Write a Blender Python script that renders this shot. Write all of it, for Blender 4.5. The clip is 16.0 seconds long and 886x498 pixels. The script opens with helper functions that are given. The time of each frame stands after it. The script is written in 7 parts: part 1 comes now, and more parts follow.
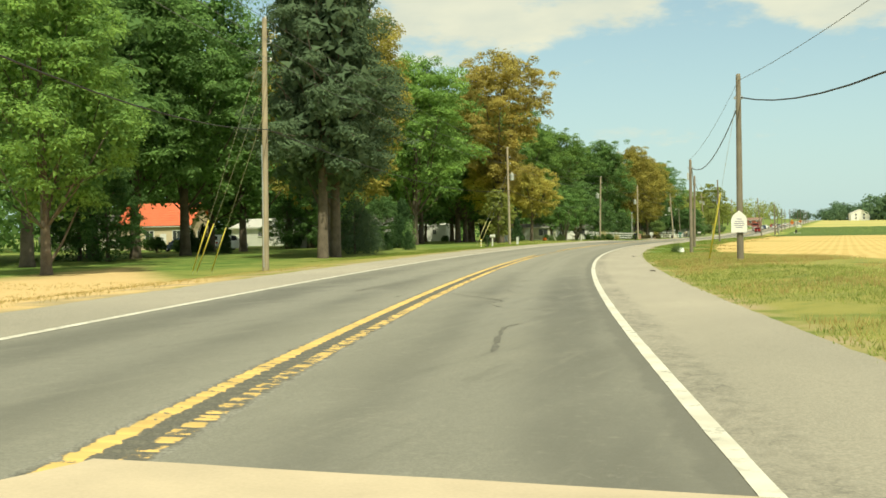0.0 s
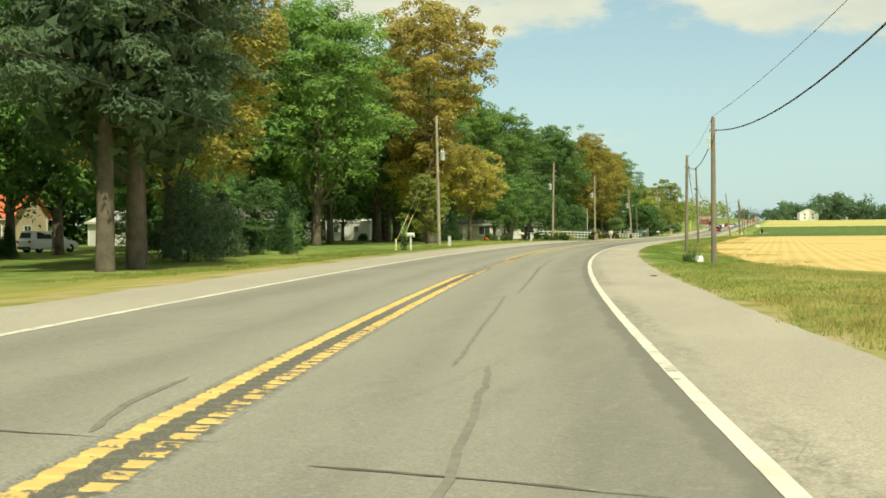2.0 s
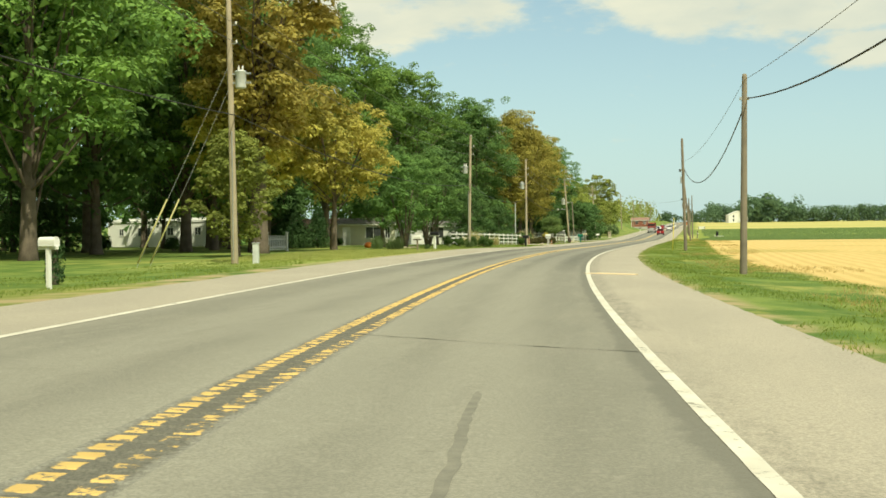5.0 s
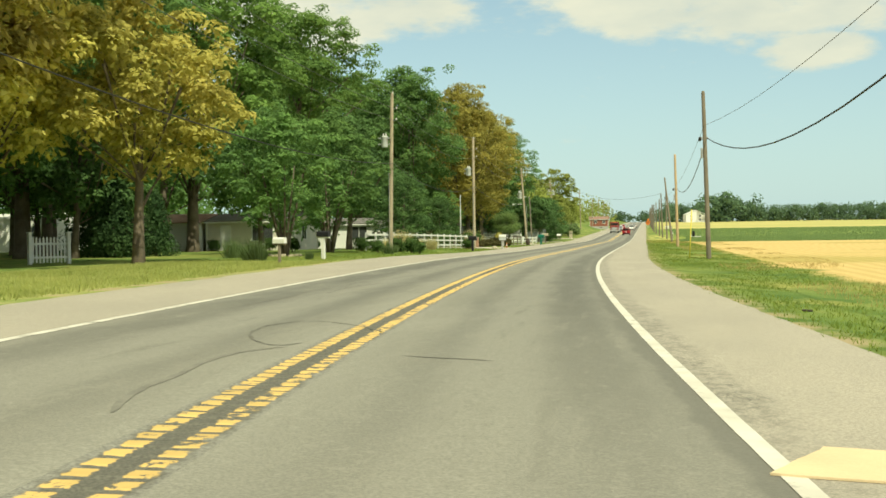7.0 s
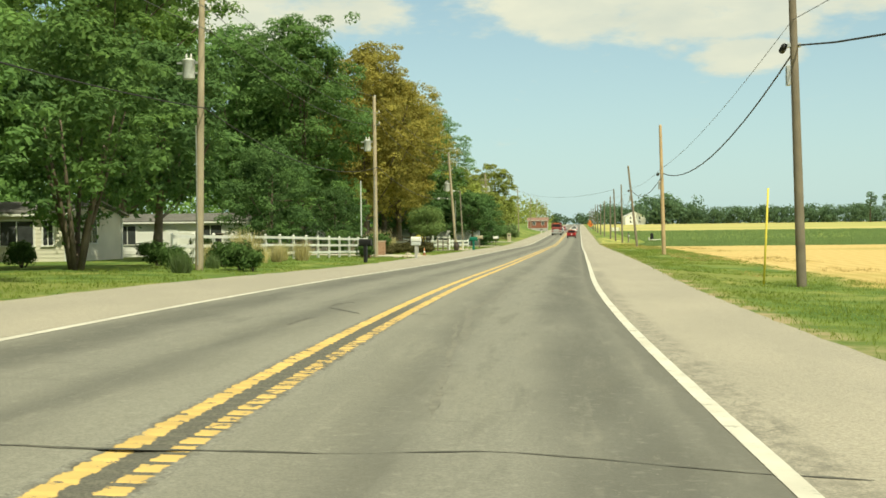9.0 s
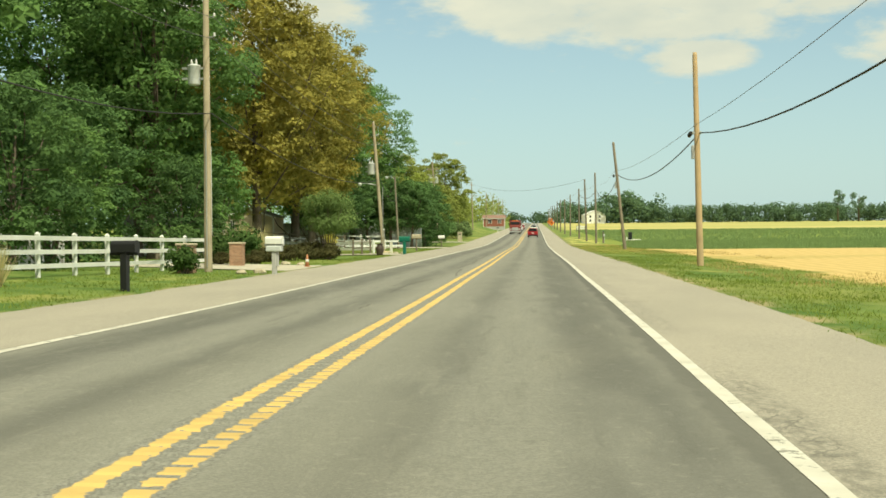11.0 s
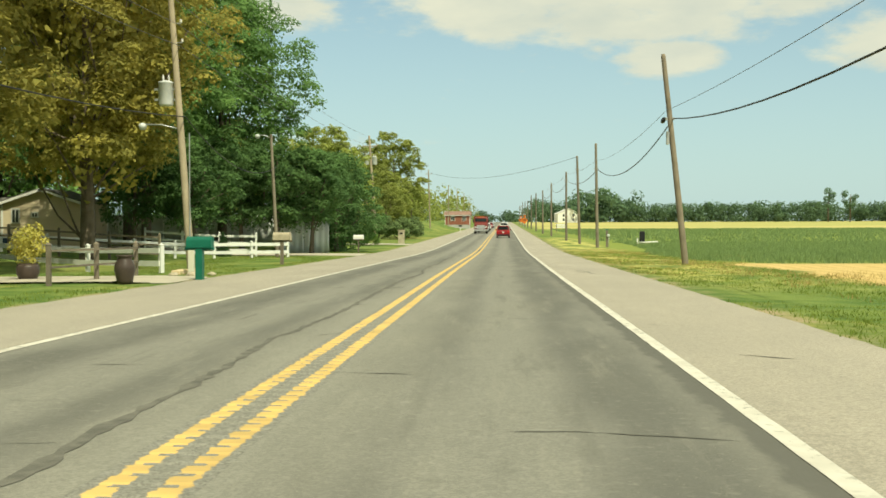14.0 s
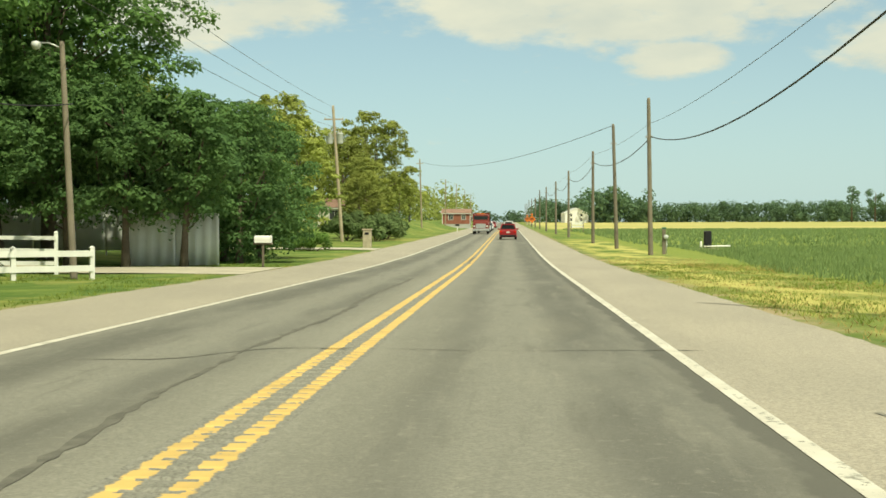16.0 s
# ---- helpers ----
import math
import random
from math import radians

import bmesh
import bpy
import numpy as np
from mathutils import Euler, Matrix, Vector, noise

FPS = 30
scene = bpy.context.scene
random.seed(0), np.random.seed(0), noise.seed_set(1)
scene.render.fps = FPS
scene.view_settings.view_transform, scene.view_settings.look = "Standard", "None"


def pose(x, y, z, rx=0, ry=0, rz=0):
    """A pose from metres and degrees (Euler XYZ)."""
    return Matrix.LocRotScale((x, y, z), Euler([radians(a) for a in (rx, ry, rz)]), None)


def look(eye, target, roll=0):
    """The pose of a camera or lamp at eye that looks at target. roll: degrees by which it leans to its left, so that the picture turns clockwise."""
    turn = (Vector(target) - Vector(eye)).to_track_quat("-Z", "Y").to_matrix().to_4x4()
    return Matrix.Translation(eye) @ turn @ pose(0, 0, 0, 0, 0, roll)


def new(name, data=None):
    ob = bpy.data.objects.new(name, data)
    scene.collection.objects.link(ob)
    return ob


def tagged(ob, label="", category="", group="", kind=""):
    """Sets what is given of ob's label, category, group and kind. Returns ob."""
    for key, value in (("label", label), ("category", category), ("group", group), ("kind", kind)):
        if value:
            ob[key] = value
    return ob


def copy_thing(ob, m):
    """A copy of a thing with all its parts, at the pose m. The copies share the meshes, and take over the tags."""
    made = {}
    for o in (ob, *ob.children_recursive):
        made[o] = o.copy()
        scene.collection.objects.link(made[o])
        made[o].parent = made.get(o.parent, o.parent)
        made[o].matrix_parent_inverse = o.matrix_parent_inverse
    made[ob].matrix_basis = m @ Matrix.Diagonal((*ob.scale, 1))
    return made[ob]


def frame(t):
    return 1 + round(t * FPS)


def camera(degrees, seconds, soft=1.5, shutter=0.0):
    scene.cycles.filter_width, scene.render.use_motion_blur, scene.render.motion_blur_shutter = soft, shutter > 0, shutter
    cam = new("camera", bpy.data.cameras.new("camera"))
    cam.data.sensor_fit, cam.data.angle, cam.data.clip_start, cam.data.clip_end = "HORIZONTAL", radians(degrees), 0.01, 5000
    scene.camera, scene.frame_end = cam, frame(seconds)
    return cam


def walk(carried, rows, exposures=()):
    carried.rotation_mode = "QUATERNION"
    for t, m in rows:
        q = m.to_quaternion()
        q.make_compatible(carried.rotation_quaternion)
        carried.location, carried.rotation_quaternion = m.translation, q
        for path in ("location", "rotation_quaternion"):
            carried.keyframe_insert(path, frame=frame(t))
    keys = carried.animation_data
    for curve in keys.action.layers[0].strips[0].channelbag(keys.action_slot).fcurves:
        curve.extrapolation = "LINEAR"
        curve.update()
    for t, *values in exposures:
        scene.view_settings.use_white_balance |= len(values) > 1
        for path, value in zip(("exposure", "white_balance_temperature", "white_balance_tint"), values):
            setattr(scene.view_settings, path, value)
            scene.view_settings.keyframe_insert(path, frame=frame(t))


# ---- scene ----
cam = camera(40.9, 16.0, soft=1.6)
# seconds, place, turn
PATH = [
    (0.0, 0.0, 0.0, 1.37, 89.37, 0.88, 18.697),
    (0.5, -2.248, 8.671, 1.37, 89.362, 0.672, 17.979),
    (1.0, -4.443, 17.363, 1.37, 89.305, 0.496, 17.309),
    (1.5, -6.539, 26.113, 1.37, 89.258, 0.458, 16.59),
    (2.0, -8.556, 35.165, 1.37, 89.241, 0.553, 15.912),
    (2.5, -10.384, 43.919, 1.37, 89.256, 0.737, 15.228),
    (3.0, -12.168, 52.719, 1.37, 89.361, 0.752, 14.565),
    (3.5, -13.818, 61.742, 1.37, 89.406, 0.657, 13.89),
    (4.0, -15.46, 70.831, 1.37, 89.383, 0.543, 13.247),
    (6.5, -21.787, 114.59, 1.37, 89.352, 0.783, 10.283),
    (7.0, -22.884, 123.745, 1.37, 89.351, 0.723, 9.696),
    (7.5, -23.808, 132.743, 1.37, 89.32, 0.695, 8.986),
    (8.0, -24.6, 141.792, 1.37, 89.35, 0.57, 8.183),
    (8.5, -25.274, 150.668, 1.37, 89.421, 0.591, 7.32),
    (9.0, -25.788, 159.69, 1.37, 89.422, 0.59, 6.558),
    (9.5, -26.239, 168.792, 1.37, 89.394, 0.703, 5.859),
    (12.0, -27.134, 210.537, 1.37, 89.314, 0.303, 3.811),
    (12.5, -27.207, 219.14, 1.37, 89.276, 0.371, 3.486),
    (13.0, -27.236, 227.877, 1.37, 89.317, 0.343, 3.217),
    (13.5, -27.215, 236.46, 1.37, 89.329, 0.271, 3.042),
    (14.0, -27.232, 245.117, 1.37, 89.309, 0.196, 2.976),
    (14.5, -27.235, 253.871, 1.37, 89.309, 0.2, 3.026),
    (15.0, -27.25, 262.869, 1.37, 89.318, 0.214, 3.096),
    (15.5, -27.292, 271.831, 1.37, 89.338, 0.208, 3.146),
    (16.0, -27.376, 280.642, 1.37, 89.338, 0.129, 3.171),
]
# seconds, stops, kelvin, tint
LIGHT = [(0.0, 0.0, 7150, -7.5), (8.0, 0.0, 7100, -7.5), (12.0, -0.07, 7100, -7.5), (16.0, -0.07, 7100, -7.5)]
walk(cam, [(t, pose(x, y, z, rx, ry, rz)) for t, x, y, z, rx, ry, rz in PATH], LIGHT)

# ---- world, sun ----
SUN_AZ, SUN_EL = 150.0, 54.0   # compass turn of the sun (from +y, clockwise) and its height, degrees
world = bpy.data.worlds.new("world")
scene.world = world
world.use_nodes = True
wn, wl = world.node_tree.nodes, world.node_tree.links
wn.clear()


def wnode(kind, **values):
    n = wn.new(kind)
    for key, value in values.items():
        n.inputs[key].default_value = value
    return n


sky = wn.new("ShaderNodeTexSky")
sky.sky_type, sky.sun_disc = "NISHITA", False
sky.sun_elevation, sky.sun_rotation = radians(SUN_EL), radians(SUN_AZ)
sky.air_density, sky.dust_density, sky.ozone_density, sky.altitude = 1.0, 1.0, 1.2, 100
coord = wn.new("ShaderNodeTexCoord")
split = wn.new("ShaderNodeSeparateXYZ")
wl.new(coord.outputs["Generated"], split.inputs[0])


def wmath(op, *values):
    t = wn.new("ShaderNodeMath")
    t.operation = op
    for v, socket in zip(values, t.inputs):
        if isinstance(v, bpy.types.NodeSocket):
            wl.new(v, socket)
        else:
            socket.default_value = v
    return t.outputs[0]


def bank(side, across_, high, tall):
    """How deep a direction lies within a long low bank of cloud; below nought outside it."""
    p_ = wmath("POWER", wmath("ABSOLUTE", wmath("DIVIDE", wmath("SUBTRACT", slant, side), across_)), 2.0)
    q_ = wmath("POWER", wmath("ABSOLUTE", wmath("DIVIDE", wmath("SUBTRACT", split.outputs["Z"], high), tall)), 2.0)
    return wmath("SUBTRACT", 1.0, wmath("ADD", p_, q_))


slant = wmath("DIVIDE", split.outputs["X"], wmath("MAXIMUM", wmath("ABSOLUTE", split.outputs["Y"]), 0.05))
puff = wn.new("ShaderNodeMapping")
puff.inputs["Scale"].default_value = (1.0, 1.0, 2.6)
wl.new(coord.outputs["Generated"], puff.inputs[0])
cloud = wn.new("ShaderNodeTexNoise")
cloud.inputs["Scale"].default_value, cloud.inputs["Detail"].default_value, cloud.inputs["Roughness"].default_value = 12.0, 10.0, 0.60
wl.new(puff.outputs[0], cloud.inputs["Vector"])
# Unseen cloud overhead, added to lift the fill light in shaded places
fill_cloud = wmath("MULTIPLY", wmath("SUBTRACT", split.outputs["Z"], 0.20), 3.0)
body = wmath("MAXIMUM", bank(0.085, 0.21, 0.187, 0.043), bank(-0.30, 0.17, 0.190, 0.048))
body = wmath("MAXIMUM", body, wmath("MAXIMUM", bank(0.02, 0.50, 0.226, 0.030), bank(0.14, 0.055, 0.144, 0.018)))
body = wmath("MAXIMUM", body, bank(0.42, 0.19, 0.152, 0.034))
body = wmath("MAXIMUM", wmath("MINIMUM", body, 0.8), wmath("MINIMUM", fill_cloud, 0.70))
summed = wmath("MULTIPLY_ADD", body, 0.45, wmath("MULTIPLY_ADD", cloud.outputs["Fac"], 1.3, -0.22))
cover = wn.new("ShaderNodeMapRange"); cover.interpolation_type = "SMOOTHSTEP"
cover.inputs["From Min"].default_value, cover.inputs["From Max"].default_value = 0.42, 0.72
cover.inputs["To Max"].default_value = 0.94
wl.new(summed, cover.inputs["Value"])
haze = wn.new("ShaderNodeMixRGB")
haze.inputs["Color2"].default_value = (4.5, 5.9, 6.9, 1)
wl.new(wmath("MULTIPLY", wmath("POWER", wmath("MAXIMUM", wmath("SUBTRACT", 1.0, wmath("MULTIPLY", wmath("ABSOLUTE", split.outputs["Z"]), 2.3)), 0.0), 1.5), 0.80), haze.inputs["Fac"])
wl.new(sky.outputs[0], haze.inputs["Color1"])
billow = wn.new("ShaderNodeTexNoise")
billow.inputs["Scale"].default_value, billow.inputs["Detail"].default_value = 15.0, 6.0
wl.new(puff.outputs[0], billow.inputs["Vector"])
tone = wn.new("ShaderNodeMixRGB")
tone.inputs["Color1"].default_value, tone.inputs["Color2"].default_value = (5.6, 5.6, 5.4, 1), (7.1, 6.65, 5.9, 1)
wl.new(wmath("MULTIPLY_ADD", billow.outputs["Fac"], 2.2, -0.6), tone.inputs["Fac"])
mix = wn.new("ShaderNodeMixRGB")
wl.new(tone.outputs[0], mix.inputs["Color2"])
wl.new(cover.outputs[0], mix.inputs["Fac"]); wl.new(haze.outputs[0], mix.inputs["Color1"])
back = wnode("ShaderNodeBackground", Strength=0.128)
wl.new(mix.outputs[0], back.inputs["Color"])
wl.new(back.outputs[0], wn.new("ShaderNodeOutputWorld").inputs["Surface"])

sun = new("sun", bpy.data.lights.new("sun", "SUN"))
sun.data.energy, sun.data.angle, sun.data.color = 5.0, radians(0.6), (1.0, 0.93, 0.80)
a, e = radians(SUN_AZ), radians(SUN_EL)
sun.matrix_world = look((60, 0, 120), Vector((60, 0, 120)) - Vector((math.sin(a) * math.cos(e), math.cos(a) * math.cos(e), math.sin(e))))

# ---- materials ----


def material(name, colour, rough=0.8, metal=0.0, dark=None, scale=3.0, fine=40.0, bump=0.15, spread=0.35, islands=0.0, each=0.0, spec=0.3):
    """A surface with broad stains and fine grain; islands, each: how far pieces of one mesh, or objects, differ."""
    m = bpy.data.materials.new(name)
    m.use_nodes = True
    n, l = m.node_tree.nodes, m.node_tree.links
    bsdf = n["Principled BSDF"]
    bsdf.inputs["Roughness"].default_value, bsdf.inputs["Metallic"].default_value = rough, metal
    bsdf.inputs["Specular IOR Level"].default_value = spec
    dark = dark or tuple(c * (1 - spread) for c in colour)
    co = n.new("ShaderNodeTexCoord")
    broad, grain = n.new("ShaderNodeTexNoise"), n.new("ShaderNodeTexNoise")
    broad.inputs["Scale"].default_value, broad.inputs["Detail"].default_value = scale, 5
    grain.inputs["Scale"].default_value, grain.inputs["Detail"].default_value = fine, 4
    l.new(co.outputs["Object"], broad.inputs["Vector"]); l.new(co.outputs["Object"], grain.inputs["Vector"])
    both = n.new("ShaderNodeMath"); both.operation = "MULTIPLY_ADD"; both.inputs[1].default_value = 0.45
    l.new(grain.outputs["Fac"], both.inputs[0]); l.new(broad.outputs["Fac"], both.inputs[2])
    ramp = n.new("ShaderNodeValToRGB")
    ramp.color_ramp.elements[0].position, ramp.color_ramp.elements[1].position = 0.48, 0.92
    ramp.color_ramp.elements[0].color, ramp.color_ramp.elements[1].color = (*dark, 1), (*colour, 1)
    l.new(both.outputs[0], ramp.inputs["Fac"])
    out = ramp.outputs["Color"]
    for amount, kind, socket in ((islands, "ShaderNodeNewGeometry", "Random Per Island"), (each, "ShaderNodeObjectInfo", "Random")):
        if amount:
            hsv, src, rng_ = n.new("ShaderNodeHueSaturation"), n.new(kind), n.new("ShaderNodeMapRange")
            rng_.inputs["To Min"].default_value, rng_.inputs["To Max"].default_value = 1 - amount, 1 + amount
            l.new(src.outputs[socket], rng_.inputs["Value"]); l.new(rng_.outputs[0], hsv.inputs["Value"]); l.new(out, hsv.inputs["Color"])
            out = hsv.outputs["Color"]
    l.new(out, bsdf.inputs["Base Color"])
    if bump:
        b = n.new("ShaderNodeBump"); b.inputs["Strength"].default_value, b.inputs["Distance"].default_value = bump, 0.02
        l.new(grain.outputs["Fac"], b.inputs["Height"]); l.new(b.outputs[0], bsdf.inputs["Normal"])
    return m


def leaf_material(name, colour, dark, through_=0.35):
    """Leaves: a matt face that lets some sun through, each leaf of its own shade."""
    m = bpy.data.materials.new(name)
    m.use_nodes = True
    n, l = m.node_tree.nodes, m.node_tree.links
    n.clear()
    geo, co, ns = n.new("ShaderNodeNewGeometry"), n.new("ShaderNodeTexCoord"), n.new("ShaderNodeTexNoise")
    ns.inputs["Scale"].default_value, ns.inputs["Detail"].default_value = 0.45, 4
    l.new(co.outputs["Object"], ns.inputs["Vector"])
    add = n.new("ShaderNodeMath"); add.operation = "MULTIPLY_ADD"; add.inputs[1].default_value = 0.20
    l.new(geo.outputs["Random Per Island"], add.inputs[0]); l.new(ns.outputs["Fac"], add.inputs[2])
    ramp = n.new("ShaderNodeValToRGB")
    ramp.color_ramp.elements[0].position, ramp.color_ramp.elements[1].position = 0.32, 0.80
    ramp.color_ramp.elements[0].color, ramp.color_ramp.elements[1].color = (*dark, 1), (*colour, 1)
    l.new(add.outputs[0], ramp.inputs["Fac"])
    hsv, info, vary = n.new("ShaderNodeHueSaturation"), n.new("ShaderNodeObjectInfo"), n.new("ShaderNodeMapRange")
    vary.inputs["To Min"].default_value, vary.inputs["To Max"].default_value = 0.80, 1.22
    l.new(info.outputs["Random"], vary.inputs["Value"]); l.new(vary.outputs[0], hsv.inputs["Value"])
    l.new(ramp.outputs["Color"], hsv.inputs["Color"])
    diff, tran, mixer = n.new("ShaderNodeBsdfDiffuse"), n.new("ShaderNodeBsdfTranslucent"), n.new("ShaderNodeMixShader")
    mixer.inputs["Fac"].default_value = through_
    l.new(hsv.outputs["Color"], diff.inputs["Color"]); l.new(hsv.outputs["Color"], tran.inputs["Color"])
    l.new(diff.outputs[0], mixer.inputs[1]); l.new(tran.outputs[0], mixer.inputs[2])
    l.new(mixer.outputs[0], n.new("ShaderNodeOutputMaterial").inputs["Surface"])
    return m


class Nodes:
    """A short way to write the larger node materials."""

    def __init__(self, name):
        self.m = bpy.data.materials.new(name)
        self.m.use_nodes = True
        self.n, self.l = self.m.node_tree.nodes, self.m.node_tree.links
        self.bsdf = self.n["Principled BSDF"]

    def put(self, v, socket):
        if isinstance(v, bpy.types.NodeSocket):
            self.l.new(v, socket)
        else:
            socket.default_value = v

    def attr(self, name):
        a_ = self.n.new("ShaderNodeAttribute"); a_.attribute_name = name
        return a_.outputs["Fac"]

    def noise(self, scale, detail=4, vector=None, rough=0.55):
        t = self.n.new("ShaderNodeTexNoise")
        t.inputs["Scale"].default_value, t.inputs["Detail"].default_value, t.inputs["Roughness"].default_value = scale, detail, rough
        self.l.new(vector if vector else self.place(), t.inputs["Vector"])
        return t.outputs["Fac"]

    def place(self, stretch=(1, 1, 1)):
        c = self.n.new("ShaderNodeTexCoord")
        mp = self.n.new("ShaderNodeMapping"); mp.inputs["Scale"].default_value = stretch
        self.l.new(c.outputs["Object"], mp.inputs[0])
        return mp.outputs[0]

    def math(self, op, a_, b_=0.0, c_=0.0):
        t = self.n.new("ShaderNodeMath"); t.operation = op
        for v, s in zip((a_, b_, c_), t.inputs):
            self.put(v, s)
        return t.outputs[0]

    def step(self, v, lo, hi, a_=0.0, b_=1.0):
        t = self.n.new("ShaderNodeMapRange"); t.interpolation_type = "SMOOTHSTEP"
        for v_, s in zip((v, lo, hi, a_, b_), t.inputs):
            self.put(v_, s)
        return t.outputs[0]

    def mix(self, f, a_, b_):
        t = self.n.new("ShaderNodeMixRGB")
        for v, s in zip((f, a_, b_), t.inputs):
            self.put((*v, 1) if isinstance(v, tuple) and len(v) == 3 else v, s)
        return t.outputs[0]

    def done(self, colour, rough=0.85, height=None, strength=0.3, distance=0.02, spec=0.3):
        self.put(colour, self.bsdf.inputs["Base Color"]); self.put(rough, self.bsdf.inputs["Roughness"])
        self.bsdf.inputs["Specular IOR Level"].default_value = spec
        if height is not None:
            b = self.n.new("ShaderNodeBump"); b.inputs["Strength"].default_value, b.inputs["Distance"].default_value = strength, distance
            self.l.new(height, b.inputs["Height"]); self.l.new(b.outputs[0], self.bsdf.inputs["Normal"])
        return self.m


LANE, LANE_DARK = (0.250, 0.241, 0.206), (0.139, 0.136, 0.118)
SHOULDER = (0.395, 0.356, 0.290)


def asphalt():
    k = Nodes("asphalt")
    u = k.attr("u")
    wob = k.math("MULTIPLY_ADD", k.noise(0.35, 3), 0.5, -0.25)
    uw = k.math("ADD", u, wob)
    # polished wheel tracks are darker, the crown between them paler
    right = k.math("ABSOLUTE", k.math("SUBTRACT", uw, 1.95))
    left = k.math("ABSOLUTE", k.math("ADD", uw, 2.1))
    near = k.math("MINIMUM", right, left)
    track = k.math("MULTIPLY", k.step(near, 0.20, 0.85), k.step(near, 1.85, 1.2))
    blot = k.noise(0.6, 5, k.place((1, 0.22, 1)))
    grain = k.noise(38.0, 5, None, 0.7)
    chip = k.noise(9.0, 4)
    c = k.mix(k.math("MULTIPLY", track, k.step(blot, 0.2, 0.55)), LANE, LANE_DARK)
    c = k.mix(k.math("MULTIPLY", k.step(blot, 0.5, 0.72), 0.35), c, (0.27, 0.255, 0.205))
    comb = k.noise(3.2, 6, k.place((1, 0.10, 1)), 0.65)
    c = k.mix(k.math("MULTIPLY", k.step(comb, 0.52, 0.70), 0.45), c, (0.125, 0.120, 0.100))
    c = k.mix(k.math("MULTIPLY", k.step(comb, 0.46, 0.32), 0.35), c, (0.31, 0.295, 0.245))
    mott = k.noise(2.2, 6, None, 0.7)
    c = k.mix(k.math("MULTIPLY", k.step(mott, 0.55, 0.72), 0.35), c, (0.13, 0.125, 0.105))
    s = k.attr("s")
    pale = k.math("MULTIPLY", k.step(s, 25, 50), k.step(s, 155, 120))
    c = k.mix(k.math("MULTIPLY", pale, 0.45), c, (0.34, 0.32, 0.262))
    mid_strip = k.step(k.math("ABSOLUTE", uw), 1.5, 0.7)
    c = k.mix(k.math("MULTIPLY", mid_strip, 0.5), c, (0.33, 0.315, 0.262))
    lane = k.math("MULTIPLY", k.step(u, 3.72, 3.86), 1.0)
    lane = k.math("MAXIMUM", lane, k.step(u, -3.98, -4.12))
    sh = k.mix(k.step(k.noise(0.5, 5, k.place((1, 0.3, 1))), 0.35, 0.7), SHOULDER, (0.450, 0.402, 0.325))
    # loose, cracked strip outside the edge line
    cells = k.n.new("ShaderNodeTexVoronoi"); cells.feature = "DISTANCE_TO_EDGE"; cells.inputs["Scale"].default_value = 4.5
    warp = k.n.new("ShaderNodeVectorMath"); warp.operation = "ADD"
    k.l.new(k.place((1.0, 0.55, 1.0)), warp.inputs[0]); k.l.new(k.math("MULTIPLY", k.noise(3.0, 4), 0.5), warp.inputs[1])
    k.l.new(warp.outputs[0], cells.inputs["Vector"])
    rim_u = k.math("ADD", u, k.math("MULTIPLY_ADD", k.noise(0.9, 5), 0.44, -0.22))
    belt = k.math("MULTIPLY", k.step(u, 3.8, 3.9), k.step(k.math("SUBTRACT", rim_u, k.step(s, 60, 25, 0.0, 0.12)), 4.42, 4.14))
    belt = k.math("MULTIPLY", belt, k.math("MULTIPLY", k.step(k.noise(0.07, 3), 0.30, 0.52), k.step(s, 235, 200, 0.25, 1.0)))
    crumbs = k.noise(7.0, 7, k.place((1.0, 0.6, 1.0)), 0.78)
    sh = k.mix(k.math("MULTIPLY", k.math("MULTIPLY", belt, k.step(crumbs, 0.42, 0.60)), 0.58), sh, (0.150, 0.142, 0.118))
    fret = k.math("MULTIPLY", belt, k.step(k.noise(1.1, 4), 0.46, 0.60))
    sh = k.mix(k.math("MULTIPLY", k.math("MULTIPLY", fret, k.step(cells.outputs["Distance"], 0.06, 0.01)), 0.55), sh, (0.095, 0.092, 0.078))
    c = k.mix(lane, c, sh)
    c = k.mix(k.math("MULTIPLY", k.step(grain, 0.35, 0.70), 0.55), c, (0.085, 0.085, 0.072))
    c = k.mix(k.math("MULTIPLY", k.step(grain, 0.58, 0.74), 0.45), c, (0.62, 0.58, 0.48))
    c = k.mix(k.math("MULTIPLY", k.step(chip, 0.56, 0.74), 0.20), c, (0.12, 0.115, 0.098))
    c = k.mix(k.math("MULTIPLY", k.step(chip, 0.44, 0.28), 0.18), c, (0.40, 0.385, 0.325))
    edge_dark = k.math("MULTIPLY", k.step(u, 3.25, 3.7), k.step(u, 3.80, 3.74))
    c = k.mix(k.math("MULTIPLY", edge_dark, 0.45), c, (0.15, 0.145, 0.122))
    c = k.mix(k.math("MULTIPLY", k.step(s, 24, 14), 0.30), c, (0.17, 0.165, 0.135))
    # tar-dark rim along the edge line, ragged on the lane side
    ragged = k.math("ADD", u, k.math("MULTIPLY_ADD", k.noise(1.6, 5, k.place((1, 0.5, 1)), 0.7), 0.56, -0.28))
    rim = k.math("MULTIPLY", k.step(ragged, 3.50, 3.62), k.step(u, 3.80, 3.76))
    c = k.mix(k.math("MULTIPLY", rim, k.step(s, 195, 225, 0.40, 0.80)), c, (0.105, 0.102, 0.088))
    return k.done(c, 0.88, grain, 0.5, 0.012, 0.25)


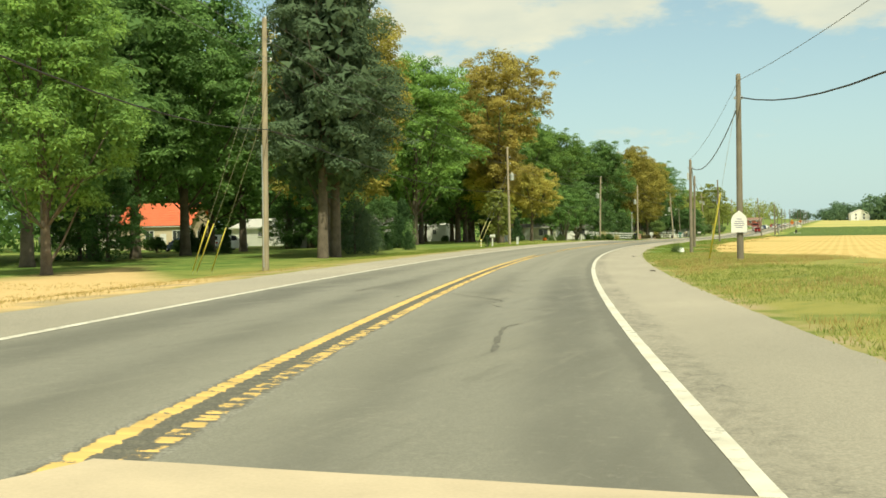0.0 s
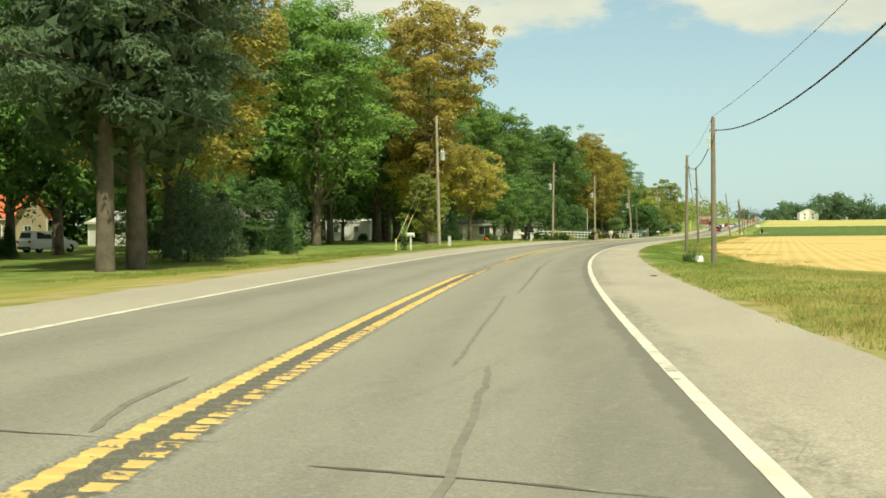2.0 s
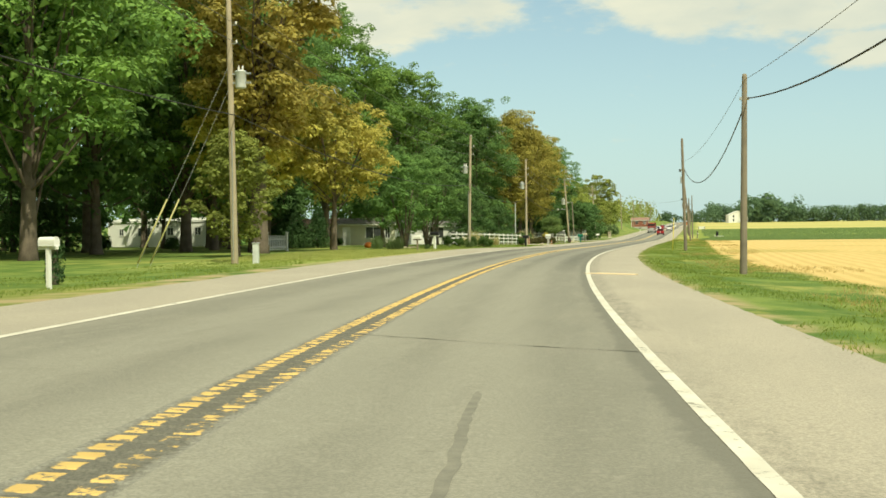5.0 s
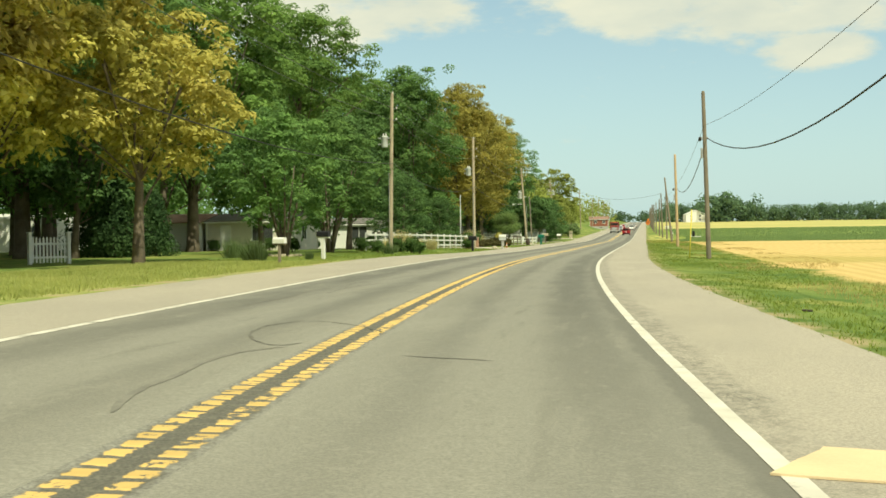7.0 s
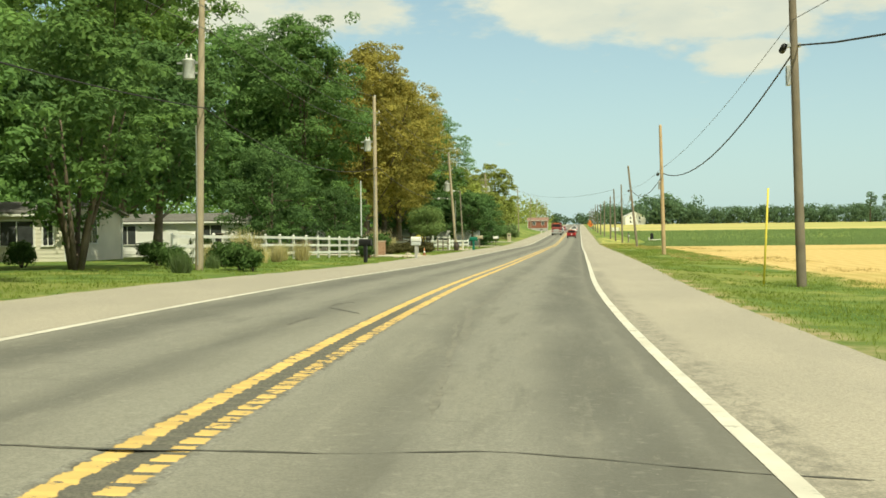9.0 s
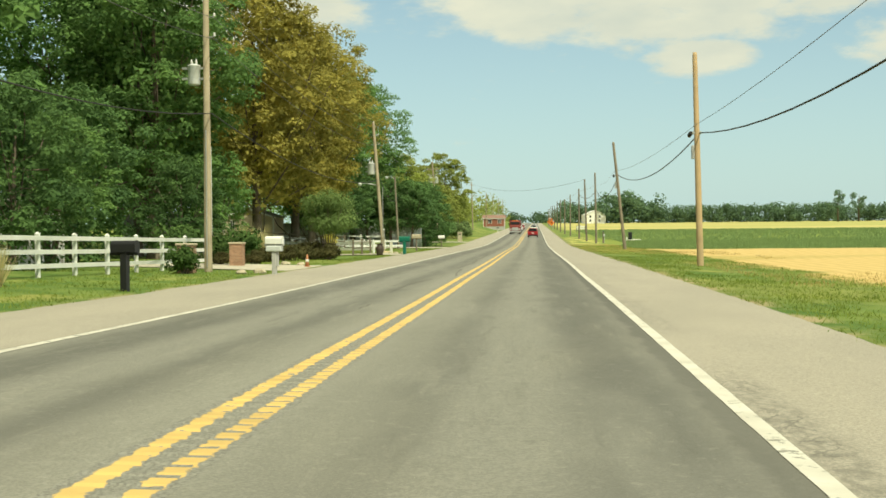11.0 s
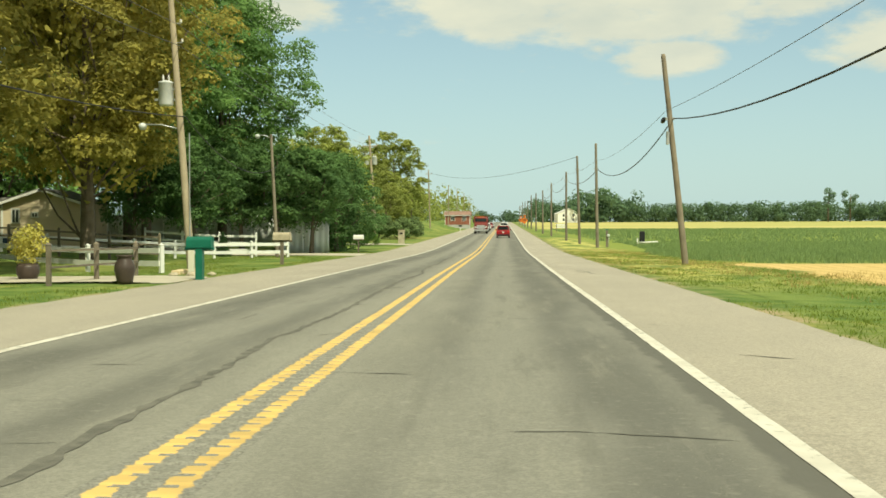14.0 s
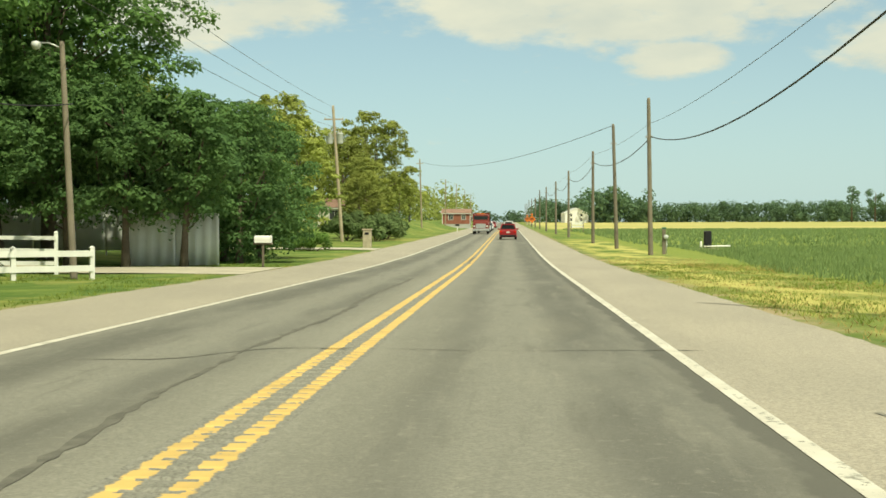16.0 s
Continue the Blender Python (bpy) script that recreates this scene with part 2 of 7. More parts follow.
def centre_paint():
    k = Nodes("yellow_centre_paint")
    u, wear, groove = k.attr("u"), k.attr("wear"), k.attr("groove")
    au = k.math("ABSOLUTE", k.math("ADD", u, k.math("MULTIPLY_ADD", k.noise(9.0, 5, None, 0.7), 0.12, -0.06)))
    band = k.math("MULTIPLY", k.step(au, 0.09, 0.105), k.step(au, 0.265, 0.245))
    rub = k.math("MULTIPLY_ADD", k.noise(5.0, 6, None, 0.75), 1.7, -0.35)
    bend = k.step(k.attr("s"), 225, 205)
    reach = k.math("MAXIMUM", k.step(k.math("ADD", au, k.math("MULTIPLY_ADD", k.noise(3.0, 3), 0.10, -0.05)), k.step(bend, 0.0, 1.0, 0.205, 0.240), k.step(bend, 0.0, 1.0, 0.165, 0.215)), k.math("MULTIPLY", bend, k.step(wear, 0.35, 0.65)))
    groove = k.math("MULTIPLY", k.step(groove, 0.35, 0.85), reach)
    lost = k.step(wear, 1.05, 1.4, 1.0, 0.0)
    side = k.math("SUBTRACT", 1.0, k.math("MULTIPLY", k.math("MULTIPLY", bend, lost), k.math("MULTIPLY", k.step(u, 0.02, -0.02), k.math("MAXIMUM", k.step(k.attr("s"), 50, 72, 0.80, 0.36), k.step(k.attr("s"), 140, 152, 0.0, 0.74)))))
    keep = k.step(k.math("SUBTRACT", rub, k.math("ADD", k.math("MULTIPLY", k.math("MULTIPLY", groove, side), k.math("MULTIPLY_ADD", wear, 0.40, 0.42)), k.math("MULTIPLY", k.math("MULTIPLY", wear, 0.30), side))), 0.16, 0.26)
    grain = k.noise(40.0, 4)
    under = k.mix(k.step(grain, 0.35, 0.7), (0.138, 0.131, 0.106), (0.080, 0.077, 0.064))
    plain = k.math("MAXIMUM", k.step(k.math("ADD", au, k.math("MULTIPLY_ADD", k.noise(2.0, 5, None, 0.7), 0.30, -0.15)), 0.22, 0.31), k.step(wear, 0.60, 0.25))
    bare_patch = k.math("MULTIPLY", k.step(wear, 0.95, 1.2), k.step(k.noise(1.1, 5, None, 0.7), 0.34, 0.50))
    plain = k.math("MAXIMUM", plain, bare_patch)
    under = k.mix(plain, under, k.mix(k.step(grain, 0.35, 0.75), LANE, (0.13, 0.125, 0.105)))
    paint = k.mix(k.step(k.noise(1.3, 4), 0.35, 0.7), (0.64, 0.435, 0.150), (0.50, 0.345, 0.125))
    c = k.mix(k.math("MULTIPLY", band, keep), under, paint)
    return k.done(c, 0.75, grain, 0.4, 0.01)


def edge_paint():
    k = Nodes("white_edge_paint")
    rub = k.noise(4.0, 6, None, 0.72)
    gone = k.math("MULTIPLY", k.step(rub, 0.56, 0.64), k.step(k.noise(0.08, 2), 0.36, 0.58, 0.15, 0.9))
    c = k.mix(k.step(k.noise(1.5, 4), 0.3, 0.75), (0.64, 0.61, 0.53), (0.50, 0.47, 0.40))
    scuff = k.math("MULTIPLY", k.step(k.noise(7.0, 6, None, 0.75), 0.56, 0.62), k.math("MULTIPLY", k.step(k.attr("u"), 3.80, 3.83), k.step(k.attr("s"), 240, 262)))
    gone = k.math("MAXIMUM", gone, k.math("MULTIPLY", scuff, 0.85))
    c = k.mix(gone, c, (0.15, 0.145, 0.12))
    return k.done(c, 0.7, k.noise(40, 4), 0.3, 0.01)


def ground_cover():
    """Verges, yards, stubble and far fields on the one sheet of ground."""
    k = Nodes("ground_cover")
    u, s = k.attr("u"), k.attr("s")
    big, mid, fine = k.noise(0.06, 4), k.noise(0.55, 5), k.noise(7.0, 5, None, 0.7)
    lawn = k.mix(k.step(mid, 0.34, 0.68), (0.088, 0.152, 0.036), (0.185, 0.240, 0.062))
    lawn = k.mix(k.math("MULTIPLY", k.step(big, 0.48, 0.66), 0.45), lawn, (0.32, 0.30, 0.09))
    lawn = k.mix(k.math("MULTIPLY", k.step(fine, 0.45, 0.75), 0.35), lawn, (0.085, 0.115, 0.022))
    lawn = k.mix(k.math("MULTIPLY", k.step(k.noise(0.28, 6, k.place((1, 0.5, 1)), 0.7), 0.54, 0.66), 0.50), lawn, (0.40, 0.36, 0.115))
    dry = k.math("MULTIPLY", k.math("MULTIPLY", k.step(s, 95, 60), k.step(u, 5.0, 6.5)), k.step(mid, 0.30, 0.55, 0.2, 0.75))
    lawn = k.mix(dry, lawn, (0.31, 0.275, 0.085))
    parched = k.math("MULTIPLY", k.math("MULTIPLY", k.step(s, 118, 75), k.step(u, -20.0, -9.0)), k.math("MULTIPLY", k.step(u, -4.0, -6.0), k.step(mid, 0.28, 0.60, 0.35, 0.85)))
    lawn = k.mix(parched, lawn, (0.33, 0.285, 0.090))
    uncut = k.math("MULTIPLY", k.math("MULTIPLY", k.step(s, 128, 142), k.step(s, 182, 172)), k.math("MULTIPLY", k.step(u, -17.0, -14.0), k.step(u, -6.0, -7.5)))
    lawn = k.mix(k.math("MULTIPLY", uncut, k.step(mid, 0.30, 0.62, 0.35, 0.85)), lawn, (0.40, 0.42, 0.14))
    # stubble in rows that run with the road
    row = k.n.new("ShaderNodeTexWave"); row.inputs["Scale"].default_value, row.inputs["Distortion"].default_value = 0.36, 1.2
    row.inputs["Detail"].default_value, row.inputs["Detail Scale"].default_value = 2.0, 0.6
    k.l.new(k.place(), row.inputs["Vector"])
    stub = k.mix(k.step(row.outputs["Fac"], 0.2, 0.85), (0.53, 0.385, 0.155), (0.60, 0.44, 0.190))
    stub = k.mix(k.math("MULTIPLY", k.step(fine, 0.4, 0.75), 0.35), stub, (0.42, 0.30, 0.115))
    stub = k.mix(k.math("MULTIPLY", k.step(k.noise(0.035, 4), 0.52, 0.66), 0.5), stub, (0.30, 0.27, 0.07))
    wob = k.math("MULTIPLY_ADD", k.noise(0.16, 4), 5.0, -2.5)
    edge = k.math("ADD", u, wob)
    shift_ = k.step(s, 95, 55, 0.0, 4.0)
    field = k.step(k.math("SUBTRACT", edge, shift_), 11.6, 12.9)
    c = k.mix(field, lawn, stub)
    gay = k.math("MULTIPLY", k.math("MULTIPLY", k.step(s, 268, 292), k.step(s, 420, 380)), k.math("MULTIPLY", k.step(u, 6.6, 7.4), k.step(u, 12.5, 10.5)))
    c = k.mix(k.math("MULTIPLY", gay, k.step(k.noise(0.5, 5, k.place((1, 0.35, 1)), 0.65), 0.40, 0.60)), c, (0.47, 0.43, 0.14))
    crop = k.math("MULTIPLY", k.step(s, 299, 301), k.step(u, 10.5, 12.0))
    c = k.mix(crop, c, k.mix(k.step(fine, 0.3, 0.7), (0.17, 0.22, 0.05), (0.25, 0.29, 0.07)))
    far = k.math("MULTIPLY", k.step(s, 520, 530), k.step(u, 8.0, 14.0))
    c = k.mix(far, c, k.mix(k.step(k.noise(0.02, 3, k.place((0.2, 1, 1))), 0.4, 0.6), (0.50, 0.42, 0.17), (0.36, 0.36, 0.12)))
    # a strip of ripe weeds beside the road at the start, gravel where the shoulder frays out
    straw = k.math("MULTIPLY", k.math("MULTIPLY", k.step(k.math("ADD", u, k.math("MULTIPLY", wob, 0.35)), -5.9, -6.5), k.step(k.math("ADD", u, wob), -27.0, -22.0)), k.step(k.math("ADD", k.math("MULTIPLY_ADD", u, 2.0, s), k.math("MULTIPLY", wob, 0.8)), 22, 15))
    c = k.mix(straw, c, k.mix(k.step(fine, 0.3, 0.7), (0.64, 0.46, 0.235), (0.54, 0.38, 0.18)))
    rim = k.math("MAXIMUM", k.math("MULTIPLY", k.step(u, 7.2, 6.55), k.step(u, 3.0, 4.0)), k.math("MULTIPLY", k.step(u, -8.0, -7.3), k.step(u, -5.0, -6.0)))
    c = k.mix(k.math("MULTIPLY", rim, k.step(mid, 0.40, 0.62)), c, (0.36, 0.29, 0.17))
    return k.done(c, 0.95, fine, 0.8, 0.06, 0.1)


M_ASPHALT, M_CENTRE, M_EDGE, M_GROUND = asphalt(), centre_paint(), edge_paint(), ground_cover()
M_TAR = material("crack_tar", (0.135, 0.130, 0.108), 0.8, dark=(0.050, 0.049, 0.043), scale=4, fine=60, bump=0.3)
M_SEAM = material("worn_seam_tar", (0.165, 0.158, 0.132), 0.85, dark=(0.085, 0.082, 0.070), scale=5, fine=60, bump=0.3)
M_SKID = material("dark_road_stain", (0.215, 0.205, 0.17), 0.88, dark=(0.145, 0.139, 0.118), scale=6, fine=50)
M_PATCH = material("pale_concrete_patch", (0.52, 0.43, 0.31), 0.9, scale=1.2, spread=0.2)
M_SAND = material("sandy_concrete", (0.68, 0.53, 0.33), 0.9, scale=1.2, spread=0.15)
M_DRIVE = material("crushed_stone_drive", (0.52, 0.47, 0.37), 0.95, scale=0.8, fine=25, spread=0.3, bump=0.5)
M_BLADE = leaf_material("grass_blade", (0.28, 0.33, 0.078), (0.120, 0.185, 0.040), 0.5)
M_LEAF_C = leaf_material("shaded_green_leaf", (0.205, 0.330, 0.100), (0.086, 0.160, 0.064), 0.46)
M_PLUME = leaf_material("pale_plume", (0.66, 0.585, 0.31), (0.46, 0.42, 0.20), 0.45)
M_SEED = leaf_material("seeding_grass_blade", (0.58, 0.59, 0.22), (0.36, 0.41, 0.13), 0.5)
M_STRAW = leaf_material("straw_blade", (0.60, 0.47, 0.20), (0.40, 0.31, 0.12), 0.45)
M_CROP = leaf_material("crop_blade", (0.26, 0.345, 0.145), (0.165, 0.235, 0.098), 0.4)
M_LEAF = leaf_material("green_leaf", (0.265, 0.405, 0.105), (0.110, 0.196, 0.070), 0.46)
M_LEAF_B = leaf_material("deep_green_leaf", (0.215, 0.350, 0.108), (0.108, 0.194, 0.078), 0.48)
# darker copy of the green leaf: shade among the yard trees put into colour
M_LEAF_D = leaf_material("shade_dark_leaf", (0.150, 0.250, 0.085), (0.072, 0.132, 0.058), 0.44)
M_GOLD = leaf_material("golden_leaf", (0.60, 0.505, 0.150), (0.30, 0.265, 0.088), 0.48)
M_GOLD_B = leaf_material("olive_gold_leaf", (0.50, 0.435, 0.115), (0.19, 0.19, 0.060), 0.44)
M_PALE = leaf_material("pale_yellow_leaf", (0.74, 0.65, 0.19), (0.34, 0.33, 0.08), 0.42)
M_PINE = leaf_material("pine_needle", (0.155, 0.215, 0.120), (0.092, 0.140, 0.084), 0.45)
M_CEDAR = leaf_material("cedar_needle", (0.085, 0.145, 0.055), (0.036, 0.072, 0.032), 0.35)
M_OLIVE = leaf_material("olive_leaf", (0.41, 0.445, 0.125), (0.19, 0.235, 0.070), 0.44)
M_FEATHER = leaf_material("feathery_leaf", (0.25, 0.34, 0.12), (0.11, 0.165, 0.055), 0.4)
M_WILLOW = leaf_material("grey_green_leaf", (0.19, 0.25, 0.105), (0.08, 0.125, 0.048))
M_SHRUB = leaf_material("shrub_leaf", (0.130, 0.205, 0.062), (0.040, 0.080, 0.028), 0.3)
M_RUST = leaf_material("rusty_leaf", (0.145, 0.125, 0.055), (0.05, 0.058, 0.025))
# the bluish tone of distance haze is put into the far leaves' colour
M_FAR = leaf_material("hazy_far_leaf", (0.150, 0.228, 0.125), (0.092, 0.152, 0.092), 0.4)
M_BARK = material("bark", (0.175, 0.140, 0.105), 0.95, scale=2.0, fine=18, bump=0.8, spread=0.5)
M_BARK_W = material("pale_bark", (0.55, 0.52, 0.44), 0.9, scale=2.0, fine=14, bump=0.5, spread=0.4)
M_POLE_N = material("newer_pole_wood", (0.50, 0.365, 0.215), 0.88, scale=1.2, fine=30, bump=0.3, spread=0.3)
M_POLE = material("weathered_pole_wood", (0.40, 0.335, 0.235), 0.9, scale=1.2, fine=30, bump=0.4, spread=0.35, each=0.18)
M_POLE_D = material("dark_pole_wood", (0.215, 0.185, 0.140), 0.9, scale=1.2, fine=30, bump=0.4, spread=0.4, each=0.2)
M_CABLE = material("black_cable", (0.03, 0.03, 0.03), 0.6, bump=0)
M_WIRE = material("grey_wire", (0.10, 0.10, 0.10), 0.5, bump=0)
M_STEEL = material("galvanised_steel", (0.55, 0.56, 0.55), 0.4, 0.7, fine=20, bump=0.1, spread=0.2)
M_GREYBOX = material("pale_grey_enamel", (0.60, 0.62, 0.60), 0.45, fine=15, bump=0.05, spread=0.2)
M_INSUL = material("porcelain", (0.70, 0.69, 0.65), 0.25, bump=0)
M_YGUARD = material("yellow_plastic", (0.74, 0.62, 0.10), 0.55, spread=0.2)
M_YOLD = material("faded_yellow_plastic", (0.47, 0.43, 0.19), 0.7, spread=0.25)
M_WHITE = material("white_paint", (0.78, 0.77, 0.72), 0.6, scale=1.5, spread=0.16, bump=0.1, each=0.05)
M_SIDING = material("white_siding", (0.76, 0.75, 0.70), 0.65, scale=0.6, spread=0.15, bump=0.1, each=0.04)
M_CREAM = material("cream_siding", (0.70, 0.66, 0.54), 0.65, scale=0.6, spread=0.18, bump=0.1, each=0.05)
M_TAN = material("tan_siding", (0.66, 0.55, 0.38), 0.7, scale=0.6, spread=0.2, bump=0.1, each=0.05)
M_GREY = material("grey_wall", (0.47, 0.46, 0.43), 0.8, scale=0.7, spread=0.25)
M_ROOF_R = material("red_roof_metal", (0.66, 0.155, 0.075), 0.55, scale=0.5, spread=0.2)
M_ROOF_B = material("red_brown_shingle", (0.33, 0.205, 0.155), 0.9, scale=1.0, spread=0.35, bump=0.4, each=0.2)
M_ROOF_G = material("grey_shingle", (0.20, 0.19, 0.175), 0.9, scale=1.0, spread=0.35, bump=0.4)
M_ROOF_W = material("pale_metal_roof", (0.66, 0.65, 0.61), 0.5, scale=0.6, spread=0.15)
M_BRICK = material("red_brick", (0.30, 0.115, 0.075), 0.9, scale=1.5, spread=0.3, bump=0.4)
M_WEATHER = material("weathered_board", (0.24, 0.20, 0.15), 0.95, scale=2, fine=30, spread=0.45, bump=0.5, each=0.2)
M_TARP = material("grey_white_sheet", (0.76, 0.77, 0.73), 0.6, scale=0.7, spread=0.25, bump=0.1)
M_GREEN = material("dark_green_enamel", (0.015, 0.145, 0.095), 0.4, scale=3, spread=0.25, bump=0.05)
M_BLACK = material("black_enamel", (0.02, 0.02, 0.022), 0.45, bump=0.05)
M_CLAY = material("dark_glazed_clay", (0.075, 0.055, 0.045), 0.4, scale=4, spread=0.3)
M_RUBBER = material("tyre_rubber", (0.025, 0.025, 0.025), 0.85, fine=60)
M_ORANGE = material("orange_plastic", (0.72, 0.19, 0.03), 0.55, spread=0.15, bump=0.05)
M_CONE = material("sun_faded_orange_plastic", (0.52, 0.235, 0.115), 0.7, spread=0.25, bump=0.05)
M_REDSTONE = material("tan_red_brick", (0.42, 0.26, 0.17), 0.9, scale=3, spread=0.3, bump=0.5, each=0.2)
M_STONE = material("tan_stone", (0.50, 0.43, 0.31), 0.9, scale=3, spread=0.35, bump=0.5)
M_PAINT_R = material("red_car_paint", (0.26, 0.014, 0.018), 0.5, scale=2, spread=0.1, bump=0, spec=0.25)
M_PAINT_W = material("white_car_paint", (0.75, 0.75, 0.73), 0.25, spread=0.06, bump=0, spec=0.5)
M_PAINT_B = material("blue_car_paint", (0.03, 0.05, 0.10), 0.25, spread=0.1, bump=0, spec=0.5)
M_PAINT_S = material("silver_car_paint", (0.42, 0.43, 0.44), 0.3, 0.5, spread=0.08, bump=0)
M_PAINT_TR = material("red_truck_paint", (0.17, 0.030, 0.024), 0.35, spread=0.12, bump=0)
M_GLASS = material("dark_window_glass", (0.025, 0.032, 0.035), 0.25, bump=0, spec=0.25)
M_LENS = material("red_lamp_lens", (0.55, 0.012, 0.010), 0.2, bump=0, spec=0.6)
M_PLATE = material("pale_plate", (0.72, 0.72, 0.68), 0.5, bump=0)
M_INK = material("dull_violet_ink", (0.30, 0.26, 0.36), 0.7, bump=0)
M_CURTAIN = material("window_dark", (0.06, 0.065, 0.065), 0.15, bump=0, spec=0.6)

# ---- the lie of the land: s runs along the road (world y), u across it to the right ----


def smooth(lo, hi, v):
    k = min(1.0, max(0.0, (v - lo) / (hi - lo)))
    return k * k * (3 - 2 * k)


def line_x(s):
    """x of the road's centre line at y = s."""
    if s >= 200:
        return -29.306 + 0.11 * (1 - smooth(215, 275, s)) + 0.07 * smooth(228, 254, s) * (1 - smooth(262, 292, s))
    d = 200 - max(s, 0.0)
    x = -29.196 + 6.988e-4 * d * d - 1.780e-7 * d ** 3
    return x - min(s, 0.0) * 0.2581


def at(s, u):
    """The place u metres right of the centre line."""
    k = (line_x(s + 0.5) - line_x(s - 0.5))
    n_ = math.hypot(k, 1)
    return line_x(s) + u / n_, s - u * k / n_


def across(x, y):
    """s and u of a place."""
    s = y
    for _ in range(4):
        k = line_x(s + 0.5) - line_x(s - 0.5)
        u = (x - line_x(s)) / math.hypot(k, 1) if abs(k) < 1e-9 else ((x - line_x(s)) - (y - s) * k) / math.hypot(k, 1)
        s = y + u * k / math.hypot(k, 1)
    return s, u


BASE_R = ((-300, 0.1), (60, 0.08), (80, -0.15), (100, -0.36), (145, -0.36), (200, -0.22), (250, -0.1), (300, 0.0), (3000, 0.0))
BASE_L = ((-300, -0.4), (50, -0.4), (80, -0.15), (110, 0.05), (130, 0.12), (160, 0.32), (220, 0.36), (250, 0.1), (280, -0.08), (320, 0.0), (3000, 0.0))


def along(table, s):
    for (a_, va), (b_, vb) in zip(table, table[1:]):
        if s <= b_:
            return va + (vb - va) * smooth(a_, b_, s)
    return table[-1][1]


EDGE_R = 6.45
EDGE_L = ((-300, -6.0), (60, -6.0), (110, -6.3), (150, -6.8), (190, -7.4), (3000, -7.4))


def height(s, u):
    tilt = 0.031 * (1 - smooth(175, 225, s))
    up = 0.0 if s < 320 else (0.0135 * (s - 320) ** 2 / 80 if s < 360 else 0.27 + 0.0135 * (min(s, 1100) - 360) + 0.004 * max(0, s - 1100))
    el = along(EDGE_L, s)
    road_z = -tilt * (max(el, min(EDGE_R, u)) - 2.0)
    if u > EDGE_R:
        k = smooth(EDGE_R, 10.5, u)
        z = road_z * (1 - k) + along(BASE_R, s) * k
    elif u < el:
        k = smooth(el, el - 9.0, u)
        z = road_z * (1 - k) + along(BASE_L, s) * k + 1.7 * smooth(405, 460, s) * smooth(-9, -17, u) + 0.6 * smooth(-15, -26, u) * smooth(285, 306, s) * (1 - smooth(345, 375, s))
    else:
        z = road_z
    return z + up


def ground(x, y):
    return height(*across(x, y))


def on(x, y, turn=0.0, lift_=0.0):
    """A pose on the ground."""
    return pose(x, y, ground(x, y) + lift_, 0, 0, turn)


# ---- ways to build ----


def mesh_of(name, verts, faces, mat, smooth_=False):
    me = bpy.data.meshes.new(name)
    me.from_pydata([tuple(v) for v in verts], [], [tuple(f) for f in faces])
    me.materials.append(mat)
    if smooth_:
        me.polygons.foreach_set("use_smooth", [True] * len(me.polygons))
    me.update()
    return me


def big_mesh(name, verts, size, mat):
    """A mesh of separate flat faces, all with the same number of corners, from an array of them."""
    verts = np.asarray(verts, dtype=np.float32).reshape(-1, 3)
    n_ = len(verts) // size
    me = bpy.data.meshes.new(name)
    me.vertices.add(len(verts)); me.loops.add(len(verts)); me.polygons.add(n_)
    me.vertices.foreach_set("co", verts.ravel())
    me.loops.foreach_set("vertex_index", np.arange(len(verts), dtype=np.int32))
    me.polygons.foreach_set("loop_start", np.arange(0, len(verts), size, dtype=np.int32))
    me.polygons.foreach_set("loop_total", np.full(n_, size, dtype=np.int32))
    me.materials.append(mat)
    me.update(calc_edges=True)
    return me


def finish(bm, name, mat, bevel=0.0, smooth_=False):
    if bevel:
        bmesh.ops.bevel(bm, geom=[e_ for e_ in bm.edges if e_.calc_face_angle(0) > 0.6], offset=bevel, segments=1, affect="EDGES", clamp_overlap=True)
    me = bpy.data.meshes.new(name)
    bm.to_mesh(me)
    bm.free()
    me.materials.append(mat)
    if smooth_:
        me.polygons.foreach_set("use_smooth", [True] * len(me.polygons))
    return me


def part(name, me, parent, m=None, label=""):
    ob = new(name, me)
    ob.parent = parent
    if m is not None:
        ob.matrix_basis = m
    return tagged(ob, label)


def thing(name, m, label, category, group="", kind=""):
    ob = new(name)
    ob.matrix_basis = m
    return tagged(ob, label, category, group, kind)


def box(bm, lo, hi):
    r = bmesh.ops.create_cube(bm, size=1)["verts"]
    for v in r:
        v.co = Vector([(lo[i] + hi[i]) / 2 + v.co[i] * (hi[i] - lo[i]) for i in range(3)])
    return r


def boxes(name, mat, *pairs, bevel=0.0):
    bm = bmesh.new()
    for lo, hi in pairs:
        box(bm, lo, hi)
    return finish(bm, name, mat, bevel)


def tube(bm, points, radii, sides=8, cap=True):
    """A tapered tube along points."""
    rings = []
    for i, p in enumerate(points):
        p = Vector(p)
        d = (Vector(points[min(i + 1, len(points) - 1)]) - Vector(points[max(i - 1, 0)])).normalized()
        a_ = d.cross(Vector((0, 0, 1)) if abs(d.z) < 0.95 else Vector((1, 0, 0))).normalized()
        b_ = d.cross(a_)
        rings.append([bm.verts.new(p + radii[i] * (math.cos(t) * a_ + math.sin(t) * b_)) for t in [2 * math.pi * j / sides for j in range(sides)]])
    for r0, r1 in zip(rings, rings[1:]):
        for j in range(sides):
            bm.faces.new((r0[j], r0[(j + 1) % sides], r1[(j + 1) % sides], r1[j]))
    if cap:
        bm.faces.new(rings[0][::-1])
        bm.faces.new(rings[-1])
    bmesh.ops.recalc_face_normals(bm, faces=bm.faces)


